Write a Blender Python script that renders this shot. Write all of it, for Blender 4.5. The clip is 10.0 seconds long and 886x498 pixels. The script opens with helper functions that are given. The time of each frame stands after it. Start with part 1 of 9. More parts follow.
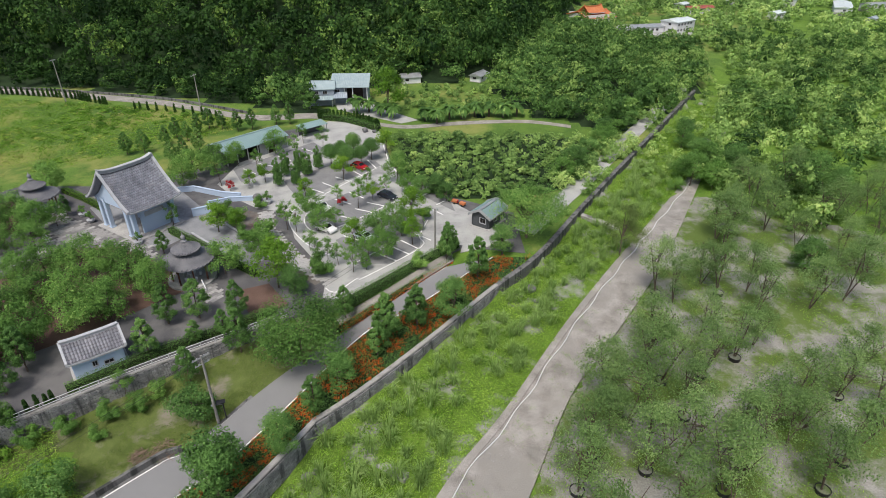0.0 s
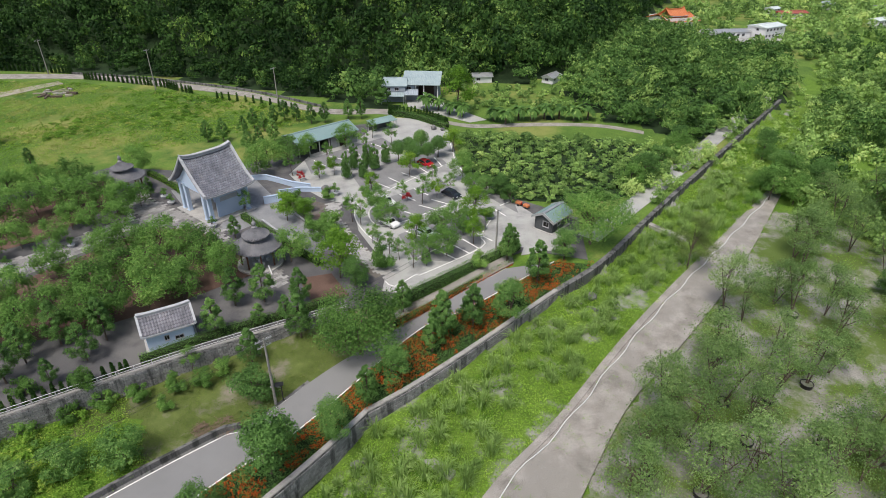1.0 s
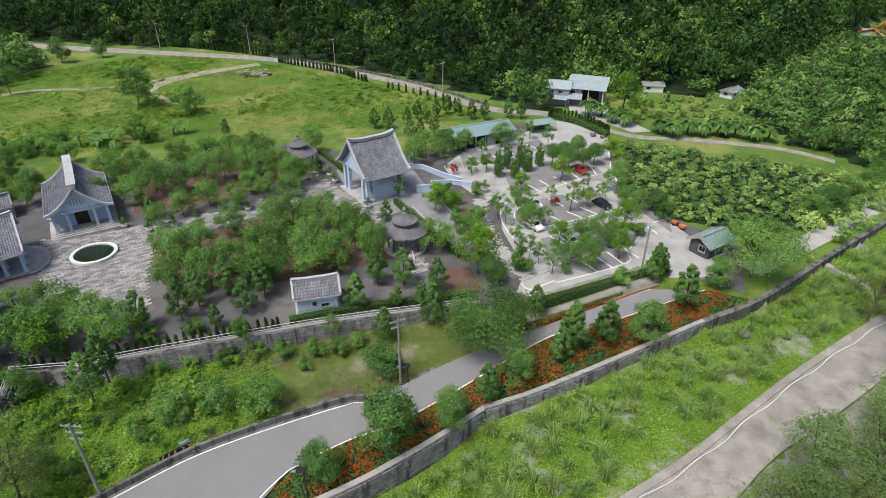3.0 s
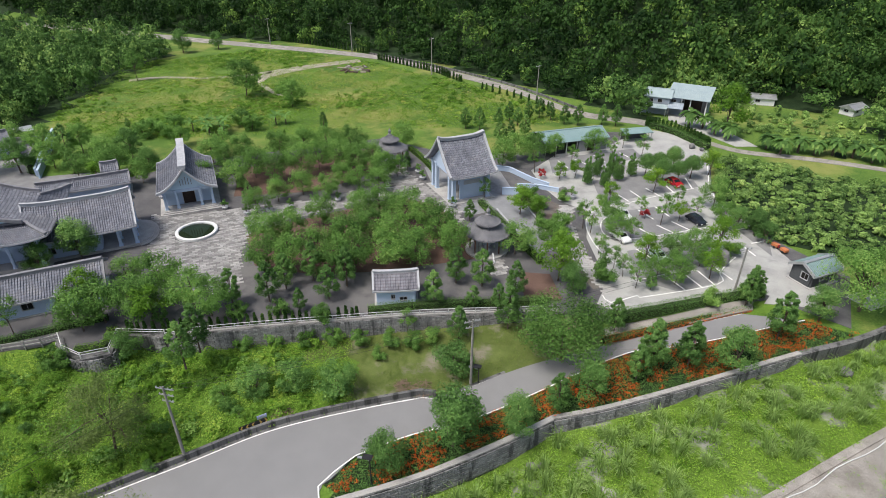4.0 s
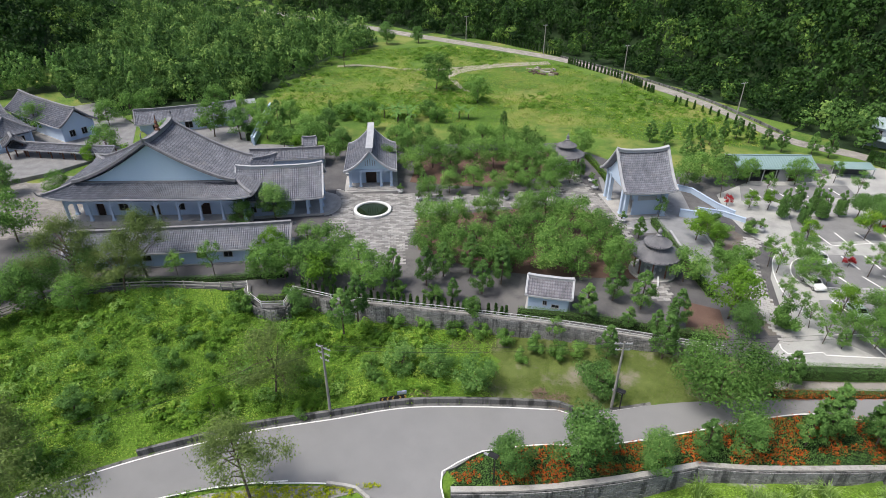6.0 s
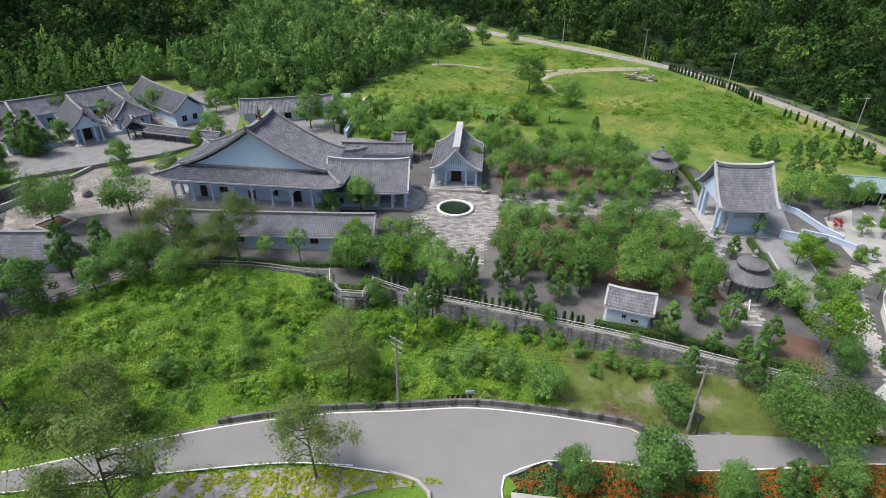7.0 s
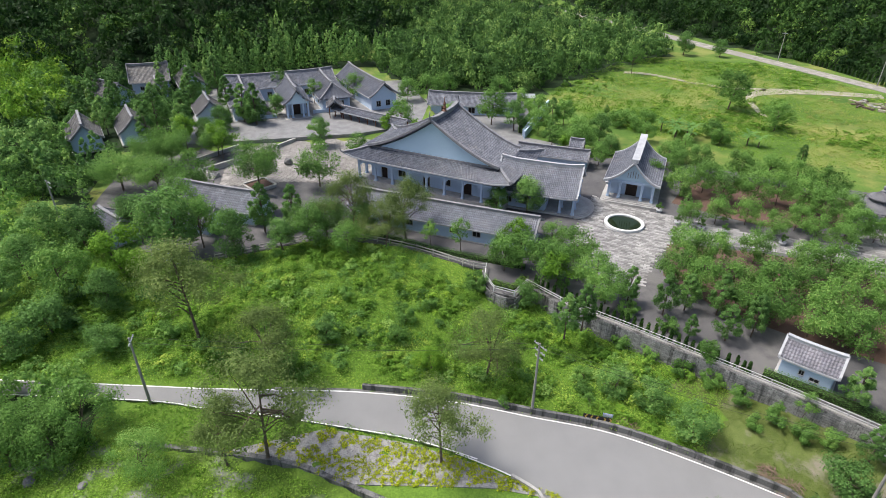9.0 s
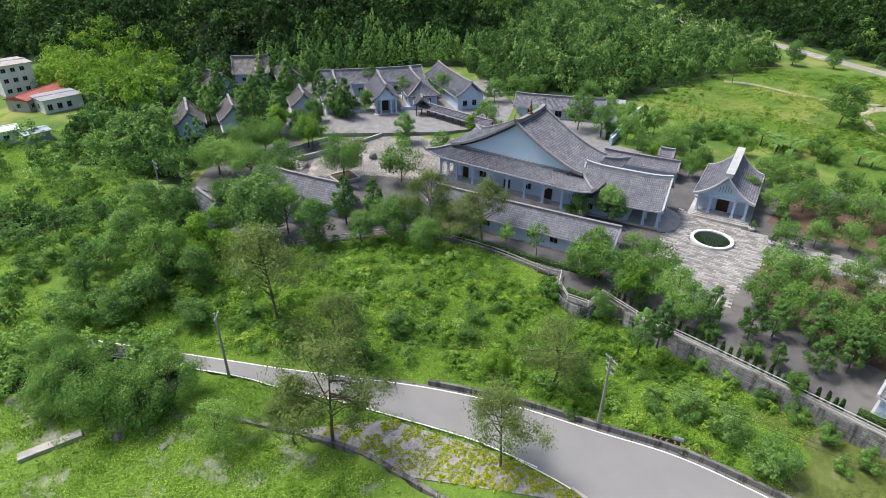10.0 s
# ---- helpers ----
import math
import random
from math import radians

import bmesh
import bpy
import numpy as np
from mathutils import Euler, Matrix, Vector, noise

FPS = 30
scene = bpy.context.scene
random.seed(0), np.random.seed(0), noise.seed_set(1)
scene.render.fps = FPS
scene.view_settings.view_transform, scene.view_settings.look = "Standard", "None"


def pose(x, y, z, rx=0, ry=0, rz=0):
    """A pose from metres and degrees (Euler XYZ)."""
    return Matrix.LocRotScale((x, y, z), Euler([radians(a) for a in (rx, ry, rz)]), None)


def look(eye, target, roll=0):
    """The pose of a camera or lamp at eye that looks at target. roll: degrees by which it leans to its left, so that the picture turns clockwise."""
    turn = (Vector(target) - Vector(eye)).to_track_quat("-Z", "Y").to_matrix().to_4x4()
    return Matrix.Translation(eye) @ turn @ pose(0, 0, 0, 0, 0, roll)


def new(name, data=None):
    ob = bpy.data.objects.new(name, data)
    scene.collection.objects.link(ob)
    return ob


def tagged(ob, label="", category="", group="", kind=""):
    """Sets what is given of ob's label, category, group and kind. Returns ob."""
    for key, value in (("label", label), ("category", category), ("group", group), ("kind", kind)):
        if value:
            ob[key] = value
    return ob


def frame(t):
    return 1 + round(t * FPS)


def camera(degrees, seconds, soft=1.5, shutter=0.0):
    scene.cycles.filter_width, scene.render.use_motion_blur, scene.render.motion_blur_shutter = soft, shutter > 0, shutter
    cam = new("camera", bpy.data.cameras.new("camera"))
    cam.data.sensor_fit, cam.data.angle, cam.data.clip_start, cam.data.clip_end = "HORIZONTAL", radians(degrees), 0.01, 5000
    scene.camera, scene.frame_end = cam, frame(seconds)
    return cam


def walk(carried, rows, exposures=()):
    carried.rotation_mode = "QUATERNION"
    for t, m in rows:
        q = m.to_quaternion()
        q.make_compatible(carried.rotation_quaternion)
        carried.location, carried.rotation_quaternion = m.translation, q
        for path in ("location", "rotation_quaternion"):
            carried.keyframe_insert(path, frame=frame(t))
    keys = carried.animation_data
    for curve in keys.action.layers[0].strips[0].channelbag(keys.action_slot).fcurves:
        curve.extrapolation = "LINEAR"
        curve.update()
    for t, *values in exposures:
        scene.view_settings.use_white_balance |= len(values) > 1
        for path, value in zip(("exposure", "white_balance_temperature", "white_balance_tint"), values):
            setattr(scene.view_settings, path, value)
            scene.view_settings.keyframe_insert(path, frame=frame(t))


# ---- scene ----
EYE = (0.0, 0.0, 55.0)
cam = camera(74.7, 10.0, soft=0.5)
TURN = [  # seconds, yaw, roll, tilt below the horizon
    (0.0, 0.02, 0.16, 30.2), (0.5, 3.5, 0.2, 30.25), (1.0, 6.94, 0.24, 30.28), (1.5, 10.55, 0.23, 30.3), (2.0, 14.4, 0.22, 30.3),
    (2.5, 18.51, 0.25, 30.31), (4.0, 32.14, 0.21, 30.23), (4.5, 36.68, 0.29, 30.18), (5.0, 41.22, 0.29, 30.17), (5.5, 45.71, 0.3, 30.16),
    (7.0, 59.22, 0.25, 30.14), (7.5, 63.71, 0.26, 30.13), (8.0, 68.21, 0.38, 30.14), (8.5, 72.72, 0.45, 30.14), (9.0, 77.24, 0.54, 30.16),
    (9.5, 81.62, 0.56, 30.16), (10.0, 85.81, 0.55, 30.18)]
walk(cam, [(t, pose(*EYE, 90 - tilt, 0, yaw) @ pose(0, 0, 0, 0, 0, roll)) for t, yaw, roll, tilt in TURN], exposures=[(0.0, 0.13), (2.5, 0.2), (5.0, 0.35), (7.5, 0.5), (8.5, 0.62), (10.0, 0.66)])

# ---- light: bright overcast noon ----
world = bpy.data.worlds.new("sky")
scene.world = world
world.use_nodes = True
_n = world.node_tree.nodes
_sky = _n.new("ShaderNodeTexSky")
_sky.sky_type, _sky.sun_disc, _sky.sun_elevation, _sky.sun_rotation = "NISHITA", False, radians(62), radians(200)
_sky.air_density, _sky.dust_density, _sky.ozone_density = 1.0, 4.0, 1.0
_n["Background"].inputs["Strength"].default_value = 0.122
world.node_tree.links.new(_sky.outputs[0], _n["Background"].inputs["Color"])
sun = new("sun", bpy.data.lights.new("sun", "SUN"))
sun.data.energy, sun.data.angle, sun.data.color = 2.75, radians(16), (1.0, 0.96, 0.9)
sun.matrix_world = look((0, 0, 200), (0 + 35, 0 + 88, 200 - 178))

# ---- materials ----
MATS = {}


def rgb(h):
    c = [int(h[i:i + 2], 16) / 255 for i in (0, 2, 4)]
    return tuple((v / 12.92 if v <= 0.04045 else ((v + 0.055) / 1.055) ** 2.4) for v in c) + (1.0,)


def surface(name, a, b, rough=0.8, scale=1.0, fine=12.0, bump=0.15, metal=0.0, spread=0.15, spec=0.3, third=None, third_scale=0.06, third_at=0.55, drip=1.0):
    """A surface of two close colours at two scales, with grain relief; third: patches of another colour at a large scale, drip < 1 drawing them out downwards."""
    m = bpy.data.materials.new(name)
    m.use_nodes = True
    nt, n = m.node_tree, m.node_tree.nodes
    p = n["Principled BSDF"]
    p.inputs["Roughness"].default_value, p.inputs["Metallic"].default_value = rough, metal
    p.inputs["Specular IOR Level"].default_value = spec
    geo = n.new("ShaderNodeNewGeometry")
    big, small = n.new("ShaderNodeTexNoise"), n.new("ShaderNodeTexNoise")
    big.inputs["Scale"].default_value, big.inputs["Detail"].default_value = scale, 5
    small.inputs["Scale"].default_value, small.inputs["Detail"].default_value = fine, 3
    for t in (big, small):
        nt.links.new(geo.outputs["Position"], t.inputs["Vector"])
    mixn = n.new("ShaderNodeMath")
    mixn.operation = "MULTIPLY_ADD"
    mixn.inputs[1].default_value = 0.5
    nt.links.new(small.outputs["Fac"], mixn.inputs[0])
    half = n.new("ShaderNodeMath")
    half.operation = "MULTIPLY"
    half.inputs[1].default_value = 0.5
    nt.links.new(big.outputs["Fac"], half.inputs[0])
    nt.links.new(half.outputs[0], mixn.inputs[2])
    ramp = n.new("ShaderNodeValToRGB")
    ramp.color_ramp.elements[0].position, ramp.color_ramp.elements[1].position = 0.5 - spread, 0.5 + spread
    ramp.color_ramp.elements[0].color, ramp.color_ramp.elements[1].color = a, b
    nt.links.new(mixn.outputs[0], ramp.inputs[0])
    col = ramp.outputs[0]
    if third:
        far = n.new("ShaderNodeTexNoise")
        far.inputs["Scale"].default_value, far.inputs["Detail"].default_value, far.inputs["Roughness"].default_value = third_scale, 6, 0.65
        squeeze = n.new("ShaderNodeVectorMath")
        squeeze.operation, squeeze.inputs[1].default_value = "MULTIPLY", (1.0, 1.0, drip)
        nt.links.new(geo.outputs["Position"], squeeze.inputs[0])
        nt.links.new(squeeze.outputs[0], far.inputs["Vector"])
        cut = n.new("ShaderNodeValToRGB")
        cut.color_ramp.elements[0].position, cut.color_ramp.elements[1].position = third_at - 0.04, third_at + 0.08
        nt.links.new(far.outputs["Fac"], cut.inputs[0])
        mx = n.new("ShaderNodeMix")
        mx.data_type = "RGBA"
        nt.links.new(cut.outputs[0], mx.inputs[0])
        nt.links.new(col, mx.inputs[6])
        mx.inputs[7].default_value = third
        col = mx.outputs[2]
    nt.links.new(col, p.inputs["Base Color"])
    if bump:
        bp = n.new("ShaderNodeBump")
        bp.inputs["Strength"].default_value, bp.inputs["Distance"].default_value = bump, 0.08
        nt.links.new(small.outputs["Fac"], bp.inputs["Height"])
        nt.links.new(bp.outputs[0], p.inputs["Normal"])
    MATS[name] = m
    return m


def foliage(name, dark, light, tip=None, trans=0.35, patch=0.12, tip_at=0.62):
    """Leaves: each leaf its own shade, trees differ by a slow noise and by the object's random number."""
    m = bpy.data.materials.new(name)
    m.use_nodes = True
    nt, n = m.node_tree, m.node_tree.nodes
    p = n["Principled BSDF"]
    p.inputs["Roughness"].default_value, p.inputs["Specular IOR Level"].default_value = 0.6, 0.12
    geo, info = n.new("ShaderNodeNewGeometry"), n.new("ShaderNodeObjectInfo")
    slow = n.new("ShaderNodeTexNoise")
    slow.inputs["Scale"].default_value, slow.inputs["Detail"].default_value = patch, 2
    nt.links.new(geo.outputs["Position"], slow.inputs["Vector"])
    add = n.new("ShaderNodeMath")
    add.operation = "MULTIPLY_ADD"
    add.inputs[1].default_value = 0.45
    nt.links.new(geo.outputs["Random Per Island"], add.inputs[0])
    s2 = n.new("ShaderNodeMath")
    s2.operation = "MULTIPLY_ADD"
    s2.inputs[1].default_value = 0.3
    nt.links.new(info.outputs["Random"], s2.inputs[0])
    s3 = n.new("ShaderNodeMath")
    s3.operation = "MULTIPLY_ADD"
    s3.inputs[1].default_value, s3.inputs[2].default_value = 0.9, -0.3
    nt.links.new(slow.outputs["Fac"], s3.inputs[0])
    nt.links.new(s3.outputs[0], s2.inputs[2])
    nt.links.new(s2.outputs[0], add.inputs[2])
    ramp = n.new("ShaderNodeValToRGB")
    ramp.color_ramp.elements[0].position, ramp.color_ramp.elements[1].position = 0.1, 0.75
    ramp.color_ramp.elements[0].color, ramp.color_ramp.elements[1].color = dark, light
    own = n.new("ShaderNodeAttribute")
    own.attribute_name = "species"
    s4 = n.new("ShaderNodeMath")
    s4.operation = "ADD"
    nt.links.new(add.outputs[0], s4.inputs[0])
    nt.links.new(own.outputs["Fac"], s4.inputs[1])
    nt.links.new(s4.outputs[0], ramp.inputs[0])
    if tip:
        e = ramp.color_ramp.elements.new(0.92)
        e.color = tip
    tr = n.new("ShaderNodeBsdfTranslucent")
    mix = n.new("ShaderNodeMixShader")
    mix.inputs[0].default_value = trans
    nt.links.new(ramp.outputs[0], p.inputs["Base Color"])
    nt.links.new(ramp.outputs[0], tr.inputs["Color"])
    nt.links.new(p.outputs[0], mix.inputs[1])
    nt.links.new(tr.outputs[0], mix.inputs[2])
    nt.links.new(mix.outputs[0], n["Material Output"].inputs["Surface"])
    MATS[name] = m
    return m


ASPHALT = surface("asphalt", (0.185, 0.185, 0.187, 1), (0.235, 0.235, 0.235, 1), 0.85, 0.25, 14, 0.1, spread=0.2, third=(0.19, 0.19, 0.192, 1), third_scale=0.08, third_at=0.6)
LOT = surface("lot_concrete", (0.30, 0.30, 0.29, 1), (0.42, 0.42, 0.40, 1), 0.85, 0.3, 9, 0.1, third=(0.24, 0.24, 0.235, 1), third_scale=0.1, third_at=0.58)
BAY = surface("bay_paving", (0.16, 0.16, 0.165, 1), (0.24, 0.24, 0.24, 1), 0.9, 0.4, 12, 0.2)
PAINT = surface("white_paint", (0.62, 0.62, 0.6, 1), (0.8, 0.8, 0.78, 1), 0.6, 0.8, 8, 0.05)
PEBBLE = surface("grey_pebble", (0.066, 0.065, 0.07, 1), (0.13, 0.126, 0.128, 1), 0.9, 0.3, 20, 0.4, third=(0.145, 0.14, 0.137, 1), third_scale=0.12, third_at=0.56)
SOIL = surface("red_soil", (0.085, 0.05, 0.038, 1), (0.155, 0.098, 0.078, 1), 0.95, 0.4, 8, 0.4)
BEDGRAVEL = surface("bed_gravel", (0.10, 0.09, 0.08, 1), (0.19, 0.172, 0.155, 1), 0.95, 0.5, 9, 0.5, third=(0.12, 0.085, 0.07, 1), third_scale=0.2, third_at=0.56)
DIRT = surface("pale_dirt", (0.26, 0.235, 0.18, 1), (0.42, 0.385, 0.31, 1), 0.95, 0.4, 6, 0.5, third=(0.17, 0.2, 0.08, 1), third_scale=0.2, third_at=0.6)
FLAG = surface("flagstone", (0.27, 0.265, 0.26, 1), (0.45, 0.44, 0.42, 1), 0.85, 0.5, 9, 0.15)
FLAG_DARK = surface("dark_flagstone", (0.15, 0.15, 0.155, 1), (0.25, 0.25, 0.25, 1), 0.85, 0.5, 9, 0.15)
WALLSTONE = surface("wall_block", (0.10, 0.10, 0.102, 1), (0.20, 0.197, 0.192, 1), 0.95, 0.35, 6, 0.4, third=(0.05, 0.052, 0.05, 1), third_scale=0.9, third_at=0.52, drip=0.12)
CONCRETE = surface("old_concrete", (0.26, 0.25, 0.235, 1), (0.42, 0.41, 0.39, 1), 0.9, 0.5, 7, 0.3, third=(0.15, 0.145, 0.135, 1), third_scale=0.3, third_at=0.6)
STRIP = surface("strip_gravel", (0.18, 0.167, 0.15, 1), (0.39, 0.365, 0.335, 1), 0.95, 0.4, 9, 0.9, spread=0.12, third=(0.26, 0.245, 0.222, 1), third_scale=0.12, third_at=0.52)
GRAVEL = surface("river_gravel", (0.16, 0.155, 0.15, 1), (0.36, 0.35, 0.34, 1), 0.95, 1.5, 5, 0.8)
GRASS = surface("grass_ground", (0.05, 0.11, 0.016, 1), (0.125, 0.205, 0.033, 1), 0.95, 0.12, 3, 0.8, spread=0.11, third=(0.205, 0.225, 0.06, 1), third_scale=0.05, third_at=0.54)
WEED = surface("weed_ground", (0.06, 0.125, 0.014, 1), (0.14, 0.24, 0.03, 1), 0.95, 0.3, 4, 0.9)
NURSERY = surface("nursery_ground", (0.17, 0.165, 0.145, 1), (0.33, 0.32, 0.29, 1), 0.95, 0.35, 5, 0.7, third=(0.095, 0.14, 0.03, 1), third_scale=0.13, third_at=0.48)
RIVERBED = surface("river_bed", (0.07, 0.13, 0.016, 1), (0.15, 0.245, 0.034, 1), 0.95, 0.3, 4, 0.9, third=(0.27, 0.265, 0.25, 1), third_scale=0.16, third_at=0.575)
# ground under woods and flower bed, shade between the leaves put into its colour
FLOORSHADE = surface("floor_shade", (0.008, 0.022, 0.006, 1), (0.02, 0.042, 0.011, 1), 0.95, 0.3, 4, 0.8)
DRYGRASS = surface("dry_grass_ground", (0.075, 0.11, 0.022, 1), (0.14, 0.17, 0.05, 1), 0.95, 0.9, 9, 0.9, third=(0.21, 0.19, 0.145, 1), third_scale=0.18, third_at=0.56)
RAMPSTONE = surface("ramp_stone", (0.185, 0.19, 0.2, 1), (0.28, 0.285, 0.295, 1), 0.85, 0.4, 7, 0.2, third=(0.155, 0.155, 0.16, 1), third_scale=0.25, third_at=0.58)
BLUEWALL = surface("pale_blue_render", (0.40, 0.50, 0.645, 1), (0.47, 0.565, 0.70, 1), 0.8, 0.25, 10, 0.05)
PALEBLUE = surface("light_blue_gable", (0.46, 0.60, 0.72, 1), (0.51, 0.65, 0.76, 1), 0.75, 0.2, 8, 0.03)
TILE = surface("grey_tile", (0.112, 0.12, 0.148, 1), (0.24, 0.25, 0.285, 1), 0.5, 0.6, 9, 0.3, third=(0.215, 0.215, 0.23, 1), third_scale=0.3, third_at=0.6)
TILE_DARK = surface("dark_tile", (0.085, 0.085, 0.095, 1), (0.17, 0.17, 0.18, 1), 0.6, 0.6, 14, 0.2)
TILE_PALE = surface("pale_tile", (0.135, 0.135, 0.16, 1), (0.27, 0.265, 0.29, 1), 0.6, 0.6, 14, 0.2)
RIDGE = surface("ridge_plaster", (0.15, 0.15, 0.165, 1), (0.27, 0.27, 0.285, 1), 0.7, 1.0, 12, 0.15)
RIDGEPALE = surface("pale_ridge", (0.31, 0.32, 0.345, 1), (0.46, 0.465, 0.485, 1), 0.7, 1.0, 12, 0.1)
DARK = surface("dark_doorway", (0.008, 0.007, 0.007, 1), (0.02, 0.018, 0.016, 1), 0.8, 2, 9, 0.0)
GREENROOF = surface("green_sheet_roof", (0.17, 0.26, 0.26, 1), (0.23, 0.32, 0.32, 1), 0.45, 0.4, 5, 0.02)
GREYMETAL = surface("galvanised_metal", (0.4, 0.41, 0.42, 1), (0.52, 0.53, 0.54, 1), 0.45, 1.0, 9, 0.03, metal=0.6)
BARK = surface("bark", (0.06, 0.045, 0.033, 1), (0.16, 0.125, 0.1, 1), 0.95, 2.0, 14, 0.5)
POLE = surface("pole_concrete", (0.20, 0.19, 0.18, 1), (0.32, 0.31, 0.29, 1), 0.9, 0.8, 8, 0.2)
WOOD = surface("red_brown_wood", (0.09, 0.04, 0.025, 1), (0.17, 0.075, 0.05, 1), 0.6, 1.5, 12, 0.1)
WATER = surface("pond_water", (0.012, 0.022, 0.010, 1), (0.022, 0.034, 0.014, 1), 0.06, 0.4, 2, 0.02, spec=0.5)
BLACK = surface("black_plastic", (0.012, 0.012, 0.013, 1), (0.03, 0.03, 0.032, 1), 0.5, 2, 9, 0.05)
WHITEWALL = surface("white_render", (0.55, 0.56, 0.57, 1), (0.68, 0.68, 0.68, 1), 0.8, 0.5, 9, 0.05)
ROCK = surface("boulder", (0.10, 0.10, 0.105, 1), (0.24, 0.235, 0.23, 1), 0.9, 1.2, 8, 0.6)
ORANGEROOF = surface("orange_tile", (0.42, 0.13, 0.05, 1), (0.52, 0.19, 0.08, 1), 0.6, 0.5, 9, 0.1)
REDROOF = surface("red_sheet_roof", (0.25, 0.06, 0.045, 1), (0.36, 0.11, 0.08, 1), 0.6, 0.5, 6, 0.05)
HEDGE_SHADE = surface("hedge_shade", (0.012, 0.025, 0.008, 1), (0.03, 0.05, 0.014, 1), 0.95, 1.0, 8, 0.5)


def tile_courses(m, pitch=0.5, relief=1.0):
    """Overlapping courses down a tiled slope: each course steps up at its lower edge, each tile has its own shade, and
    the overlap's shadow is painted on.
    """
    nt, n = m.node_tree, m.node_tree.nodes
    p = n["Principled BSDF"]
    src = p.inputs["Base Color"].links[0].from_socket
    at, ac = n.new("ShaderNodeAttribute"), n.new("ShaderNodeAttribute")
    at.attribute_name, ac.attribute_name = "course", "column"
    row = n.new("ShaderNodeMath")
    row.operation, row.inputs[1].default_value = "DIVIDE", pitch
    nt.links.new(at.outputs["Fac"], row.inputs[0])
    fr, fl, fc = n.new("ShaderNodeMath"), n.new("ShaderNodeMath"), n.new("ShaderNodeMath")
    fr.operation, fl.operation, fc.operation = "FRACT", "FLOOR", "FLOOR"
    nt.links.new(row.outputs[0], fr.inputs[0])
    nt.links.new(row.outputs[0], fl.inputs[0])
    nt.links.new(ac.outputs["Fac"], fc.inputs[0])
    cb, wn = n.new("ShaderNodeCombineXYZ"), n.new("ShaderNodeTexWhiteNoise")
    nt.links.new(fl.outputs[0], cb.inputs[0])
    nt.links.new(fc.outputs[0], cb.inputs[1])
    nt.links.new(cb.outputs[0], wn.inputs["Vector"])
    mr = n.new("ShaderNodeMapRange")
    mr.inputs[3].default_value, mr.inputs[4].default_value = 0.8, 1.2
    nt.links.new(wn.outputs["Value"], mr.inputs[0])
    mx = n.new("ShaderNodeVectorMath")
    mx.operation = "SCALE"
    nt.links.new(src, mx.inputs[0])
    nt.links.new(mr.outputs[0], mx.inputs[3])
    # overlap shadow painted into the colour: dark band at each course's lower end
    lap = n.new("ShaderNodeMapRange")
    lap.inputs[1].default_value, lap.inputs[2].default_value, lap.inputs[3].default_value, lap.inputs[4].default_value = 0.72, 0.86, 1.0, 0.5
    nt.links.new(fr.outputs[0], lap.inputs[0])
    lap_shadow = n.new("ShaderNodeVectorMath")
    lap_shadow.operation = "SCALE"
    nt.links.new(mx.outputs[0], lap_shadow.inputs[0])
    nt.links.new(lap.outputs[0], lap_shadow.inputs[3])
    nt.links.new(lap_shadow.outputs[0], p.inputs["Base Color"])
    bp = n.new("ShaderNodeBump")
    bp.inputs["Strength"].default_value, bp.inputs["Distance"].default_value = relief, 0.16
    nt.links.new(fr.outputs[0], bp.inputs["Height"])
    old = p.inputs["Normal"].links[0].from_socket
    nt.links.new(old, bp.inputs["Normal"])
    nt.links.new(bp.outputs[0], p.inputs["Normal"])
    return m


TILE_OLD = surface("weathered_tile", (0.12, 0.117, 0.115, 1), (0.25, 0.242, 0.235, 1), 0.75, 0.5, 9, 0.3, third=(0.19, 0.18, 0.165, 1), third_scale=0.3, third_at=0.55)
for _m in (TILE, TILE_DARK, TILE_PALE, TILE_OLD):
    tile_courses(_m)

LEAF = foliage("leaf_mid", (0.055, 0.125, 0.030, 1), (0.20, 0.375, 0.085, 1), (0.33, 0.50, 0.13, 1), trans=0.4)
LEAF_DARK = foliage("leaf_dark", (0.05, 0.115, 0.032, 1), (0.175, 0.335, 0.088, 1), (0.30, 0.46, 0.13, 1), trans=0.4)
LEAF_LIGHT = foliage("leaf_light", (0.06, 0.145, 0.014, 1), (0.185, 0.355, 0.040, 1), (0.28, 0.43, 0.05, 1))
LEAF_OLIVE = foliage("leaf_olive", (0.08, 0.145, 0.045, 1), (0.23, 0.36, 0.12, 1), (0.35, 0.49, 0.18, 1), trans=0.42)
LEAF_FOREST = foliage("leaf_forest", (0.012, 0.036, 0.009, 1), (0.062, 0.14, 0.03, 1), (0.19, 0.31, 0.065, 1), patch=0.05)
LEAF_WOOD = foliage("leaf_wood", (0.032, 0.078, 0.020, 1), (0.125, 0.245, 0.060, 1), (0.27, 0.41, 0.11, 1), patch=0.07)
LEAF_WEED = foliage("leaf_weed", (0.08, 0.18, 0.022, 1), (0.235, 0.415, 0.06, 1), (0.41, 0.53, 0.10, 1), patch=0.16, trans=0.4)
LEAF_RIVER = foliage("leaf_river", (0.115, 0.23, 0.03, 1), (0.31, 0.495, 0.075, 1), (0.50, 0.62, 0.13, 1), patch=0.2, trans=0.4)
LEAF_GRASS = foliage("leaf_grass", (0.085, 0.19, 0.02, 1), (0.22, 0.38, 0.05, 1), (0.40, 0.43, 0.11, 1), patch=0.045)
LEAF_STRAW = foliage("leaf_straw", (0.16, 0.18, 0.045, 1), (0.31, 0.33, 0.10, 1), (0.42, 0.40, 0.16, 1), patch=0.1)
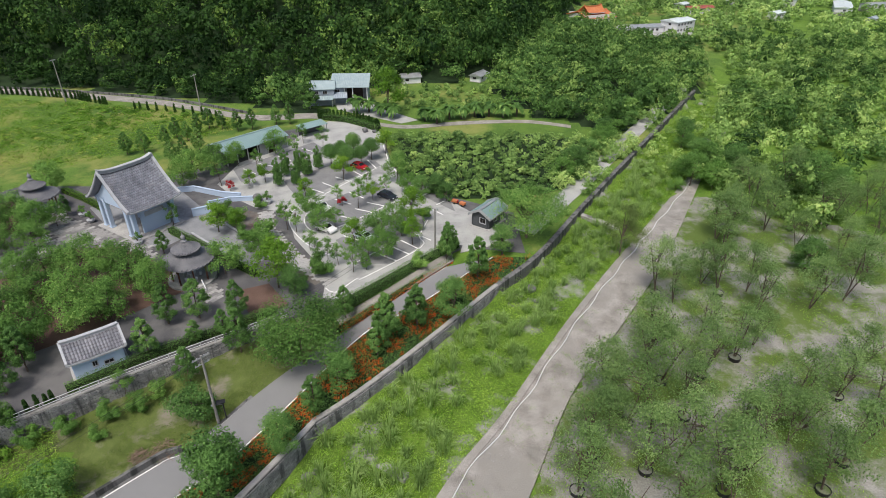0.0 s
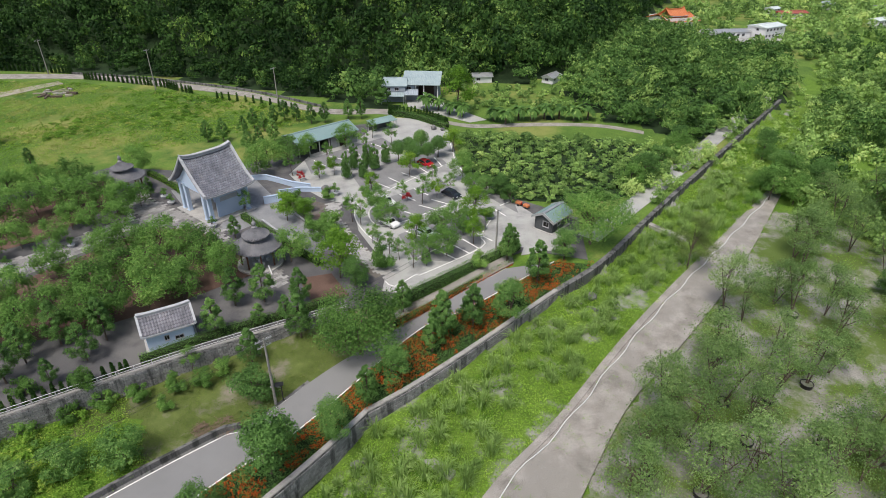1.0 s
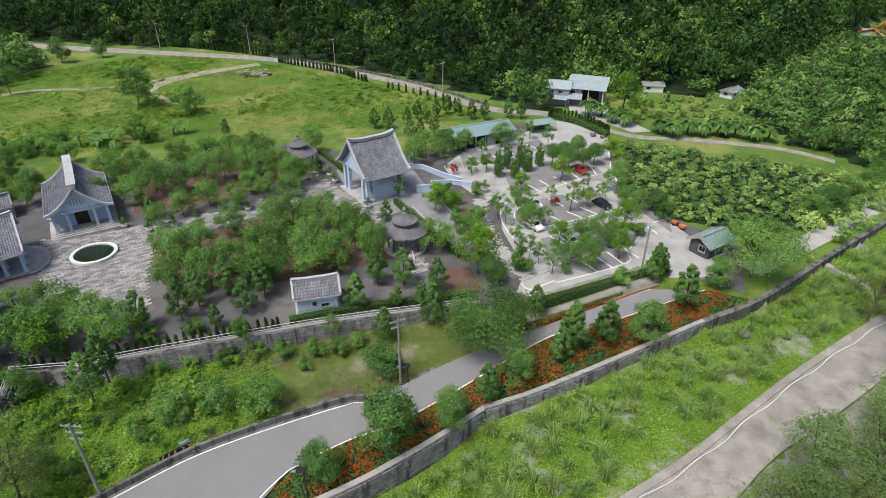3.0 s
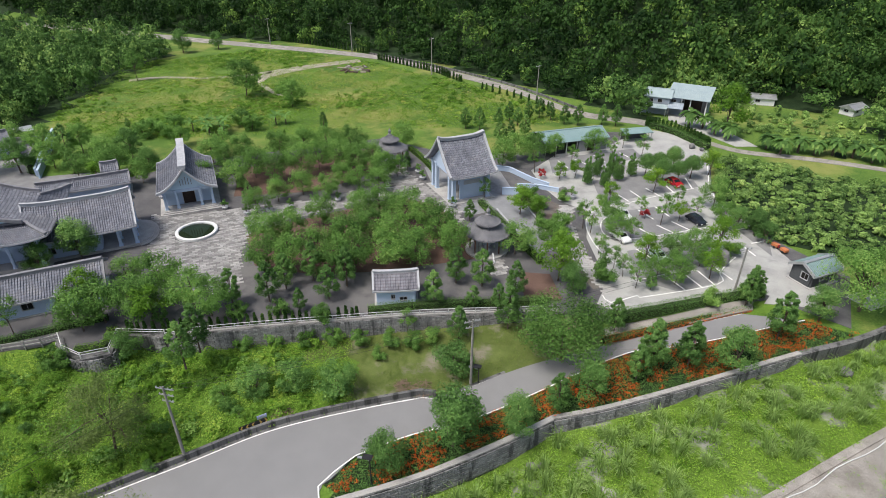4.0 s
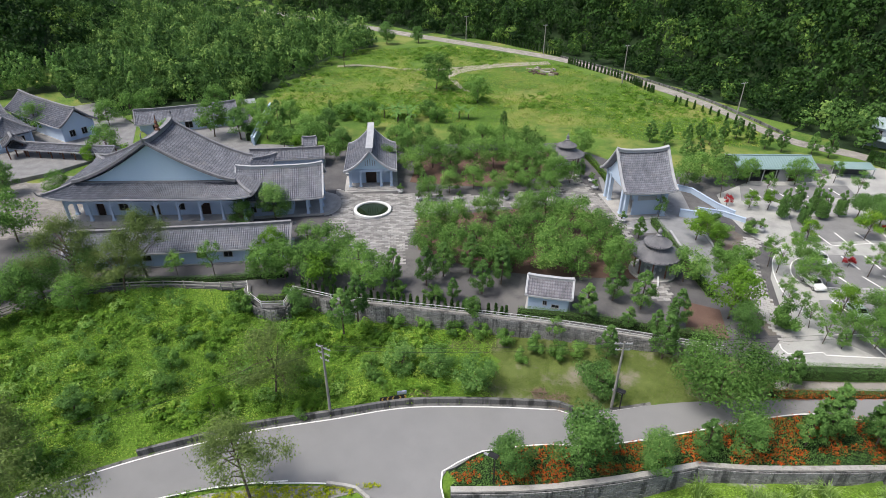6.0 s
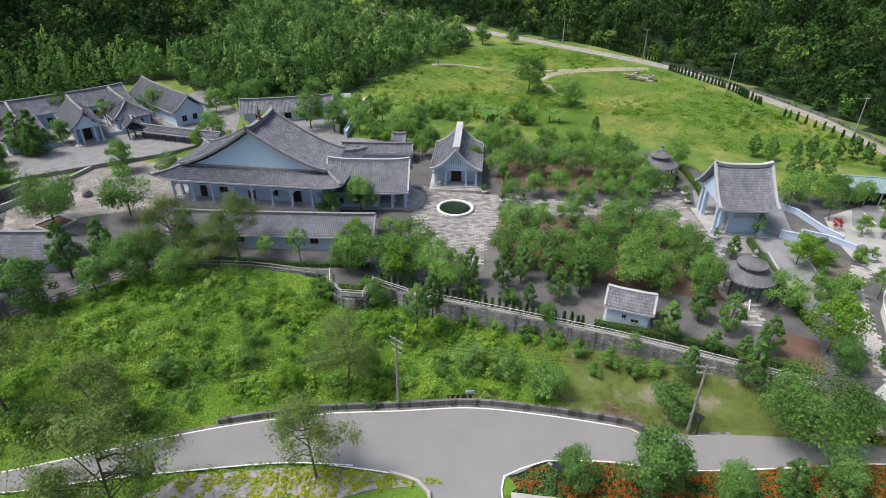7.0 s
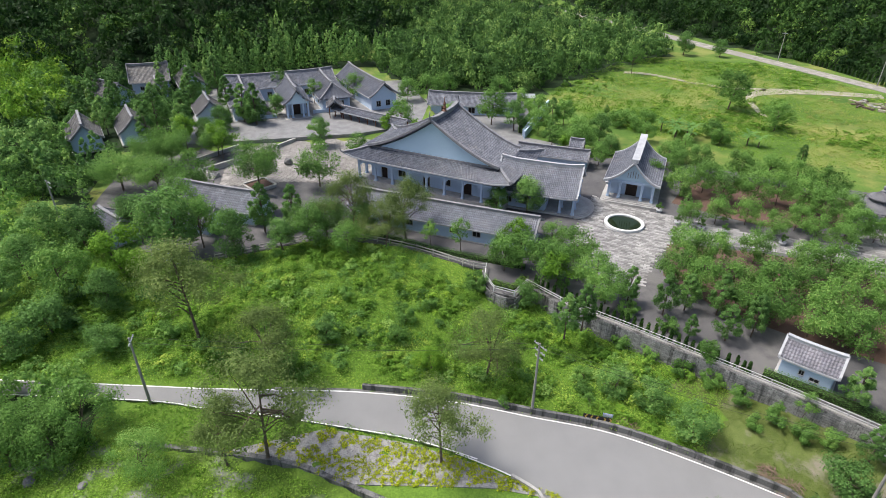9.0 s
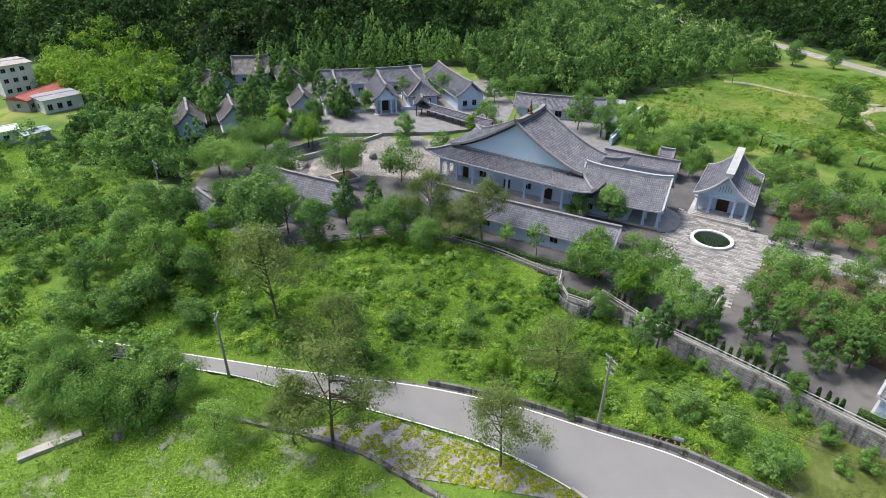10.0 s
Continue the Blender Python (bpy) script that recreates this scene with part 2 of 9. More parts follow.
LEAF_LAWN = foliage("leaf_lawn", (0.075, 0.125, 0.02, 1), (0.175, 0.24, 0.05, 1), (0.27, 0.29, 0.10, 1), patch=0.2)
LEAF_GREY = foliage("leaf_grey_green", (0.085, 0.13, 0.038, 1), (0.20, 0.275, 0.082, 1), (0.30, 0.37, 0.125, 1), trans=0.35)
LEAF_REED = foliage("leaf_reed", (0.16, 0.27, 0.07, 1), (0.34, 0.49, 0.15, 1), (0.52, 0.62, 0.27, 1), trans=0.4)
LEAF_YELLOW = foliage("leaf_yellow", (0.20, 0.25, 0.015, 1), (0.46, 0.52, 0.03, 1), (0.6, 0.6, 0.05, 1))
LEAF_FLOWER = foliage("flower_orange", (0.22, 0.055, 0.015, 1), (0.70, 0.14, 0.025, 1), (0.85, 0.26, 0.05, 1), patch=0.6)
# valley leaves, brightened in colour to carry the sunlight on the valley
LEAF_SUNLIT = foliage("leaf_sunlit", (0.10, 0.19, 0.055, 1), (0.37, 0.55, 0.16, 1), (0.55, 0.68, 0.23, 1), patch=0.03, trans=0.4)
LEAF_RED = foliage("leaf_red", (0.28, 0.02, 0.025, 1), (0.55, 0.05, 0.06, 1), (0.6, 0.1, 0.08, 1))

# ---- mesh helpers ----
RNG = np.random.RandomState(7)


def mesh_of(name, verts, faces, mat, smooth=False):
    me = bpy.data.meshes.new(name)
    me.from_pydata([tuple(map(float, v)) for v in verts], [], faces)
    me.materials.append(mat)
    if smooth:
        me.shade_smooth()
    return me


def quads_mesh(name, v, mats, index=None):
    """A mesh of loose faces: v is (n, 3 or 4, 3)."""
    n, k = v.shape[:2]
    me = bpy.data.meshes.new(name)
    me.vertices.add(k * n)
    me.vertices.foreach_set("co", np.ascontiguousarray(v, dtype=np.float32).ravel())
    me.loops.add(k * n)
    me.loops.foreach_set("vertex_index", np.arange(k * n, dtype=np.int32))
    me.polygons.add(n)
    me.polygons.foreach_set("loop_start", np.arange(0, k * n, k, dtype=np.int32))
    for m in (mats if isinstance(mats, (list, tuple)) else [mats]):
        me.materials.append(m)
    if index is not None:
        me.polygons.foreach_set("material_index", np.asarray(index, dtype=np.int32))
    me.update(calc_edges=True)
    return me


class Shape:
    """Collects boxes, prisms and sweeps into one mesh."""

    def __init__(self):
        self.v, self.f, self.tiles = [], [], None

    def add(self, verts, faces):
        o = len(self.v)
        self.v += [tuple(p) for p in verts]
        self.f += [tuple(i + o for i in f) for f in faces]
        return self

    def box(self, cx, cy, z0, sx, sy, sz, turn=0.0, bevel=0.0):
        c, s = math.cos(radians(turn)), math.sin(radians(turn))
        hx, hy = sx / 2, sy / 2
        b = min(bevel, hx * 0.9, hy * 0.9)
        ring = [(-hx, -hy), (hx, -hy), (hx, hy), (-hx, hy)]
        if b > 0:
            ring = [(-hx + b, -hy), (hx - b, -hy), (hx, -hy + b), (hx, hy - b), (hx - b, hy), (-hx + b, hy), (-hx, hy - b), (-hx, -hy + b)]
        return self.prism([(cx + x * c - y * s, cy + x * s + y * c) for x, y in ring], z0, z0 + sz)

    def prism(self, ring, z0, z1):
        n = len(ring)
        a = sum(ring[i][0] * ring[(i + 1) % n][1] - ring[(i + 1) % n][0] * ring[i][1] for i in range(n))
        if a < 0:
            ring = ring[::-1]
        v = [(x, y, z0) for x, y in ring] + [(x, y, z1) for x, y in ring]
        f = [tuple(range(n, 2 * n)), tuple(range(n - 1, -1, -1))] + [(i, (i + 1) % n, (i + 1) % n + n, i + n) for i in range(n)]
        return self.add(v, f)

    def tube(self, pts, r0, r1=None, sides=8):
        """A round bar along points, tapering from r0 to r1."""
        r1 = r0 if r1 is None else r1
        pts = [Vector(p) for p in pts]
        v, n = [], len(pts)
        for i, p in enumerate(pts):
            d = (pts[min(i + 1, n - 1)] - pts[max(i - 1, 0)]).normalized()
            a = d.cross(Vector((0, 0, 1)))
            a = a.normalized() if a.length > 1e-3 else Vector((1, 0, 0))
            b = d.cross(a)
            r = r0 + (r1 - r0) * i / max(1, n - 1)
            v += [p + (a * math.cos(2 * math.pi * k / sides) + b * math.sin(2 * math.pi * k / sides)) * r for k in range(sides)]
        f = [(i * sides + k, i * sides + (k + 1) % sides, (i + 1) * sides + (k + 1) % sides, (i + 1) * sides + k) for i in range(n - 1) for k in range(sides)]
        f += [tuple(range(sides - 1, -1, -1)), tuple(range((n - 1) * sides, n * sides))]
        return self.add(v, f)

    def beam(self, pts, w, h):
        """A bar of rectangular section (w wide, h high, standing on the points) along a line."""
        pts = [Vector(p) for p in pts]
        v, n = [], len(pts)
        for i, p in enumerate(pts):
            d = pts[min(i + 1, n - 1)] - pts[max(i - 1, 0)]
            s = Vector((-d.y, d.x, 0))
            s = s.normalized() * w / 2 if s.length > 1e-6 else Vector((w / 2, 0, 0))
            v += [p - s, p + s, p + s + Vector((0, 0, h)), p - s + Vector((0, 0, h))]
        f = [(i * 4 + k, i * 4 + (k + 1) % 4, i * 4 + 4 + (k + 1) % 4, i * 4 + 4 + k) for i in range(n - 1) for k in range(4)]
        f += [(3, 2, 1, 0), tuple(range(4 * n - 4, 4 * n))]
        return self.add(v, f)

    def lathe(self, prof, cx=0.0, cy=0.0, sides=24):
        """A turned form: prof is radius, height from the bottom up."""
        v = [(cx + r * math.cos(2 * math.pi * k / sides), cy + r * math.sin(2 * math.pi * k / sides), z) for r, z in prof for k in range(sides)]
        n = len(prof)
        f = [(i * sides + k, i * sides + (k + 1) % sides, (i + 1) * sides + (k + 1) % sides, (i + 1) * sides + k) for i in range(n - 1) for k in range(sides)]
        f += [tuple(range(sides - 1, -1, -1)), tuple(range((n - 1) * sides, n * sides))]
        return self.add(v, f)

    def mesh(self, name, mat, smooth=False):
        me = mesh_of(name, self.v, self.f, mat, smooth)
        if self.tiles:
            for key, values in zip(("course", "column"), self.tiles):
                me.attributes.new(key, "FLOAT", "POINT").data.foreach_set("value", np.array(values, dtype=np.float32))
        return me


def thing(name, x, y, z, turn=0.0, label="", category="", group="", kind=""):
    e = new(name)
    e.matrix_basis = pose(x, y, z, 0, 0, turn)
    e.empty_display_size = 0.3
    return tagged(e, label, category, group, kind)


def part(name, shape, mat, parent, label="", smooth=False):
    me = shape if isinstance(shape, bpy.types.Mesh) else shape.mesh(name, mat, smooth)
    ob = new(name, me)
    ob.parent = parent
    return tagged(ob, label)


def setting(name, shape, mat, label="", category="", smooth=False):
    me = shape if isinstance(shape, bpy.types.Mesh) else shape.mesh(name, mat, smooth)
    return tagged(new(name, me), label, category, "", "structure")


def smooth01(v):
    v = np.clip(v, 0, 1)
    return v * v * (3 - 2 * v)


def inside(poly, x, y):
    x, y = np.asarray(x, float), np.asarray(y, float)
    hit = np.zeros(x.shape, bool)
    n = len(poly)
    for i in range(n):
        (x0, y0), (x1, y1) = poly[i], poly[(i + 1) % n]
        if y0 == y1:
            continue
        hit ^= ((y0 > y) != (y1 > y)) & (x < (x1 - x0) * (y - y0) / (y1 - y0) + x0)
    return hit


def spline(pts, step=2.0):
    """A smooth line through plan points."""
    p = [Vector(q) for q in pts]
    out = []
    for i in range(len(p) - 1):
        a, b, c, d = p[max(i - 1, 0)], p[i], p[i + 1], p[min(i + 2, len(p) - 1)]
        k = max(1, int((c - b).length / step))
        for j in range(k):
            t = j / k
            out.append(0.5 * ((2 * b) + (c - a) * t + (2 * a - 5 * b + 4 * c - d) * t * t + (3 * b - a - 3 * c + d) * t ** 3))
    return [tuple(q) for q in out + [p[-1]]]


def near_line(line, x, y):
    """The distance of points from a line of plan points."""
    x, y = np.asarray(x, float), np.asarray(y, float)
    best = np.full(x.shape, 1e9)
    for (x0, y0), (x1, y1) in zip(line[:-1], line[1:]):
        dx, dy = x1 - x0, y1 - y0
        t = np.clip(((x - x0) * dx + (y - y0) * dy) / (dx * dx + dy * dy + 1e-9), 0, 1)
        best = np.minimum(best, np.hypot(x - x0 - t * dx, y - y0 - t * dy))
    return best


# ---- the lie of the land ----
WALL_LINE = [(-23.0, 68.9), (-31.5, 63.0), (-41.5, 55.7), (-51.3, 47.7), (-60.3, 40.1), (-65.9, 35.1), (-67.4, 33.8),
             (-73.2, 30.4), (-70.4, 27.4), (-72.5, 24.7), (-76.2, 24.3), (-79.2, 25.4)]
FENCE_LINE = [(-79.2, 25.4), (-80.1, 23.5), (-89.6, 12.7), (-95.6, -0.6), (-91.6, -19.3), (-92.5, -28.4), (-94.4, -28.5), (-101.7, -41.8)]
BANK_LINE = [(-55.0, -25.5), (-48.9, -8.7), (-43.6, -0.6), (-34.0, 12.0), (-29.0, 20.0), (-31.5, 27.5), (-24.4, 36.8), (-16.0, 51.1),
             (-10.6, 56.2), (-1.9, 65.7), (8.8, 78.1), (17.6, 88.7), (33.8, 115.4), (84.9, 196.6)]
STRIP_LEFT = [(-6.0, 30.0), (1.1, 43.8), (8.5, 54.1), (18.4, 69.4), (30.3, 86.4), (40.8, 101.3), (57.6, 125.3)]
STRIP_RIGHT = [(2.0, 26.0), (9.6, 41.9), (17.0, 56.8), (24.5, 66.8), (34.6, 81.1), (44.2, 96.7), (59.6, 124.3)]
LOW = WALL_LINE[::-1] + [(-16.0, 71.0), (-2.0, 84.5), (4.0, 90.0), (14.5, 87.0), (17.7, 89.1), (33.9, 116.0), (85.5, 198.1), (300, 520), (2600, 2600), (2600, -2600), (-2600, -2600),
                         (-400, -300), (-150, -100), (-118, -60)] + FENCE_LINE[::-1]
RIVER = BANK_LINE + [(110.0, 205.0)] + STRIP_LEFT[::-1] + [(-14, 12), (-30, -20), (-40, -70), (-60, -110), (-75, -60)]
HILL_FOOT = [(260, 1600), (115, 480), (60, 330), (20, 215), (-40, 200), (-165, 212), (-235, 196), (-345, 172), (-600, 150), (-900, 200)]
HILL_LEFT = [(-900, 140), (-600, 60), (-330, 70), (-262, 30), (-225, -10), (-212, -60), (-225, -120), (-300, -240), (-900, -600)]
POLY_NORTH = HILL_FOOT + [(-900, 2000), (260, 2000)]
POLY_LEFT = HILL_LEFT + [(-2000, -600), (-2000, 140)]


def road_rise(x, y):
    return 3.0 * smooth01((np.asarray(y, float) - 42) / 45)


def ground_z(x, y):
    """The height of the land at plan points."""
    x, y = np.asarray(x, float), np.asarray(y, float)
    z = np.full(x.shape, 3.0)
    rise = road_rise(x, y)
    low = np.maximum(rise, 2.9 * smooth01((-58 - x + 0.25 * np.minimum(y, 0)) / 30) * smooth01((30 - y) / 30 + 0.6))
    isl = inside(LOW, x, y)
    z = np.where(isl, low, z)
    right = isl & (x > np.interp(y, [a[1] for a in STRIP_LEFT], [a[0] for a in STRIP_LEFT]) - 0.3)
    z = np.where(right, rise - 1.5, z)
    isr = inside(RIVER, x, y)
    z = np.where(isr, rise - 1.7 - 1.6 * smooth01((54 - y) / 10) + 2.85 * smooth01((-31 - x) / 7) + 0.3 * np.sin(x * 0.35) * np.cos(y * 0.3), z)
    court = smooth01((-148 - x) / 6) * (~isl) * (y < 34)
    z = z + court * 1.0
    for poly, line, slope in ((POLY_NORTH, HILL_FOOT, 0.55), (POLY_LEFT, HILL_LEFT, 0.45)):
        d = np.where(inside(poly, x, y), near_line(line, x, y), 0.0)
        bumps = 1 + 0.25 * np.sin(x * 0.021 + 1) * np.cos(y * 0.017) + 0.12 * np.sin(x * 0.06 + y * 0.05)
        z = z + 150 * (1 - np.exp(-d * slope * bumps / 150))
    return z


def gz(x, y):
    return float(ground_z(np.array([x]), np.array([y]))[0])


def axis(lo, hi, step, far):
    inner = list(np.arange(lo, hi + step / 2, step))
    out, d = [], step
    v = hi
    while v < far:
        d = min(d * 1.085, 250)
        v += d
        out.append(v)
    left, d, v = [], step, lo
    while v > -far:
        d = min(d * 1.085, 250)
        v -= d
        left.append(v)
    return np.array(left[::-1] + inner + out)


def build_ground():
    xs, ys = axis(-100, 70, 0.85, 2600), axis(-40, 125, 0.85, 2600)
    X, Y = np.meshgrid(xs, ys)
    Z = ground_z(X, Y) - 0.05
    Z = Z + np.where(np.abs(Z - 2.95) < 0.01, 0, 0.12 * np.sin(X * 0.9) * np.sin(Y * 0.8 + X * 0.3))
    for ring in (ROAD_UP + ROAD_DOWN[::-1], STRIP_LEFT + STRIP_RIGHT[::-1]):
        core = inside(ring, X, Y)
        Z = Z - np.where(core, 0.45, 0.0)
    nx, ny = len(xs), len(ys)
    me = bpy.data.meshes.new("ground")
    idx = np.arange(nx * ny).reshape(ny, nx)
    f = np.stack([idx[:-1, :-1], idx[:-1, 1:], idx[1:, 1:], idx[1:, :-1]], -1).reshape(-1, 4)
    me.from_pydata(np.stack([X, Y, Z], -1).reshape(-1, 3).tolist(), [], f.tolist())
    for m in (GRASS, WEED, RIVERBED, NURSERY, FLOORSHADE, DRYGRASS):
        me.materials.append(m)
    cx, cy = ((X[:-1, :-1] + X[1:, 1:]) / 2).ravel(), ((Y[:-1, :-1] + Y[1:, 1:]) / 2).ravel()
    mat = np.zeros(len(cx), int)
    low = inside(LOW, cx, cy)
    mat[low] = 1
    river = inside(RIVER, cx, cy)
    mat[river] = 2
    strip = np.interp(cy, [a[1] for a in STRIP_RIGHT], [a[0] for a in STRIP_RIGHT])
    mat[low & (cx > strip) & (np.hypot(cx, cy) < 128) & (cy > -40)] = 3
    mat[low & inside(ROAD_UP + [(-16, 71)] + WALL_LINE, cx, cy) & (cx + cy > -2 + 5 * np.sin(cx * 0.4)) & (cx > -56)] = 5
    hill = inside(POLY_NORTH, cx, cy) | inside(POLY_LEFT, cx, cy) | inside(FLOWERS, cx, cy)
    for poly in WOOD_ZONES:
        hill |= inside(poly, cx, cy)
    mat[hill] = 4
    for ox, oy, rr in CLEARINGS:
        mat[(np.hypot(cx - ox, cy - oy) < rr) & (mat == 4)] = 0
    me.polygons.foreach_set("material_index", mat.astype(np.int32))
    me.shade_smooth()
    tagged(new("ground", me), "green valley floor with weeds, gravel and wooded foothills", "ground", "", "structure")


def ribbon(name, left, right, off, mat, label, category, n=60, thick=0.25, zfun=gz):
    """A paved strip between two edge lines, lying on the land."""
    def even(line):
        q = np.array(spline(line, 1.0))
        s = np.concatenate([[0], np.cumsum(np.hypot(*np.diff(q, axis=0).T))])
        t = np.linspace(0, s[-1], n)
        return np.stack([np.interp(t, s, q[:, 0]), np.interp(t, s, q[:, 1])], 1)
    a, b = even(left), even(right)
    v, f = [], []
    for p, q in zip(a, b):
        z = max(zfun(*p), zfun(*((p + q) / 2)), zfun(*q)) if zfun is gz else zfun((p[0] + q[0]) / 2, (p[1] + q[1]) / 2)
        v += [(p[0], p[1], z + off), (q[0], q[1], z + off), (q[0], q[1], z + off - thick), (p[0], p[1], z + off - thick)]
    for i in range(n - 1):
        f += [(i * 4 + k, i * 4 + 4 + k, i * 4 + 4 + (k + 1) % 4, i * 4 + (k + 1) % 4) for k in range(4)]
    f += [(0, 1, 2, 3), (4 * n - 1, 4 * n - 2, 4 * n - 3, 4 * n - 4)]
    me = mesh_of(name, v, f, mat)
    bm = bmesh.new()
    bm.from_mesh(me)
    bmesh.ops.recalc_face_normals(bm, faces=bm.faces)
    bm.to_mesh(me)
    bm.free()
    return setting(name, me, mat, label, category)


def line_on(pts, off, w, mat, name, label, zfun):
    """A painted line of width w along plan points."""
    q = [Vector((x, y, zfun(x, y) + off)) for x, y in spline(pts, 1.0)]
    s = Shape()
    s.beam(q, w, 0.012)
    return setting(name, s, mat, label, "marking")


def slab(name, ring, z, mat, label, category, thick=0.3):
    s = Shape()
    s.prism(ring, z - thick, z)
    return setting(name, s, mat, label, category)


def rz(x, y):
    return float(road_rise(x, y))


ROAD_UP = [(-72.0, -52.0), (-64.8, -25.8), (-62.7, -18.2), (-60.6, -9.6), (-57.7, 2.0), (-53.6, 13.3), (-48.8, 22.7), (-44.3, 31.3),
           (-37.7, 39.5), (-31.7, 45.8), (-29.9, 46.5), (-24.4, 55.1), (-19.7, 61.0), (-11.4, 70.2), (0.6, 83.3)]
ROAD_DOWN = [(-69.0, -51.0), (-62.0, -25.4), (-59.1, -18.0), (-56.1, -9.8), (-52.8, -2.1), (-48.4, 7.5), (-44.0, 14.3), (-37.0, 23.0),
             (-33.6, 29.4), (-33.2, 33.9), (-29.5, 39.9), (-23.8, 47.0), (-12.5, 65.5), (-7.1, 70.5), (-1.1, 76.0), (8.6, 86.5)]
FLOWERS = ROAD_DOWN[8:] + [(15.3, 86.7), (8.8, 79.0), (-1.9, 66.5), (-10.6, 56.8), (-16.2, 51.5), (-24.6, 37.0), (-31.7, 27.9)]
ribbon("road", ROAD_UP, ROAD_DOWN, 0.06, ASPHALT, "grey asphalt lane with white edge lines", "road", 120, 0.3, rz)
ribbon("road_branch", [(-45.4, 12.0), (-40.1, 18.2), (-35.8, 19.7), (-24.0, 13.0), (-6.0, 2.0)], [(-36.0, 31.0), (-33.7, 28.8), (-32.3, 26.7), (-22.0, 22.0), (-2.0, 9.0)], 0.066, ASPHALT,
       "asphalt side road crossing the stream", "road", 50, 0.5, rz)
for pts, nm in ((ROAD_UP[:], "edge_line"), (ROAD_DOWN[:7], "edge_line"), (ROAD_DOWN[9:], "edge_line")):
    side = 0.25
    line_on(pts, 0.068, 0.18, PAINT, nm, "white road edge line", rz)
line_on([(-45.4, 12.0), (-40.1, 18.2), (-35.8, 19.7), (-24.0, 13.0)], 0.074, 0.18, PAINT, "edge_line", "white road edge line", rz)
line_on([(-33.2, 33.9), (-33.9, 29.6), (-32.7, 27.1), (-22.0, 22.0)], 0.074, 0.18, PAINT, "edge_line", "white road edge line", rz)


def wall_on(name, pts, w, h0, top, mat, label, zfun, step=1.0, z_floor=None):
    """A wall along plan points: its top at zfun + top, its foot h0 lower."""
    q = spline(pts, step)
    s = Shape()
    s.beam([(x, y, zfun(x, y) + top - h0) for x, y in q], w, h0)
    return setting(name, s, mat, label, "wall")


retaining = wall_on("retaining_wall", WALL_LINE[:7], 1.0, 4.2, 0.25, WALLSTONE, "tall grey stone-block retaining wall with dark streaks", lambda x, y: 3.0)
bastion = wall_on("bastion_wall", WALL_LINE[6:], 0.9, 3.8, 0.25, WALLSTONE, "angular stone-block retaining wall round a planted corner", lambda x, y: 3.0, 40.0)
wall_on("bank_wall_left", BANK_LINE[:4], 0.6, 4.2, 0.12, WALLSTONE, "stained concrete river bank wall", rz)
bank = wall_on("bank_wall", BANK_LINE[5:8], 0.9, 4.5, 0.15, WALLSTONE, "dark stone river bank wall with a pale coping", rz)
bank_far = wall_on("bank_wall_right", [(a[0] - 0.15, a[1] + 0.1) for a in BANK_LINE[7:]], 0.9, 4.5, 0.1, WALLSTONE, "dark stone river bank wall", rz)
ribbon("road_gutter", [(a[0] - 0.5, a[1] + 0.38) for a in ROAD_UP[3:12]], [(a[0] - 0.05, a[1] + 0.03) for a in ROAD_UP[3:12]], 0.055, WALLSTONE, "dark gutter strip beside the road barrier", "pavement", 90, 0.3, rz)
wall_on("road_barrier", [(a[0] - 0.6, a[1] + 0.45) for a in ROAD_UP[4:11]], 0.4, 1.5, 0.85, WALLSTONE, "weathered dark low concrete roadside barrier", rz)
wall_on("branch_kerb", [(-40.8, 17.4), (-38.1, 19.6), (-36.2, 19.9), (-30.0, 16.5)], 0.35, 0.9, 0.5, CONCRETE, "low concrete parapet at the junction", rz)
wall_on("strip_wall", [(a[0] - 0.2, a[1]) for a in STRIP_LEFT], 1.0, 3.4, 0.05, STRIP, "grey concrete channel wall", lambda x, y: rz(x, y) - 1.5)
ribbon("service_strip", STRIP_LEFT, STRIP_RIGHT, 0.03, STRIP, "grey-brown gravelly concrete bank strip", "pavement", 90, 0.4, lambda x, y: rz(x, y) - 1.5)
ribbon("far_road", [(-362.9, 157.8), (-288.4, 173.3), (-240.2, 181.5), (-165.7, 195.5), (-131.5, 192.7), (-89.3, 182.6), (-57.5, 167.8), (-37.8, 169.2), (-21.0, 161.8), (-10.3, 158.4), (5.7, 162.1), (23.6, 163.4), (35.8, 158.9)],
       [(-350.4, 152.0), (-277.9, 166.7), (-232.1, 175.2), (-160.6, 189.5), (-127.2, 186.5), (-86.3, 176.8), (-56.1, 163.0), (-36.8, 164.3), (-20.7, 158.8), (-10.1, 155.5), (5.6, 159.1), (23.3, 160.8), (35.4, 156.4)],
       0.03, STRIP, "pale concrete lane along the foot of the hill", "road", 120, 0.2, lambda x, y: 3.0)

ribbon("river_lane", [(13.5, 97.0), (28.3, 118.9), (55.0, 161.5), (79.4, 200.1)], [(17.0, 94.8), (31.8, 116.8), (58.5, 159.4), (82.8, 198.0)], 0.06, LOT, "pale concrete lane along the top of the river wall", "road", 70, 0.3)
ribbon("hedge_path", [(-16.2, 70.2), (-9.6, 76.6), (-3.4, 83.4), (1.4, 88.6)], [(-14.3, 66.9), (-5.6, 76.8), (1.8, 85.2)], 0.14, STRIP, "grey gravel strip between the hedges", "pavement", 40, 0.4, rz)

wall_on("hill_road_kerb", [(-160.0, 196.3), (-131.0, 193.4), (-89.0, 183.4), (-58.0, 168.8)], 0.35, 0.9, 0.7, WALLSTONE, "low dark wall on the hill side of the lane", lambda x, y: 3.0)

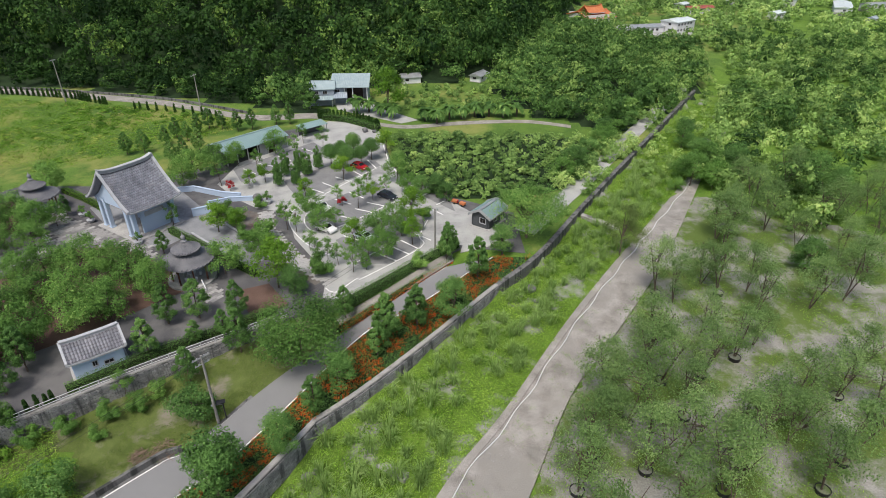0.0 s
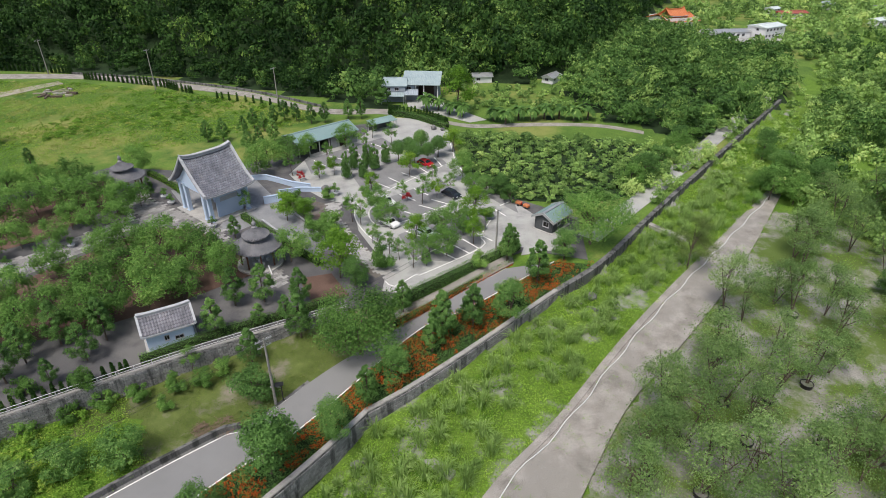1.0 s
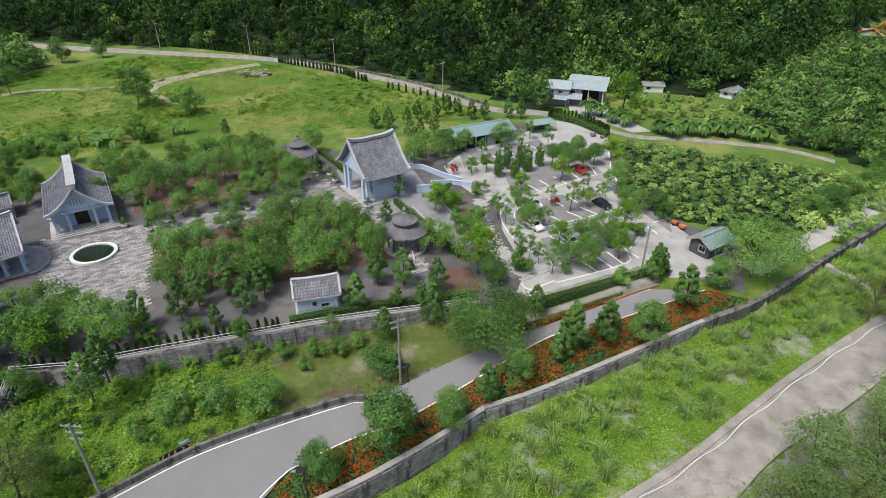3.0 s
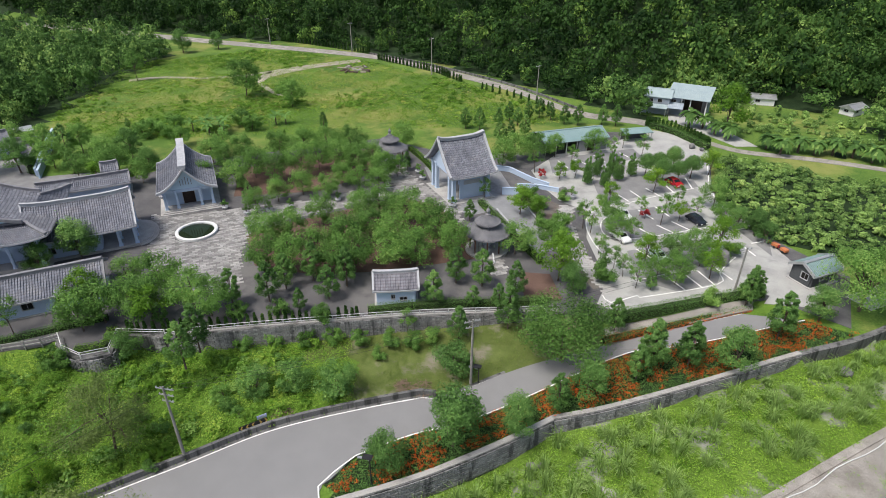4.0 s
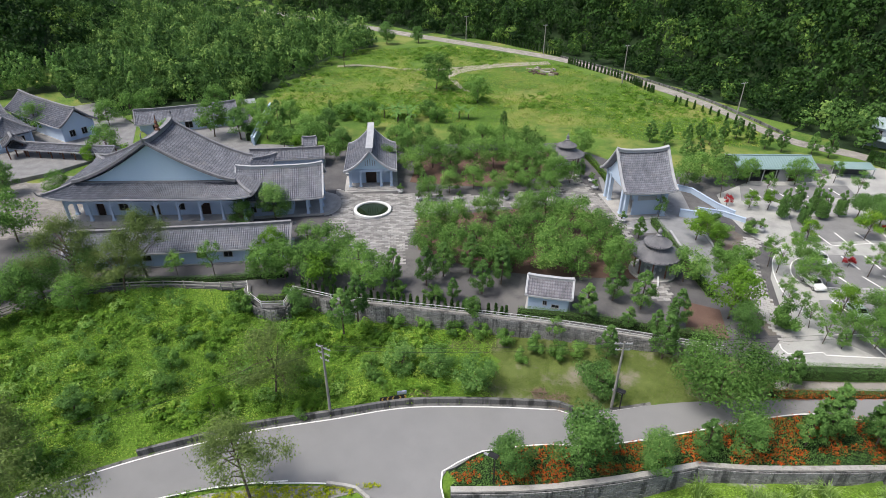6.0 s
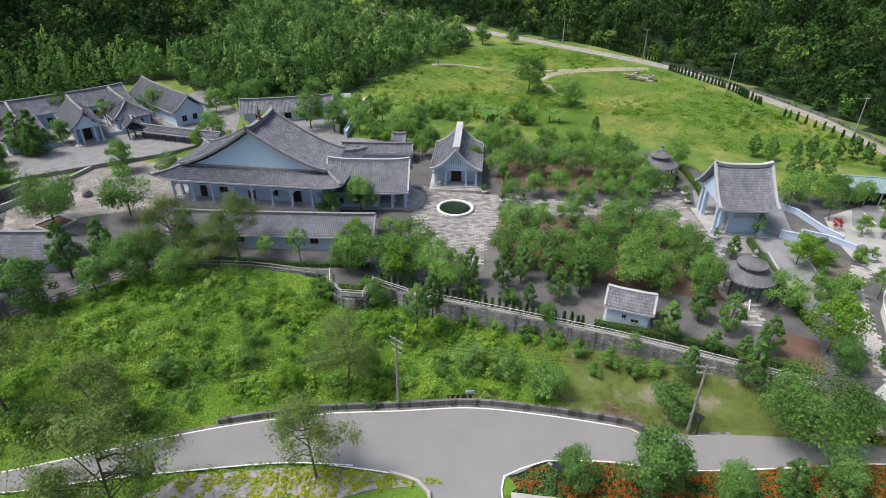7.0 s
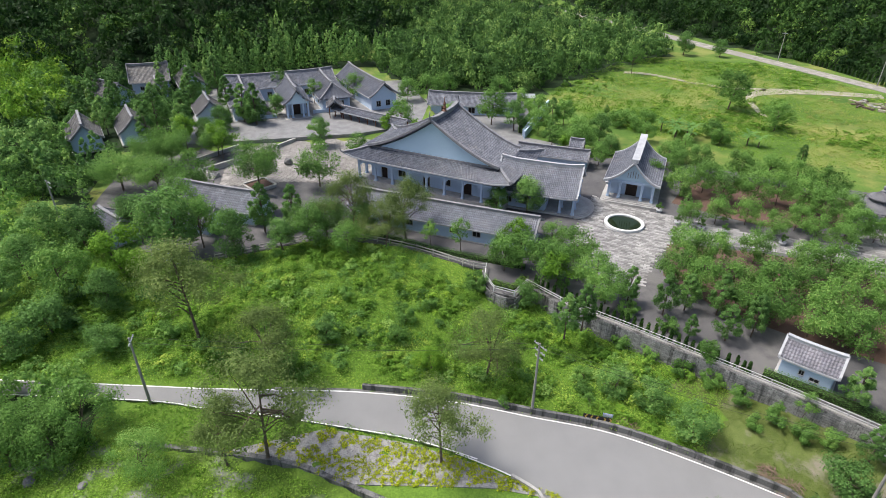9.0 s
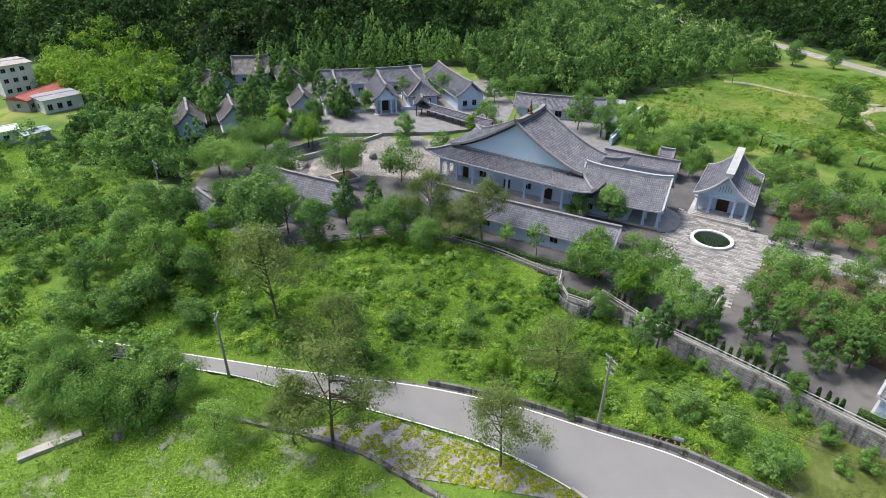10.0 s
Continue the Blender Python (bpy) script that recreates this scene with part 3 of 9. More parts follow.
# compound and car park paving
slab("compound_paving", WALL_LINE[:7] + WALL_LINE[7:] + FENCE_LINE[1:6] + [(-118, -46), (-152, -44), (-152, 20), (-128, 52), (-119, 80), (-92, 116), (-72, 116), (-54, 128), (-46, 152), (-32, 160),
      (-18.8, 160.1), (-11.7, 127.7), (1.5, 111.3), (14.0, 104.0), (14.5, 88.0), (4.0, 90.0), (-2.0, 84.5), (-16.0, 71.0)], 3.0, PEBBLE, "grey pebble-dashed compound paving", "pavement")


# ---- trees ----
def leaf_quads(centres, normals, size, rng, jitter=0.55, ratio=0.6):
    """Pointed leaves at centres, roughly facing normals."""
    n = len(centres)
    nn = normals + rng.normal(0, jitter, (n, 3))
    nn /= np.linalg.norm(nn, axis=1, keepdims=True) + 1e-9
    up = rng.normal(0, 1, (n, 3))
    a = np.cross(nn, up)
    a /= np.linalg.norm(a, axis=1, keepdims=True) + 1e-9
    b = np.cross(nn, a)
    s = size * rng.uniform(0.6, 1.35, (n, 1))
    a, b = a * s * 0.5, b * s * 0.5 * ratio
    return np.stack([centres - a - b, centres + a, centres - a + b], 1)


def crown_points(clumps, per, rng, shell=0.55):
    """Points in a set of clump spheres (x, y, z, r), most near their skins."""
    c = np.repeat(np.asarray(clumps, float), per, 0)
    d = rng.normal(0, 1, (len(c), 3))
    d /= np.linalg.norm(d, axis=1, keepdims=True)
    d[:, 2] = np.where(d[:, 2] < -0.3, d[:, 2] * 0.5, d[:, 2])
    r = c[:, 3:4] * (shell + (1 - shell) * rng.uniform(0, 1, (len(c), 1))) * rng.uniform(0.85, 1.12, (len(c), 1))
    return c[:, :3] + d * r, d


def clumps_round(h, w, base, k, rng, top=0.75):
    """Clump spheres of an uneven broad crown."""
    out = []
    for i in range(k):
        a = rng.uniform(0, 2 * math.pi)
        t = rng.uniform(0.0, 1.0)
        z = base + (h - base) * (0.12 + 0.76 * t)
        env = max(0.08, math.sin(math.pi * (0.22 + top * t))) ** 0.8
        r = w / 2 * env * math.sqrt(rng.uniform(0.15, 1)) * rng.uniform(0.75, 1.1)
        out.append((r * math.cos(a), r * math.sin(a), z, w * rng.uniform(0.13, 0.22)))
    return out


def clumps_cone(h, w, base, k, rng):
    """Clump spheres of a conical tree."""
    out = []
    for i in range(k):
        t = (i + rng.uniform(0, 1)) / k
        a = i * 2.4 + rng.uniform(-0.4, 0.4)
        r = w / 2 * (1 - t) ** 0.6 * min(1.0, 0.5 + t * 2.4) * rng.uniform(0.55, 1.0)
        out.append((r * math.cos(a), r * math.sin(a), base + (h - base) * (0.06 + 0.9 * t), max(0.18 * w * (1 - 0.75 * t), 0.08 * w)))
    return out


def trunk_shape(h, r, clumps, rng, limbs=6, lean=0.3, forks=1):
    s = Shape()
    for k in range(forks):
        a0 = rng.uniform(0, 6.28)
        bx, by = (0.25 * math.cos(a0) * (forks > 1), 0.25 * math.sin(a0) * (forks > 1))
        tx, ty = lean * rng.normal() + bx * 5, lean * rng.normal() + by * 5
        mid = (bx + tx * 0.4, by + ty * 0.4, h * 0.45)
        top = (bx + tx, by + ty, h * 0.9)
        rr = r / (1 if forks == 1 else 1.4)
        s.tube([(bx * 0.4, by * 0.4, -0.3), (bx * 0.6, by * 0.6, 0.15), mid, top], rr * 1.25, rr * 0.25, 7)
        for i in range(limbs):
            c = clumps[rng.randint(len(clumps))]
            t = rng.uniform(0.3, 0.75)
            p0 = Vector((bx + tx * t, by + ty * t, h * t))
            p2 = Vector(c[:3])
            s.tube([p0, p0.lerp(p2, 0.5) + Vector((0, 0, 0.3)), p2], rr * 0.42, rr * 0.12, 5)
    return s


def make_tree(kind, seed):
    """The meshes of one tree of unit kind: trunk and crown."""
    rng = np.random.RandomState(seed)
    if kind == "broad":      # airy broad-leaved street tree, about 6 m
        cl = clumps_round(6.2, 5.7, 1.1, 34, rng, 0.66)
        tr, n, size, mat, sh = trunk_shape(4.6, 0.11, cl, rng, 8, 0.25), 64, 0.32, LEAF, 0.45
    elif kind == "light":
        cl = clumps_round(6.0, 5.0, 1.6, 22, rng)
        tr, n, size, mat, sh = trunk_shape(4.4, 0.11, cl, rng, 8, 0.3), 66, 0.32, LEAF_LIGHT, 0.4
    elif kind == "cone":     # dense dark conical tree, about 5 m
        cl = clumps_cone(5.2, 3.3, 0.9, 38, rng)
        tr, n, size, mat, sh = trunk_shape(4.4, 0.10, cl, rng, 4, 0.05), 76, 0.23, LEAF_DARK, 0.2
    elif kind == "dense":    # large round dark tree
        cl = clumps_round(8.5, 7.0, 0.9, 44, rng, 0.7)
        tr, n, size, mat, sh = trunk_shape(6.2, 0.22, cl, rng, 10, 0.4), 80, 0.38, LEAF_DARK, 0.5
    elif kind == "spread":   # wide-spreading old tree
        cl = clumps_round(8.0, 10.5, 2.6, 52, rng, 0.6)
        tr, n, size, mat, sh = trunk_shape(6.0, 0.26, cl, rng, 14, 0.5), 130, 0.32, LEAF, 0.45
    elif kind == "feather":  # grey-green feathery tree
        cl = clumps_round(8.5, 7.4, 2.0, 27, rng, 0.75)
        tr, n, size, mat, sh = trunk_shape(7.2, 0.13, cl, rng, 14, 0.5), 300, 0.19, LEAF_GREY, 0.15
    elif kind == "nursery":  # thin many-stemmed nursery tree
        cl = clumps_round(6.8, 5.4, 1.7, 38, rng, 0.8)
        tr, n, size, mat, sh = trunk_shape(6.0, 0.11, cl, rng, 7, 0.7, 2), 66, 0.25, LEAF_OLIVE, 0.25
    elif kind == "juniper":  # clipped dark upright clumps
        cl = []
        for i in range(7):
            a = i * 0.9
            for t in range(5):
                cl.append((0.75 * math.cos(a) * (i > 0), 0.75 * math.sin(a) * (i > 0), 0.6 + t * 0.62 * (1.1 if i == 0 else rng.uniform(0.7, 1.0)), 0.52 * (1 - t * 0.13)))
        tr, n, size, mat, sh = trunk_shape(2.5, 0.12, cl, rng, 5, 0.2), 80, 0.22, LEAF_DARK, 0.75
    elif kind == "ball":     # clipped round crown on a bare trunk
        cl = [(0, 0, 2.9, 1.7), (0.5, 0.3, 3.3, 1.4), (-0.5, 0.2, 3.25, 1.4), (0.05, -0.5, 3.3, 1.4), (0, 0, 3.9, 1.15)]
        tr, n, size, mat, sh = trunk_shape(3.0, 0.13, cl, rng, 6, 0.15), 620, 0.24, LEAF_DARK, 0.85
    elif kind == "bush":
        cl = clumps_round(2.3, 3.0, 0.0, 18, rng, 0.6)
        tr, n, size, mat, sh = trunk_shape(1.2, 0.06, cl, rng, 5, 0.2), 75, 0.24, LEAF, 0.5
    elif kind == "citrus":
        cl = clumps_round(3.4, 3.8, 0.3, 26, rng, 0.65)
        tr, n, size, mat, sh = trunk_shape(2.0, 0.09, cl, rng, 6, 0.2), 85, 0.24, LEAF_DARK, 0.5
    elif kind == "thick":    # leafy bank thicket, fine-leaved
        cl = clumps_round(3.8, 4.2, 0.0, 46, rng, 0.62)
        tr, n, size, mat, sh = trunk_shape(2.2, 0.08, cl, rng, 8, 0.25), 90, 0.15, LEAF, 0.45
    elif kind == "yellow":
        cl = clumps_round(3.6, 3.4, 0.2, 24, rng, 0.65)
        tr, n, size, mat, sh = trunk_shape(2.0, 0.09, cl, rng, 6, 0.2), 130, 0.17, LEAF_LIGHT, 0.5
    elif kind == "red":
        cl = clumps_round(2.6, 2.4, 0.8, 12, rng)
        tr, n, size, mat, sh = trunk_shape(1.8, 0.06, cl, rng, 5, 0.2), 55, 0.24, LEAF_RED, 0.4
    elif kind == "sapling":  # thin-leaved young tree
        cl = clumps_round(4.6, 2.9, 1.5, 20, rng)
        tr, n, size, mat, sh = trunk_shape(3.8, 0.06, cl, rng, 7, 0.3), 40, 0.22, LEAF, 0.2
    if kind == "palm":
        cl = []
        s = Shape()
        s.tube([(0, 0, -0.2), (0.05, 0, 1.2), (0, 0, 2.3)], 0.22, 0.16, 8)
        q = []
        for i in range(26):
            a, lift, ln = i * 2.4, rng.uniform(0.1, 1.0), rng.uniform(1.7, 2.3)
            d, w = np.array([math.cos(a), math.sin(a), 0]), np.array([-math.sin(a), math.cos(a), 0])
            arc = [d * ln * t + np.array([0, 0, 2.3 + ln * (lift * t - 0.95 * t * t)]) for t in (0, 0.25, 0.5, 0.75, 1.0)]
            for k, (b0, b1) in enumerate(zip((0.08, 0.3, 0.34, 0.26), (0.3, 0.34, 0.26, 0.04))):
                q.append([arc[k] - w * b0, arc[k] + w * b0, arc[k + 1] + w * b1, arc[k + 1] - w * b1])
        return s.mesh("trunk", BARK), quads_mesh("crown", np.array(q), LEAF_WOOD)
    many, fine = {"nursery": (1.35, 0.58), "feather": (1.5, 0.7), "sapling": (2.0, 0.66)}.get(kind, (2.1, 0.7))
    pts, nrm = crown_points(cl, int(n * many), rng, sh)
    pts[:, 2] = np.maximum(pts[:, 2], 0.08)
    out = pts - np.mean(np.asarray(cl)[:, :3], axis=0)
    out /= np.linalg.norm(out, axis=1, keepdims=True) + 1e-9
    return tr.mesh("trunk", BARK), quads_mesh("crown", leaf_quads(pts, 0.6 * nrm + 0.5 * out + np.array([0, 0, 0.25]), size * fine, rng, 0.42, 0.7), mat)


TREE_BANK = {}
GROW = {"cone": 1.2, "feather": 1.5, "broad": 1.08, "light": 1.15, "dense": 1.15, "spread": 1.12, "nursery": 1.55, "citrus": 1.25, "sapling": 1.2, "bush": 1.25, "yellow": 1.25}
KIND_TEXT = {"broad": "leafy green broad-leaved tree", "light": "light green spreading tree", "cone": "dense dark green conical tree", "dense": "large dense dark green tree",
             "spread": "wide-spreading mature tree", "feather": "feathery grey-green slender tree", "nursery": "thin-crowned nursery tree with several stems",
             "juniper": "clipped dark juniper with upright clumps", "ball": "clipped round-crowned topiary tree", "bush": "low rounded green bush", "citrus": "dark glossy round fruit tree",
             "yellow": "round yellow-green shrub tree", "palm": "small feather palm with arching fronds", "thick": "dense leafy green thicket shrub", "red": "small red-leaved ornamental tree", "sapling": "thin young tree with sparse leaves"}


def plant(kind, x, y, size=1.0, where="", z=None, group="", variants=3, tall=1.0):
    """One tree of a kind, on the land at x, y."""
    k = (kind, RNG.randint(variants))
    turn = RNG.uniform(0, 360)
    s = size * GROW.get(kind, 1.0) * RNG.uniform(0.92, 1.08)
    zz = gz(x, y) if z is None else z
    if k not in TREE_BANK:
        TREE_BANK[k] = make_tree(kind, 100 + 17 * len(TREE_BANK))
    tr, cr = TREE_BANK[k]
    name = {"bush": "bush", "thick": "shrub", "yellow": "shrub", "cone": "conical_tree", "palm": "palm_tree", "nursery": "nursery_tree", "ball": "topiary_tree", "juniper": "juniper", "citrus": "fruit_tree"}.get(kind, "tree")
    e = thing(name, x, y, zz, turn, KIND_TEXT[kind] + (" " + where if where else ""), "tree" if "tree" in name else name, group or kind + " trees")
    e.scale = (s, s, s * tall * RNG.uniform(0.93, 1.07))
    for nm, me in (("trunk", tr), ("crown", cr)):
        o = new(nm, me)
        o.parent = e
    return e


# ---- woods ----
def wood_patch(name, places, mat, label, size=(5.5, 9.0), leaves=90, leaf=0.75, seed=3, cone=0.15, squash=1.0):
    """Many trees joined: places is (n, 2) plan points."""
    rng = np.random.RandomState(seed)
    protos = []
    for i in range(14):
        w = rng.uniform(0.85, 1.15)
        if rng.uniform() < cone:
            cl = clumps_cone(1.25, 0.62, 0.1, 16, rng)
        else:
            cl = clumps_round(1.0, w, 0.12, 15, rng, 0.62)
        p, d = crown_points(cl, max(1, int(2.3 * leaves / len(cl))), rng, 0.8)
        low = (d[:, 2] < 0) & (rng.uniform(0, 1, len(d)) < 0.75)
        p[low, 2] -= 1.6 * d[low, 2] * 0.17
        d[low, 2] *= -0.6
        c = p - np.array([0, 0, 0.42])
        c /= np.linalg.norm(c, axis=1, keepdims=True) + 1e-9
        protos.append(leaf_quads(p, 0.6 * d + 0.65 * c, 0.95 * leaf / np.mean(size), rng, 0.32, 0.9))
    out, own = [], []
    z = ground_z(places[:, 0], places[:, 1])
    for (x, y), zz in zip(places, z):
        q = protos[rng.randint(14)]
        a, s = rng.uniform(0, 6.28), rng.uniform(*size)
        c, sn = math.cos(a) * s, math.sin(a) * s
        out.append(np.stack([q[..., 0] * c - q[..., 1] * sn + x, q[..., 0] * sn + q[..., 1] * c + y, q[..., 2] * s * squash * rng.uniform(0.8, 1.3) + zz - 0.4], -1))
        own.append(np.full(len(q), rng.normal(0, 0.2)))
    me = quads_mesh(name, np.concatenate(out), mat)
    at = me.attributes.new("species", "FLOAT", "FACE")
    at.data.foreach_set("value", np.concatenate(own).astype(np.float32))
    return tagged(new(name, me), label, "forest", "", "stuff")


def scatter(x0, x1, y0, y1, step, keep, rng):
    """Jittered grid points of a rectangle that pass keep(x, y)."""
    X, Y = np.meshgrid(np.arange(x0, x1, step), np.arange(y0, y1, step))
    X, Y = X.ravel() + rng.uniform(-0.48, 0.48, X.size) * step, Y.ravel() + rng.uniform(-0.48, 0.48, Y.size) * step
    k = keep(X, Y)
    return np.stack([X[k], Y[k]], 1)


WRNG = np.random.RandomState(11)
FAR_ROAD_LINE = [(-354.5, 153.9), (-235.5, 177.8), (-162.8, 192.0), (-87.6, 179.3), (-56.9, 165.6), (-37.3, 167.0), (-13.3, 155.4), (5.6, 158.6), (23.2, 159.8), (35.1, 155.0)]


def view_cone(x, y, lo, hi):
    a = np.degrees(np.arctan2(-x, y))
    return (a > lo) & (a < hi)


hill_n = scatter(-420, 120, 170, 470, 5.4, lambda x, y: (inside(POLY_NORTH, x, y)) & (near_line(HILL_FOOT, x, y) < 60) & view_cone(x, y, -25, 82) & (near_line(FAR_ROAD_LINE, x, y) > 5), WRNG)
wood_patch("hillside_forest", hill_n, LEAF_FOREST, "dense dark green broad-leaved forest on the hillside", (6.5, 11.5), 96, 0.95, 5, 0.04, 1.15)
hill_l = scatter(-430, -190, -260, 80, 5.4, lambda x, y: inside(POLY_LEFT, x, y) & (near_line(HILL_LEFT, x, y) < 66) & view_cone(x, y, 70, 125), WRNG)
wood_patch("left_hill_forest", hill_l, LEAF_FOREST, "dense dark green forest on the lower hill", (6.5, 11.0), 92, 0.95, 6, 0.06, 1.15)


# ---- building kit ----
def tile_grid(fn, span, nv=10, col=0.36, wave=0.13, under=0.22):
    """A tiled slope: fn(u, v) with u, v in 0..1 gives a point; span is the length across u. Round tile rows run down v; the underside is flat."""
    cols = max(2, int(span / col))
    us, hs = [], []
    for i in range(cols):
        for k, h in ((0.0, 0.0), (0.34, 0.0), (0.5, 1.0), (0.84, 1.0)):
            us.append((i + k) / cols)
            hs.append(h * wave)
    us.append(1.0)
    hs.append(0.0)
    s = Shape()
    n = len(us)
    v, course, column_no = [], [], []
    down = 0.0
    for j in range(nv + 1):
        if j:
            down += (Vector(fn(0.5, j / nv)) - Vector(fn(0.5, (j - 1) / nv))).length
        for u, h in zip(us, hs):
            p = fn(u, j / nv)
            v.append((p[0], p[1], p[2] + h))
            course.append(down)
            column_no.append(u * cols)
    f = [(j * n + i, j * n + i + 1, (j + 1) * n + i + 1, (j + 1) * n + i) for j in range(nv) for i in range(n - 1)]
    s.add(v, f)
    m = 8
    vb = [tuple(Vector(fn(i / m, j / nv)) - Vector((0, 0, under))) for j in range(nv + 1) for i in range(m + 1)]
    s.tiles = (course + [0.0] * len(vb), column_no + [0.0] * len(vb))
    s.add(vb, [(j * (m + 1) + i, (j + 1) * (m + 1) + i, (j + 1) * (m + 1) + i + 1, j * (m + 1) + i + 1) for j in range(nv) for i in range(m)])
    return s


def fix(me):
    bm = bmesh.new()
    bm.from_mesh(me)
    bmesh.ops.recalc_face_normals(bm, faces=bm.faces)
    bm.to_mesh(me)
    bm.free()
    return me


def gable_roof(parent, L, half, z_e, z_r, p=1.5, tip=0.5, tile=None, ridge=None, col=0.36, back=None, ridge_h=0.5, ridge_w=0.45, verge=0.3, y0=0.0, x0=0.0, hip=0.0):
    """A curved gabled tile roof, its ridge along x. Returns the height function of the slope."""
    tile, ridge = tile or TILE, ridge or RIDGE
    back = half if back is None else back

    def slope(side):
        h = half if side < 0 else back
        return lambda u, v: (x0 + (u - 0.5) * L + hip * (1 - v) * (1 - u), y0 + side * h * v, z_e + (z_r - z_e) * (1 - v) ** p + tip * abs(2 * u - 1) ** 4 * (1 - 0.5 * v))
    for side in (-1, 1):
        fn = slope(side)
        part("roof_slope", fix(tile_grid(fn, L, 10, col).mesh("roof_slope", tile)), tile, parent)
        for e in (0, 1):
            s = Shape()
            s.beam([Vector(fn(e, k / 8)) + Vector((0, 0, -0.2)) for k in range(9)], verge, 0.48)
            part("verge", s, ridge, parent)
        s = Shape()
        s.beam([Vector(fn(k / 12, 1.0)) + Vector((0, 0, -0.26)) for k in range(13)], 0.16, 0.26)
        part("eave_board", s, RIDGEPALE, parent)
    if hip:
        fh = lambda u, v: (x0 - 0.5 * L + hip * (1 - v), y0 + (2 * u - 1) * half * v, z_e + (z_r - z_e) * (1 - v) ** p + tip * abs(2 * u - 1) ** 4 * (1 - 0.5 * v))
        part("hip_slope", fix(tile_grid(fh, 2 * half, 10, col).mesh("hip_slope", tile)), tile, parent)
    fn = slope(1)
    s = Shape()
    s.beam([Vector(fn(k / 16, 0)) + Vector((0, 0, -0.1)) for k in range(17)], ridge_w, ridge_h)
    s.beam([Vector(fn(k / 16, 0)) + Vector((0, 0, ridge_h - 0.1)) for k in range(17)], ridge_w * 1.25, 0.12)
    part("ridge", s, ridge, parent)
    return slope


def gable_fill(parent, x, half, z_e, z_r, p, tip, mat, thick=0.25, back=None, y0=0.0):
    """The wall in a gable under a curved roof."""
    back = half if back is None else back
    ring = []
    for k in range(-8, 9):
        v = abs(k) / 8 * 0.97
        ring.append(((half if k < 0 else back) * k / 8 * 0.97 + y0, z_e + (z_r - z_e) * (1 - v) ** p - 0.3 + tip * (1 - 0.5 * v)))
    ring = [(ring[0][0], z_e - 0.35)] + ring + [(ring[-1][0], z_e - 0.35)]
    n = len(ring)
    v = [(x - thick / 2, y, z) for y, z in ring] + [(x + thick / 2, y, z) for y, z in ring]
    f = [tuple(range(n)), tuple(range(2 * n - 1, n - 1, -1))] + [(i, i + n, (i + 1) % n + n, (i + 1) % n) for i in range(n)]
    s = Shape()
    s.add(v, f)
    return part("gable", fix(s.mesh("gable", mat)), mat, parent)


def wall_run(parent, a, b, z0, z1, openings=(), thick=0.3, mat=None, fill="window", name="wall"):
    """A wall from plan point a to b; openings are (start, width, sill, height) along it, each with a frame and a recessed dark leaf or panes."""
    mat = mat or BLUEWALL
    a, b = Vector(a), Vector(b)
    L = (b - a).length
    d = (b - a) / L
    turn = math.degrees(math.atan2(d.y, d.x))
    s = Shape()

    levels = sorted({round(v, 3) for v in [z0, z1] + [z0 + o[2] for o in openings] + [z0 + o[2] + o[3] for o in openings]})
    cuts = sorted({round(v, 3) for v in [0.0, L] + [o[0] for o in openings] + [o[0] + o[1] for o in openings]})
    for x0, x1 in zip(cuts[:-1], cuts[1:]):
        for h0, h1 in zip(levels[:-1], levels[1:]):
            mx, mz = (x0 + x1) / 2, (h0 + h1) / 2
            if any(o[0] < mx < o[0] + o[1] and z0 + o[2] < mz < z0 + o[2] + o[3] for o in openings):
                continue
            c = a + d * mx
            s.box(c.x, c.y, h0, x1 - x0, thick, h1 - h0, turn)
    me = s.mesh(name, mat)
    bm = bmesh.new()
    bm.from_mesh(me)
    bmesh.ops.remove_doubles(bm, verts=bm.verts, dist=0.002)
    seen = {}
    for f in bm.faces:
        seen.setdefault(tuple(sorted(v.index for v in f.verts)), []).append(f)
    bmesh.ops.delete(bm, geom=[f for fs in seen.values() if len(fs) > 1 for f in fs], context="FACES_ONLY")
    bm.to_mesh(me)
    bm.free()
    s = me
    wall = part(name, s, mat, parent)
    for o, w, sill, h in openings:
        c = a + d * (o + w / 2)
        nm = "door" if sill < 0.2 else "window"
        fr = Shape()
        for k in (-1, 1):
            q = c + d * k * (w / 2 - 0.05)
            fr.box(q.x, q.y, z0 + sill, 0.1, thick + 0.12, h, turn)
        fr.box(c.x, c.y, z0 + sill + h - 0.08, w - 0.2, thick + 0.12, 0.1, turn)
        if nm == "window":
            fr.box(c.x, c.y, z0 + sill - 0.02, w - 0.2, thick + 0.2, 0.08, turn)
            fr.box(c.x, c.y, z0 + sill + 0.06, 0.06, 0.06, h - 0.14, turn)
        win = part(nm, fr, RIDGEPALE, parent)
        pane = Shape()
        pane.box(c.x, c.y, z0 + sill, w - 0.2, 0.05, h - 0.08, turn)
        part("pane" if nm == "window" else "leaf", pane, DARK if nm == "window" else WOOD_DARK, win)
    return wall


WOOD_DARK = surface("dark_door_wood", (0.02, 0.012, 0.009, 1), (0.045, 0.025, 0.018, 1), 0.5, 2.0, 12, 0.1)


def column(parent, x, y, z0, z1, w=0.6, mat=None):
    s = Shape()
    s.box(x, y, z0, w, w, z1 - z0, 0, 0.06)
    s.box(x, y, z0, w + 0.2, w + 0.2, 0.3, 0, 0.05)
    s.box(x, y, z1 - 0.35, w + 0.24, w + 0.24, 0.35, 0, 0.05)
    return part("column", s, mat or BLUEWALL, parent)


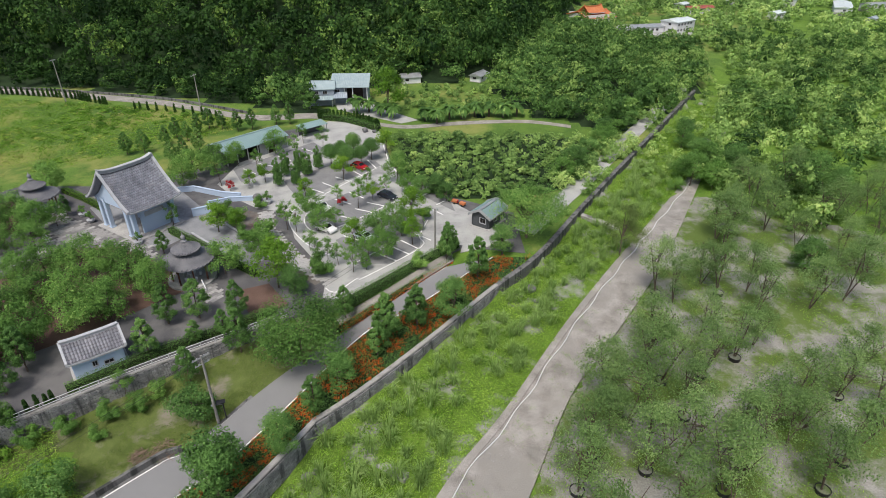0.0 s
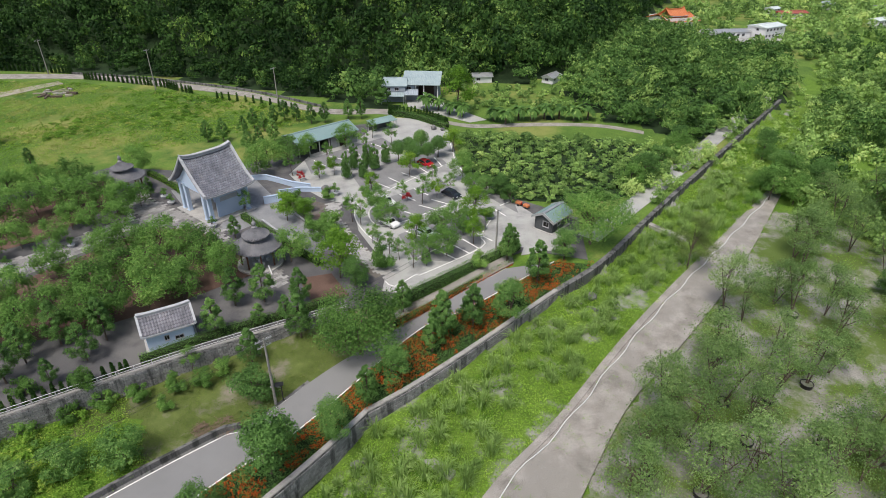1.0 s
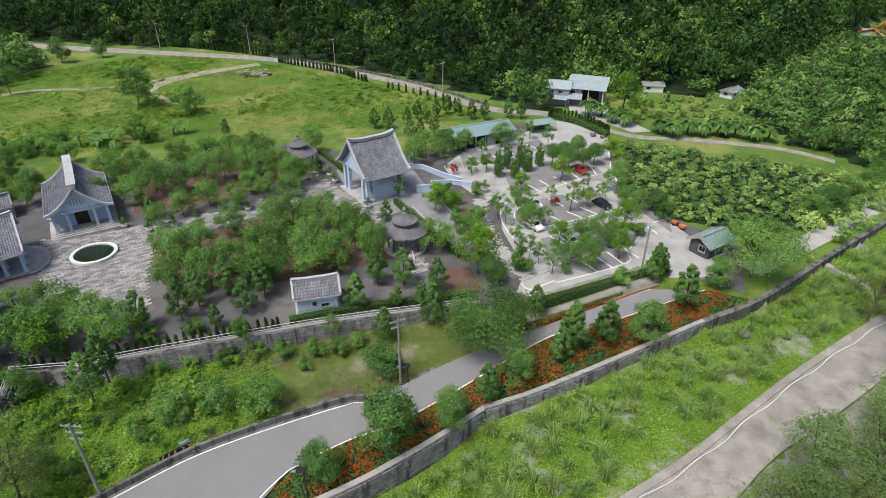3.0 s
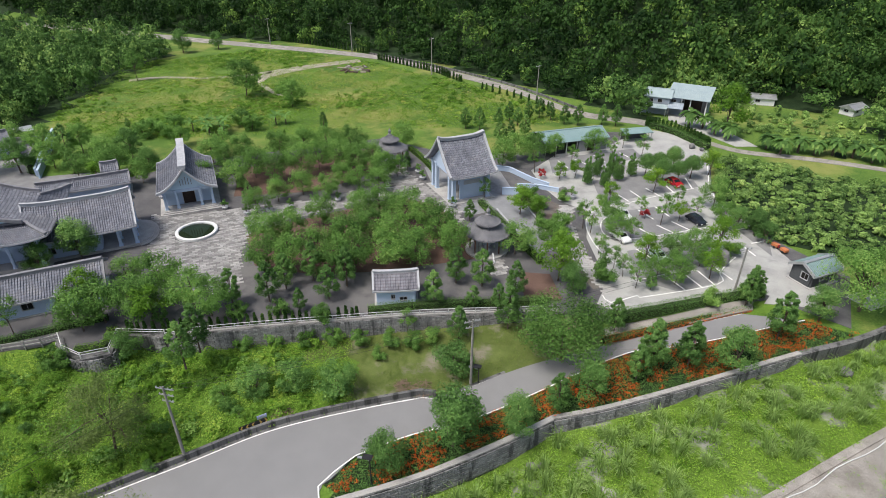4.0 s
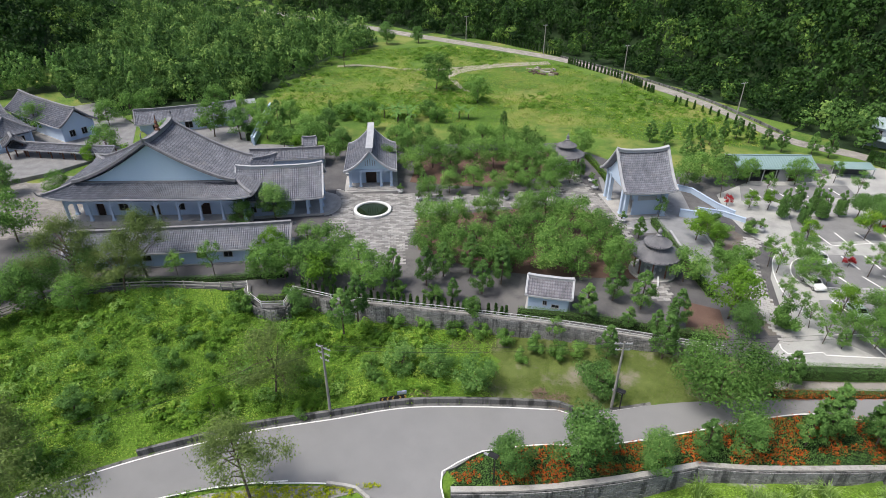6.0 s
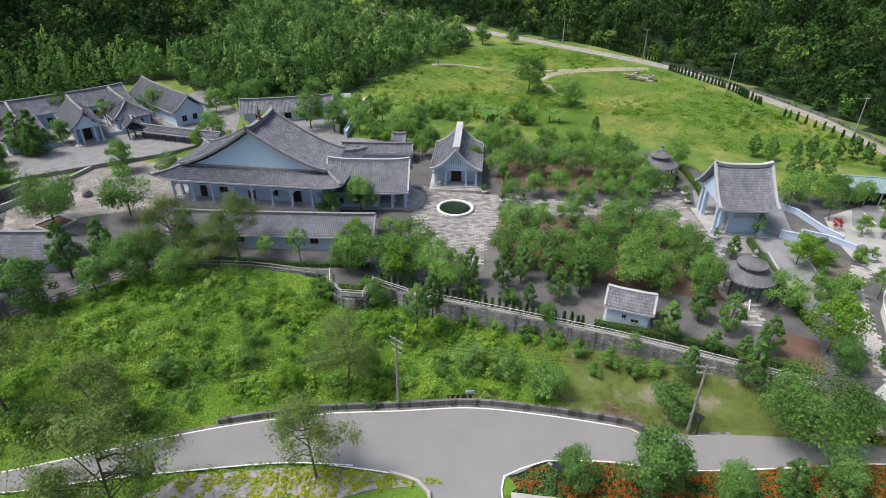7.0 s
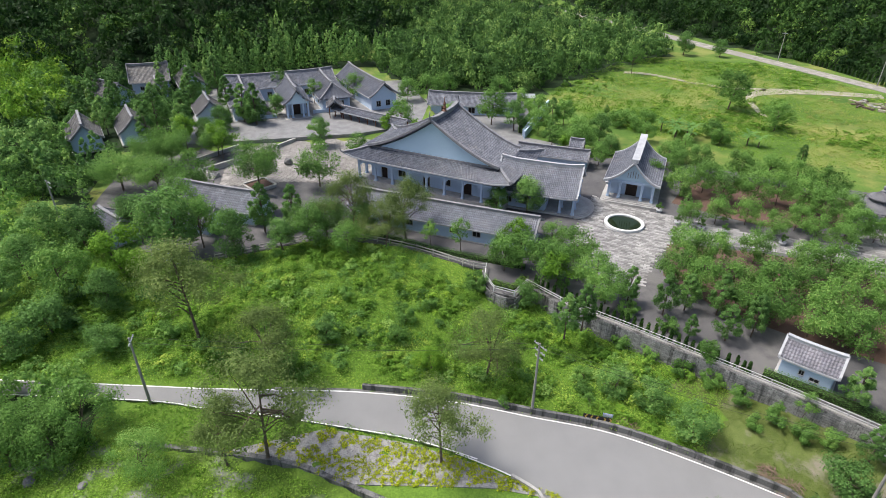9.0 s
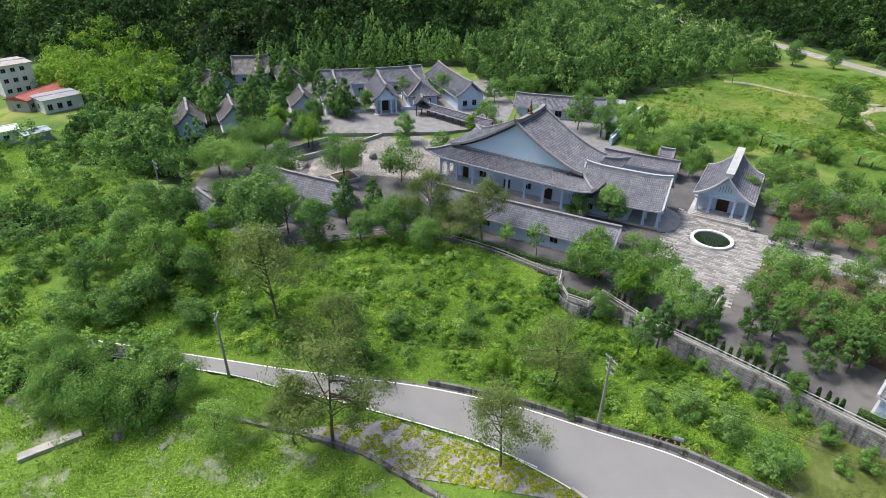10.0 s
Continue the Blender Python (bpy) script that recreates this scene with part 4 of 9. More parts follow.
def plinth(parent, ring, z0, z1, mat=None, name="plinth"):
    s = Shape()
    s.prism(ring, z0, z1)
    return part(name, s, mat or FLAG, parent)


def rect(x0, y0, x1, y1):
    return [(x0, y0), (x1, y0), (x1, y1), (x0, y1)]


# ---- great hall ----
def great_hall():
    """Hip-and-gable hall; x along the front, y to the back, from the middle of the front eave."""
    h = thing("great_hall", -107.9, 20.0, 3.35, 52, "large pale blue temple hall with sweeping grey tile roof", "temple hall")
    W, D, g, gu, ze, zb, zr = 18.8, 20.5, 4.6, 15.0, 6.2, 7.5, 15.0
    up = 0.75

    def skirt_z(q, s):
        return ze + (zb - ze) * (1 - q) ** 1.5 + up * max(0.0, (abs(s) - 0.72) / 0.28) ** 2 * q

    def upper(side):
        return lambda u, v: (side * gu * v, g - 0.8 + (D - 2 * g + 1.6) * u, zb + (zr - zb) * (1 - v) ** 1.38 + 0.5 * abs(2 * u - 1) ** 4)

    for side in (-1, 1):
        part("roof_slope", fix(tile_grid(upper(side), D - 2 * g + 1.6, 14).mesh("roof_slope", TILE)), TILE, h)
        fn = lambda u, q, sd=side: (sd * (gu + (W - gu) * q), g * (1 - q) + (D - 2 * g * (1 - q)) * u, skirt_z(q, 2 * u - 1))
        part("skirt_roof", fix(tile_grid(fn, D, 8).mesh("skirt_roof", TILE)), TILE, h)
    for end in (0, 1):
        fn = lambda u, q, e=end: ((2 * u - 1) * (gu + (W - gu) * q), g * (1 - q) if e == 0 else D - g * (1 - q), skirt_z(q, 2 * u - 1))
        part("skirt_roof", fix(tile_grid(fn, 2 * W, 8).mesh("skirt_roof", TILE)), TILE, h)
        s = Shape()
        s.beam([Vector(fn(k / 30, 1.0)) + Vector((0, 0, -0.3)) for k in range(31)], 0.2, 0.3)
        part("eave_board", s, RIDGEPALE, h)
        # gable wall
        yy = g + 0.35 if end == 0 else D - g - 0.35
        ring = [(k / 12 * gu * 0.985, zb + (zr - zb) * (1 - abs(k) / 12) ** 1.38 - 0.15) for k in range(-12, 13)]
        ring = [(ring[0][0], zb - 0.3)] + ring + [(ring[-1][0], zb - 0.3)]
        n = len(ring)
        s = Shape()
        s.add([(x, yy - 0.15, z) for x, z in ring] + [(x, yy + 0.15, z) for x, z in ring],
              [tuple(range(n)), tuple(range(2 * n - 1, n - 1, -1))] + [(i, i + n, (i + 1) % n + n, (i + 1) % n) for i in range(n)])
        part("gable", fix(s.mesh("gable", PALEBLUE)), PALEBLUE, h, "smooth light blue gable wall")
        for side in (-1, 1):
            s = Shape()
            s.beam([Vector(upper(side)(end, k / 16)) + Vector((0, 0, -0.1)) for k in range(17)], 0.55, 0.55)
            part("verge", s, RIDGE, h)
            s = Shape()
            s.beam([Vector((side * (gu + (W - gu) * k / 8), (g * (1 - k / 8) if end == 0 else D - g * (1 - k / 8)), skirt_z(k / 8, 1) - 0.05)) for k in range(9)], 0.5, 0.5)
            part("hip_ridge", s, RIDGE, h)
            s = Shape()
            p = Vector((side * W * 1.005, 0.0 if end == 0 else D, ze + up))
            s.tube([p, p + Vector((side * 0.4, -0.4 if end == 0 else 0.4, 0.35)), p + Vector((side * 0.55, -0.55 if end == 0 else 0.55, 0.9))], 0.2, 0.06, 6)
            part("hip_finial", s, RIDGE, h)
        # moulding along the gable's foot
        s = Shape()
        s.box(0, yy - 0.3 if end == 0 else yy + 0.3, zb - 0.05, 2 * gu * 0.97, 0.4, 0.35)
        part("gable_moulding", s, RIDGE, h)
    s = Shape()
    rid = [Vector(upper(1)(k / 20, 0)) for k in range(21)]
    s.beam([p + Vector((0, 0, -0.1)) for p in rid], 0.6, 0.75)
    s.beam([p + Vector((0, 0, 0.65)) for p in rid], 0.8, 0.15)
    part("ridge", s, RIDGE, h)
    for k in (0, 20):
        s = Shape()
        d = -1 if k == 0 else 1
        s.tube([rid[k], rid[k] + Vector((0, d * 0.5, 0.8)), rid[k] + Vector((0, d * 0.6, 1.5)), rid[k] + Vector((0, d * 0.2, 2.0))], 0.28, 0.08, 7)
        part("ridge_finial", s, RIDGE, h)
    s = Shape()
    s.lathe([(0.5, 0), (0.5, 0.3), (0.25, 0.5), (0.42, 0.9), (0.2, 1.3), (0.32, 1.6), (0.12, 2.0), (0.05, 3.0)], rid[10].x, rid[10].y, 12)
    for v in range(len(s.v)):
        s.v[v] = (s.v[v][0], s.v[v][1], s.v[v][2] + rid[10].z + 0.7)
    part("roof_spire", s, WOOD, h, "bronze spire on the ridge")
    # body
    bx, by0, by1 = 14.6, 4.2, D - 4.2
    plinth(h, rect(-W + 1.8, 1.4, W - 1.8, D - 1.4), -0.4, 1.0)
    ops = [(2.4, 1.6, 0, 2.9), (6.6, 1.9, 1.0, 1.5), (12.6, 1.7, 0, 2.9), (17.2, 1.9, 1.0, 1.5), (22.0, 1.9, 0, 2.6)]
    wall_run(h, (-bx, by0), (bx, by0), 1.0, 6.6, ops)
    wall_run(h, (bx, by0), (bx, by1), 1.0, 6.6, [(3, 1.8, 1.0, 1.6), (8, 1.8, 1.0, 1.6), (12, 1.8, 1.0, 1.6)])
    wall_run(h, (bx, by1), (-bx, by1), 1.0, 6.6)
    wall_run(h, (-bx, by1), (-bx, by0), 1.0, 6.6, [(3, 1.8, 1.0, 1.6), (8, 1.8, 1.0, 1.6)])
    s = Shape()
    s.box(0, D / 2, 5.98, 2 * W - 3.4, D - 3.4, 0.15)
    part("ceiling_deck", s, BLUEWALL, h)
    xs = [-16.4 + i * 32.8 / 8 for i in range(9)]
    for x in xs:
        column(h, x, 1.8, 1.0, 6.0, 0.45)
        column(h, x, D - 1.8, 1.0, 6.0, 0.5)
    for i in range(1, 6):
        for sd in (-1, 1):
            column(h, sd * 16.4, 1.8 + i * (D - 3.6) / 6, 1.0, 6.0, 0.5)
    for z, k in ((4.6, 0.35), (5.7, 0.5)):
        for yy in (1.8, D - 1.8):
            s = Shape()
            s.box(0, yy, z, 33 + k * 0.4, k, k)
            part("lintel", s, BLUEWALL, h)
        for xx in (-16.4, 16.4):
            s = Shape()
            s.box(xx, D / 2, z, k, D - 4.1, k)
            part("lintel", s, BLUEWALL, h)
    s = Shape()
    s.box(0, 1.8, 5.25, 32.8, 0.12, 0.12)
    part("transom_rail", s, RIDGEPALE, h)
    # arched brackets between the columns
    for x0, x1 in zip(xs[:-1], xs[1:]):
        for sx, d in ((x0 + 0.25, 1), (x1 - 0.25, -1)):
            s = Shape()
            s.add([(sx, 1.65, 4.6), (sx, 1.95, 4.6), (sx, 1.95, 3.9), (sx, 1.65, 3.9), (sx + d * 0.8, 1.65, 4.6), (sx + d * 0.8, 1.95, 4.6)],
                  [(0, 3, 4), (1, 5, 2), (3, 2, 5, 4), (0, 1, 2, 3), (0, 4, 5, 1)])
            part("bracket", fix(s.mesh("bracket", BLUEWALL)), BLUEWALL, h)
    return h


great_hall()


def simple_house(name, x, y, z, turn, L, D, wall_h, rise, label, p=1.4, tip=0.4, over=0.9, tile=None, ridge=None, front=(), backo=(), ends=((), ()), mat=None, category="building", gmat=None, col=0.36, ridge_h=0.5, cols=()):
    """A gabled house: ridge along x, front towards -y."""
    h = thing(name, x, y, z, turn, label, category)
    hl, hd = L / 2 - over, D / 2 - over
    ze = wall_h
    lift = rise * (over / (D / 2)) ** p
    gable_roof(h, L, D / 2, ze - 0.1, ze + rise, p, tip, tile, ridge, col, ridge_h=ridge_h)
    for e in (-1, 1):
        gable_fill(h, e * hl, D / 2 - over * 0.9, ze + 0.15, ze + rise - 0.25, p, tip * 0.6, gmat or mat or BLUEWALL)
    wall_run(h, (-hl, -hd), (hl, -hd), 0, ze + 0.1, front, mat=mat)
    wall_run(h, (hl, hd), (-hl, hd), 0, ze + 0.1, backo, mat=mat)
    wall_run(h, (hl, -hd + 0.15), (hl, hd - 0.15), 0, ze + 0.05, ends[1], mat=mat)
    wall_run(h, (-hl, hd - 0.15), (-hl, -hd + 0.15), 0, ze + 0.05, ends[0], mat=mat)
    plinth(h, rect(-hl - 0.5, -hd - 0.5, hl + 0.5, hd + 0.5), -0.3, 0.12)
    return h


# long front wing before the great hall
simple_house("front_wing", -95.4, 21.6, 3.0, 57, 36.5, 8.4, 3.0, 2.1, "long pale blue wing with grey tile roof and small windows", 1.1, 0.15, 0.9,
             front=[(2.2 + i * 4.4, 1.6, 1.1, 1.3) for i in range(8)], category="building")
# entry wing with an open porch
def entry_wing():
    h = thing("entry_wing", -102.5, 43.5, 3.0, 58, "tall tile-roofed entry wing with an open columned porch", "building")
    gable_roof(h, 16.6, 6.4, 4.3, 8.4, 1.2, 0.5, TILE, RIDGEPALE)
    for e in (-1, 1):
        gable_fill(h, e * 7.4, 5.0, 4.4, 7.8, 1.3, 0.2, BLUEWALL)
    wall_run(h, (-7.6, -4.6), (2.0, -4.6), 0, 4.3, [(1.5, 1.4, 1.2, 1.3), (5.0, 1.4, 1.2, 1.3)])
    wall_run(h, (2.0, 4.6), (-7.6, 4.6), 0, 4.3, [(2, 1.4, 1.2, 1.3)])
    wall_run(h, (2.0, -4.4), (2.0, 4.4), 0, 4.3, [(3.4, 2.0, 0, 2.9)])
    wall_run(h, (-7.6, 4.4), (-7.6, -4.4), 0, 4.3)
    for x in (5.0, 7.6):
        for y in (-4.6, -1.7, 1.7, 4.6):
            column(h, x, y, 0.4, 4.3, 0.5)
    s = Shape()
    for y in (-4.6, 4.6):
        s.box(4.8, y, 3.7, 5.4, 0.4, 0.55)
    s.box(7.6, 0, 3.7, 0.4, 9.0, 0.55)
    part("lintel", s, BLUEWALL, h)
    plinth(h, rect(-8, -5.2, 8.4, 5.2), -0.02, 0.4)
    for k, r in enumerate((5.4, 4.8, 4.2)):
        s = Shape()
        s.prism([(8.0 + r * math.cos(a) * 0.62, r * math.sin(a)) for a in np.linspace(-math.pi / 2, math.pi / 2, 22)], 0.0 if k == 0 else 0.13 * k, 0.13 * (k + 1))
        part("curved_step", s, FLAG, h)
    return h


entry_wing()


# ---- shrine hall with its gable to the front ----
def shrine():
    h = thing("shrine_hall", -104.8, 66.2, 3.0, 145, "small pale blue shrine with curved gable roof facing the pond", "temple hall")
    # ridge along x; the front looks along -x
    L, half, ze, zr, p = 17.0, 5.6, 4.2, 8.4, 1.75
    gable_roof(h, L, half, ze, zr, p, 0.5, TILE, RIDGEPALE, ridge_h=0.7, ridge_w=1.2, verge=0.45)
    for e in (-1, 1):
        gable_fill(h, e * (L / 2 - 1.4), half - 0.5, ze + 0.1, zr - 0.3, p, 0.2, PALEBLUE)
    wall_run(h, (-L / 2 + 3.4, 4.2), (-L / 2 + 3.4, -4.2), 0.4, 4.5, [(3.0, 2.4, 0, 3.0)])
    wall_run(h, (-L / 2 + 3.4, -4.2), (L / 2 - 1.2, -4.2), 0.4, 4.5, [(3, 1.5, 1.2, 1.5), (7, 1.5, 1.2, 1.5)])
    wall_run(h, (L / 2 - 1.2, 4.2), (-L / 2 + 3.4, 4.2), 0.4, 4.5, [(3, 1.5, 1.2, 1.5), (7, 1.5, 1.2, 1.5)])
    wall_run(h, (L / 2 - 1.2, -4.2), (L / 2 - 1.2, 4.2), 0.4, 4.5)
    for y in (-4.4, -2.2, 2.2, 4.4):
        column(h, -L / 2 + 1.4, y, 0.4, 4.3, 0.5)
    s = Shape()
    s.box(-L / 2 + 1.4, 0, 3.8, 0.5, 9.6, 0.6)
    part("lintel", s, BLUEWALL, h)
    for k in range(3):
        s = Shape()
        s.box(0.2 - 0.25 * (2 - k), 0, -0.02 if k == 0 else 0.14 * k, L + 0.8 - 0.5 * k, 11.4 - 0.8 * k, 0.16 if k == 0 else 0.14, 0, 0.4)
        part("step", s, FLAG, h)
    # vertical slots in the gable
    for k in range(-2, 3):
        s = Shape()
        s.box(-L / 2 + 1.22, k * 0.5, 5.2, 0.1, 0.12, 1.6 - 0.3 * abs(k))
        part("slot", s, RIDGE, h)
    return h


shrine()


# ---- gate hall ----
def gate_hall():
    h = thing("gate_hall", -57.8, 98.7, 3.0, 57, "tall grey-blue gate hall with steep curved tile roof on pillars", "gate")
    L, half, ze, zr, p = 10.4, 6.6, 5.8, 11.7, 1.35
    gable_roof(h, L, half, ze, zr, p, 0.6, TILE, RIDGEPALE, col=0.36, ridge_h=0.5, ridge_w=0.7, verge=0.5)
    for e in (-1, 1):
        gable_fill(h, e * 4.1, half - 1.0, ze + 0.6, zr - 0.4, p, 0.2, BLUEWALL)
    for x in (-3.9, 3.9):
        for y in (-5.0, -3.2, 3.2, 5.0):
            column(h, x, y, 0.0, 6.2, 0.75)
    s = Shape()
    for x in (-3.9, 3.9):
        s.box(x, 0, 5.5, 0.6, 11.2, 0.8)
    for y in (-5.0, 5.0):
        s.box(0, y, 5.6, 7.3, 0.6, 0.7)
    part("lintel", s, BLUEWALL, h)
    for sd in (-1, 1):
        wall_run(h, (3.9, sd * 3.2 - 1.4), (3.9, sd * 3.2 + 1.4), 0.0, 5.9, thick=0.35, name="side_wall")
    wall_run(h, (1.2, -2.9), (1.2, 2.9), 0.0, 5.9, [(0.8, 4.2, 0, 4.4)], thick=0.4, name="door_wall")
    # outer screen wall with a pale plaque
    s = Shape()
    s.box(0.6, -4.1, 0, 5.4, 0.4, 4.6)
    part("screen_wall", s, BLUEWALL, h)
    s = Shape()
    s.box(0.6, -4.36, 3.3, 3.8, 0.1, 0.9)
    part("plaque", s, RIDGEPALE, h)
    plinth(h, rect(-5.2, -6.2, 5.2, 6.2), -0.02, 0.15)
    return h


gate_hall()


# ---- round pavilions ----
def pavilion(x, y, turn):
    h = thing("pavilion", x, y, 3.0, turn, "round pavilion with a two-tier dark tile roof and wooden posts", "pavilion", "garden pavilions")
    def cone(r0, z0, r1, z1, name):
        n = 96
        s = Shape()
        v = []
        for j in range(7):
            t = j / 6
            r, z = r0 + (r1 - r0) * t, z0 + (z1 - z0) * t ** 1.5
            for k in range(n):
                b = 0.09 * (k % 3 == 0) * (1 - 0.5 * t)
                v.append((r * math.cos(2 * math.pi * k / n), r * math.sin(2 * math.pi * k / n), z + b))
        f = [(j * n + k, j * n + (k + 1) % n, (j + 1) * n + (k + 1) % n, (j + 1) * n + k) for j in range(6) for k in range(n)]
        s.add(v, f)
        s.lathe([(r0, z0 - 0.12), (r0 - 0.05, z0 - 0.02), (r1, z1 - 0.15)], sides=48)
        part(name, fix(s.mesh(name, TILE_DARK)), TILE_DARK, h)
    cone(3.75, 3.3, 1.35, 4.6, "lower_roof")
    cone(2.1, 4.95, 0.35, 6.0, "upper_roof")
    s = Shape()
    s.lathe([(1.3, 4.4), (1.3, 5.1)], sides=24)
    part("drum", s, WOOD, h)
    s = Shape()
    s.lathe([(0.4, 5.9), (0.45, 6.1), (0.2, 6.3), (0.34, 6.6), (0.3, 6.85), (0.08, 7.1), (0.03, 7.4)], sides=14)
    part("finial", s, RIDGE, h)
    for k in range(8):
        a = 2 * math.pi * k / 8
        s = Shape()
        s.tube([(2.7 * math.cos(a), 2.7 * math.sin(a), 0.2), (2.7 * math.cos(a), 2.7 * math.sin(a), 3.6)], 0.13, 0.12, 10)
        part("post", s, WOOD, h)
    s = Shape()
    s.lathe([(3.5, -0.02), (3.5, 0.28), (3.4, 0.32)], sides=40)
    part("base", s, FLAG, h)
    h.scale = (1.08, 1.08, 1.15)
    s = Shape()
    s.lathe([(0.35, 0.3), (0.3, 0.9), (0.65, 0.95), (0.65, 1.05)], sides=18)
    part("table", s, WHITEWALL, h)
    for k in range(5):
        a = 1.256 * k + 0.3
        s = Shape()
        s.lathe([(0.2, 0.3), (0.26, 0.55), (0.2, 0.78)], 1.2 * math.cos(a), 1.2 * math.sin(a), 12)
        part("stool", s, WHITEWALL, h)
    for sd in (-1, 1):
        s = Shape()
        s.beam([(3.0, sd * 0.9, 0.9), (4.6, sd * 1.1, 0.25)], 0.14, 0.2)
        part("handrail", s, WHITEWALL, h)
    return h


pavilion(-40.9, 79.6, -60)
pavilion(-79.9, 103.6, -60)

# cottage with toilets
simple_house("cottage", -45.6, 59.0, 3.0, 38, 6.8, 5.1, 3.1, 1.6, "small pale blue cottage with a pale tile roof", 1.1, 0.15, 0.55, TILE_PALE, RIDGEPALE,
             front=[(2.0, 0.7, 1.2, 0.9), (3.3, 1.2, 0.9, 0.7)], category="cottage", col=0.36, ridge_h=0.35)


# ---- ground finishes of the compound ----
def island_tint(m, lo=0.62, hi=1.3):
    """Lets each stone of a material have its own shade."""
    nt, n = m.node_tree, m.node_tree.nodes
    p = n["Principled BSDF"]
    src = p.inputs["Base Color"].links[0].from_socket
    geo = n.new("ShaderNodeNewGeometry")
    mr = n.new("ShaderNodeMapRange")
    mr.inputs[3].default_value, mr.inputs[4].default_value = lo, hi
    nt.links.new(geo.outputs["Random Per Island"], mr.inputs[0])
    mx = n.new("ShaderNodeVectorMath")
    mx.operation = "SCALE"
    nt.links.new(src, mx.inputs[0])
    nt.links.new(mr.outputs[0], mx.inputs[3])
    nt.links.new(mx.outputs[0], p.inputs["Base Color"])
    return m


STONES = island_tint(surface("plaza_stone", (0.22, 0.216, 0.212, 1), (0.41, 0.40, 0.385, 1), 0.8, 0.25, 9, 0.15), 0.5, 1.12)
COURT = island_tint(surface("court_pebble", (0.175, 0.165, 0.155, 1), (0.29, 0.275, 0.26, 1), 0.9, 0.2, 9, 0.3, third=(0.33, 0.31, 0.29, 1), third_scale=0.18, third_at=0.55), 0.86, 1.12)
BLOCKS = island_tint(surface("coursed_block", (0.17, 0.17, 0.175, 1), (0.33, 0.325, 0.325, 1), 0.95, 0.4, 6, 0.4, third=(0.085, 0.086, 0.088, 1), third_scale=0.8, third_at=0.55, drip=0.14), 0.75, 1.2)


def flags(name, poly, turn, sx, sy, z, mat, label, gap=0.05, thick=0.05, hole=None):
    """Paving stones in rows over a plan polygon, each with its own edges."""
    a = np.array(poly)
    c0 = a.mean(0)
    r = np.abs(a - c0).max() * 1.5
    co, si = math.cos(radians(turn)), math.sin(radians(turn))
    rng = np.random.RandomState(len(poly) + int(abs(c0[0])))
    v, f = [], []
    row = 0
    for y in np.arange(-r, r, sy):
        row += 1
        for x in np.arange(-r + (row % 2) * sx / 2, r, sx):
            px, py = c0[0] + x * co - y * si, c0[1] + x * si + y * co
            if not inside(poly, np.array([px]), np.array([py]))[0] or (hole and math.hypot(px - hole[0], py - hole[1]) < hole[2]):
                continue
            o = len(v)
            hx, hy = (sx - gap) / 2, (sy - gap) / 2
            zz = z + thick + rng.uniform(-0.008, 0.008)
            for dz in (z - 0.01, zz):
                for qx, qy in ((-hx, -hy), (hx, -hy), (hx, hy), (-hx, hy)):
                    v.append((px + qx * co - qy * si, py + qx * si + qy * co, dz))
            f += [(o + 4, o + 5, o + 6, o + 7)] + [(o + i, o + (i + 1) % 4, o + 4 + (i + 1) % 4, o + 4 + i) for i in range(4)]
    ob = setting(name, mesh_of(name, v, f, mat), mat, label, "paving")
    ob["kind"] = "stuff"
    return ob


POND = (-89.5, 56.1)
PLAZA = [(-102.6, 56.1), (-98.7, 58.1), (-92.5, 65.2), (-90.3, 67.9), (-82.3, 62.8), (-76.0, 54.9), (-69.1, 48.7), (-73.0, 43.6), (-81.2, 41.8), (-88.7, 44.9)]
flags("plaza_paving", PLAZA, 55, 1.05, 0.55, 3.0, STONES, "light and dark grey stone plaza round the pond", hole=(POND[0], POND[1], 3.9))
flags("axis_path", [(-90.5, 67.7), (-81.6, 77.6), (-72.8, 93.4), (-68.7, 90.3), (-74.3, 76.8), (-82.3, 62.8)], 55, 1.2, 0.75, 3.0, STONES, "light stone path across the garden")
flags("gate_forecourt", [(-74.2, 95.1), (-79.6, 103.0), (-75.2, 102.2), (-65.0, 96.4), (-55.4, 94.8), (-48.9, 84.9), (-56.9, 89.9), (-66.4, 89.3)], 57, 1.2, 0.75, 3.0, STONES, "stone forecourt before the gate")
flags("pavilion_path", [(-40.0, 78.6), (-39.4, 80.9), (-34.0, 75.0), (-36.3, 71.9)], 57, 1.1, 0.7, 3.0, STONES, "short stone path to the pavilion")
slab("upper_court", [(-149.5, -34), (-203, -34), (-203, 32), (-172, 34), (-154, 28), (-149.5, 10)], 4.06, FLAG_DARK, "grey paved upper court before the rear hall", "pavement", 1.2)
flags("courtyard_paving", [(-151.6, -13.2), (-156.3, -1.2), (-150.3, 11.5), (-130.8, 14.7), (-118.6, 8.0), (-123.1, -7.2), (-123.3, -22.1), (-141.2, -21.2)], 50, 0.95, 0.6, 3.0,
      COURT, "pale stone courtyard between the halls", thick=0.06)
slab("ramp_paving", [(-58.4, 110.6), (-56.2, 113.8), (-46.7, 103.3), (-30.1, 86.7), (-32.8, 82.6), (-46.7, 94.7)], 3.03, RAMPSTONE, "long grey stone ramp from the gate to the car park", "pavement", 0.3)
slab("gate_floor", [(-71.5, 105.5), (-62.2, 113.9), (-50.9, 103.2), (-46.7, 94.7), (-49.6, 89.9), (-56.9, 89.9)], 3.025, RAMPSTONE, "smooth grey paving round the gate", "pavement", 0.3)
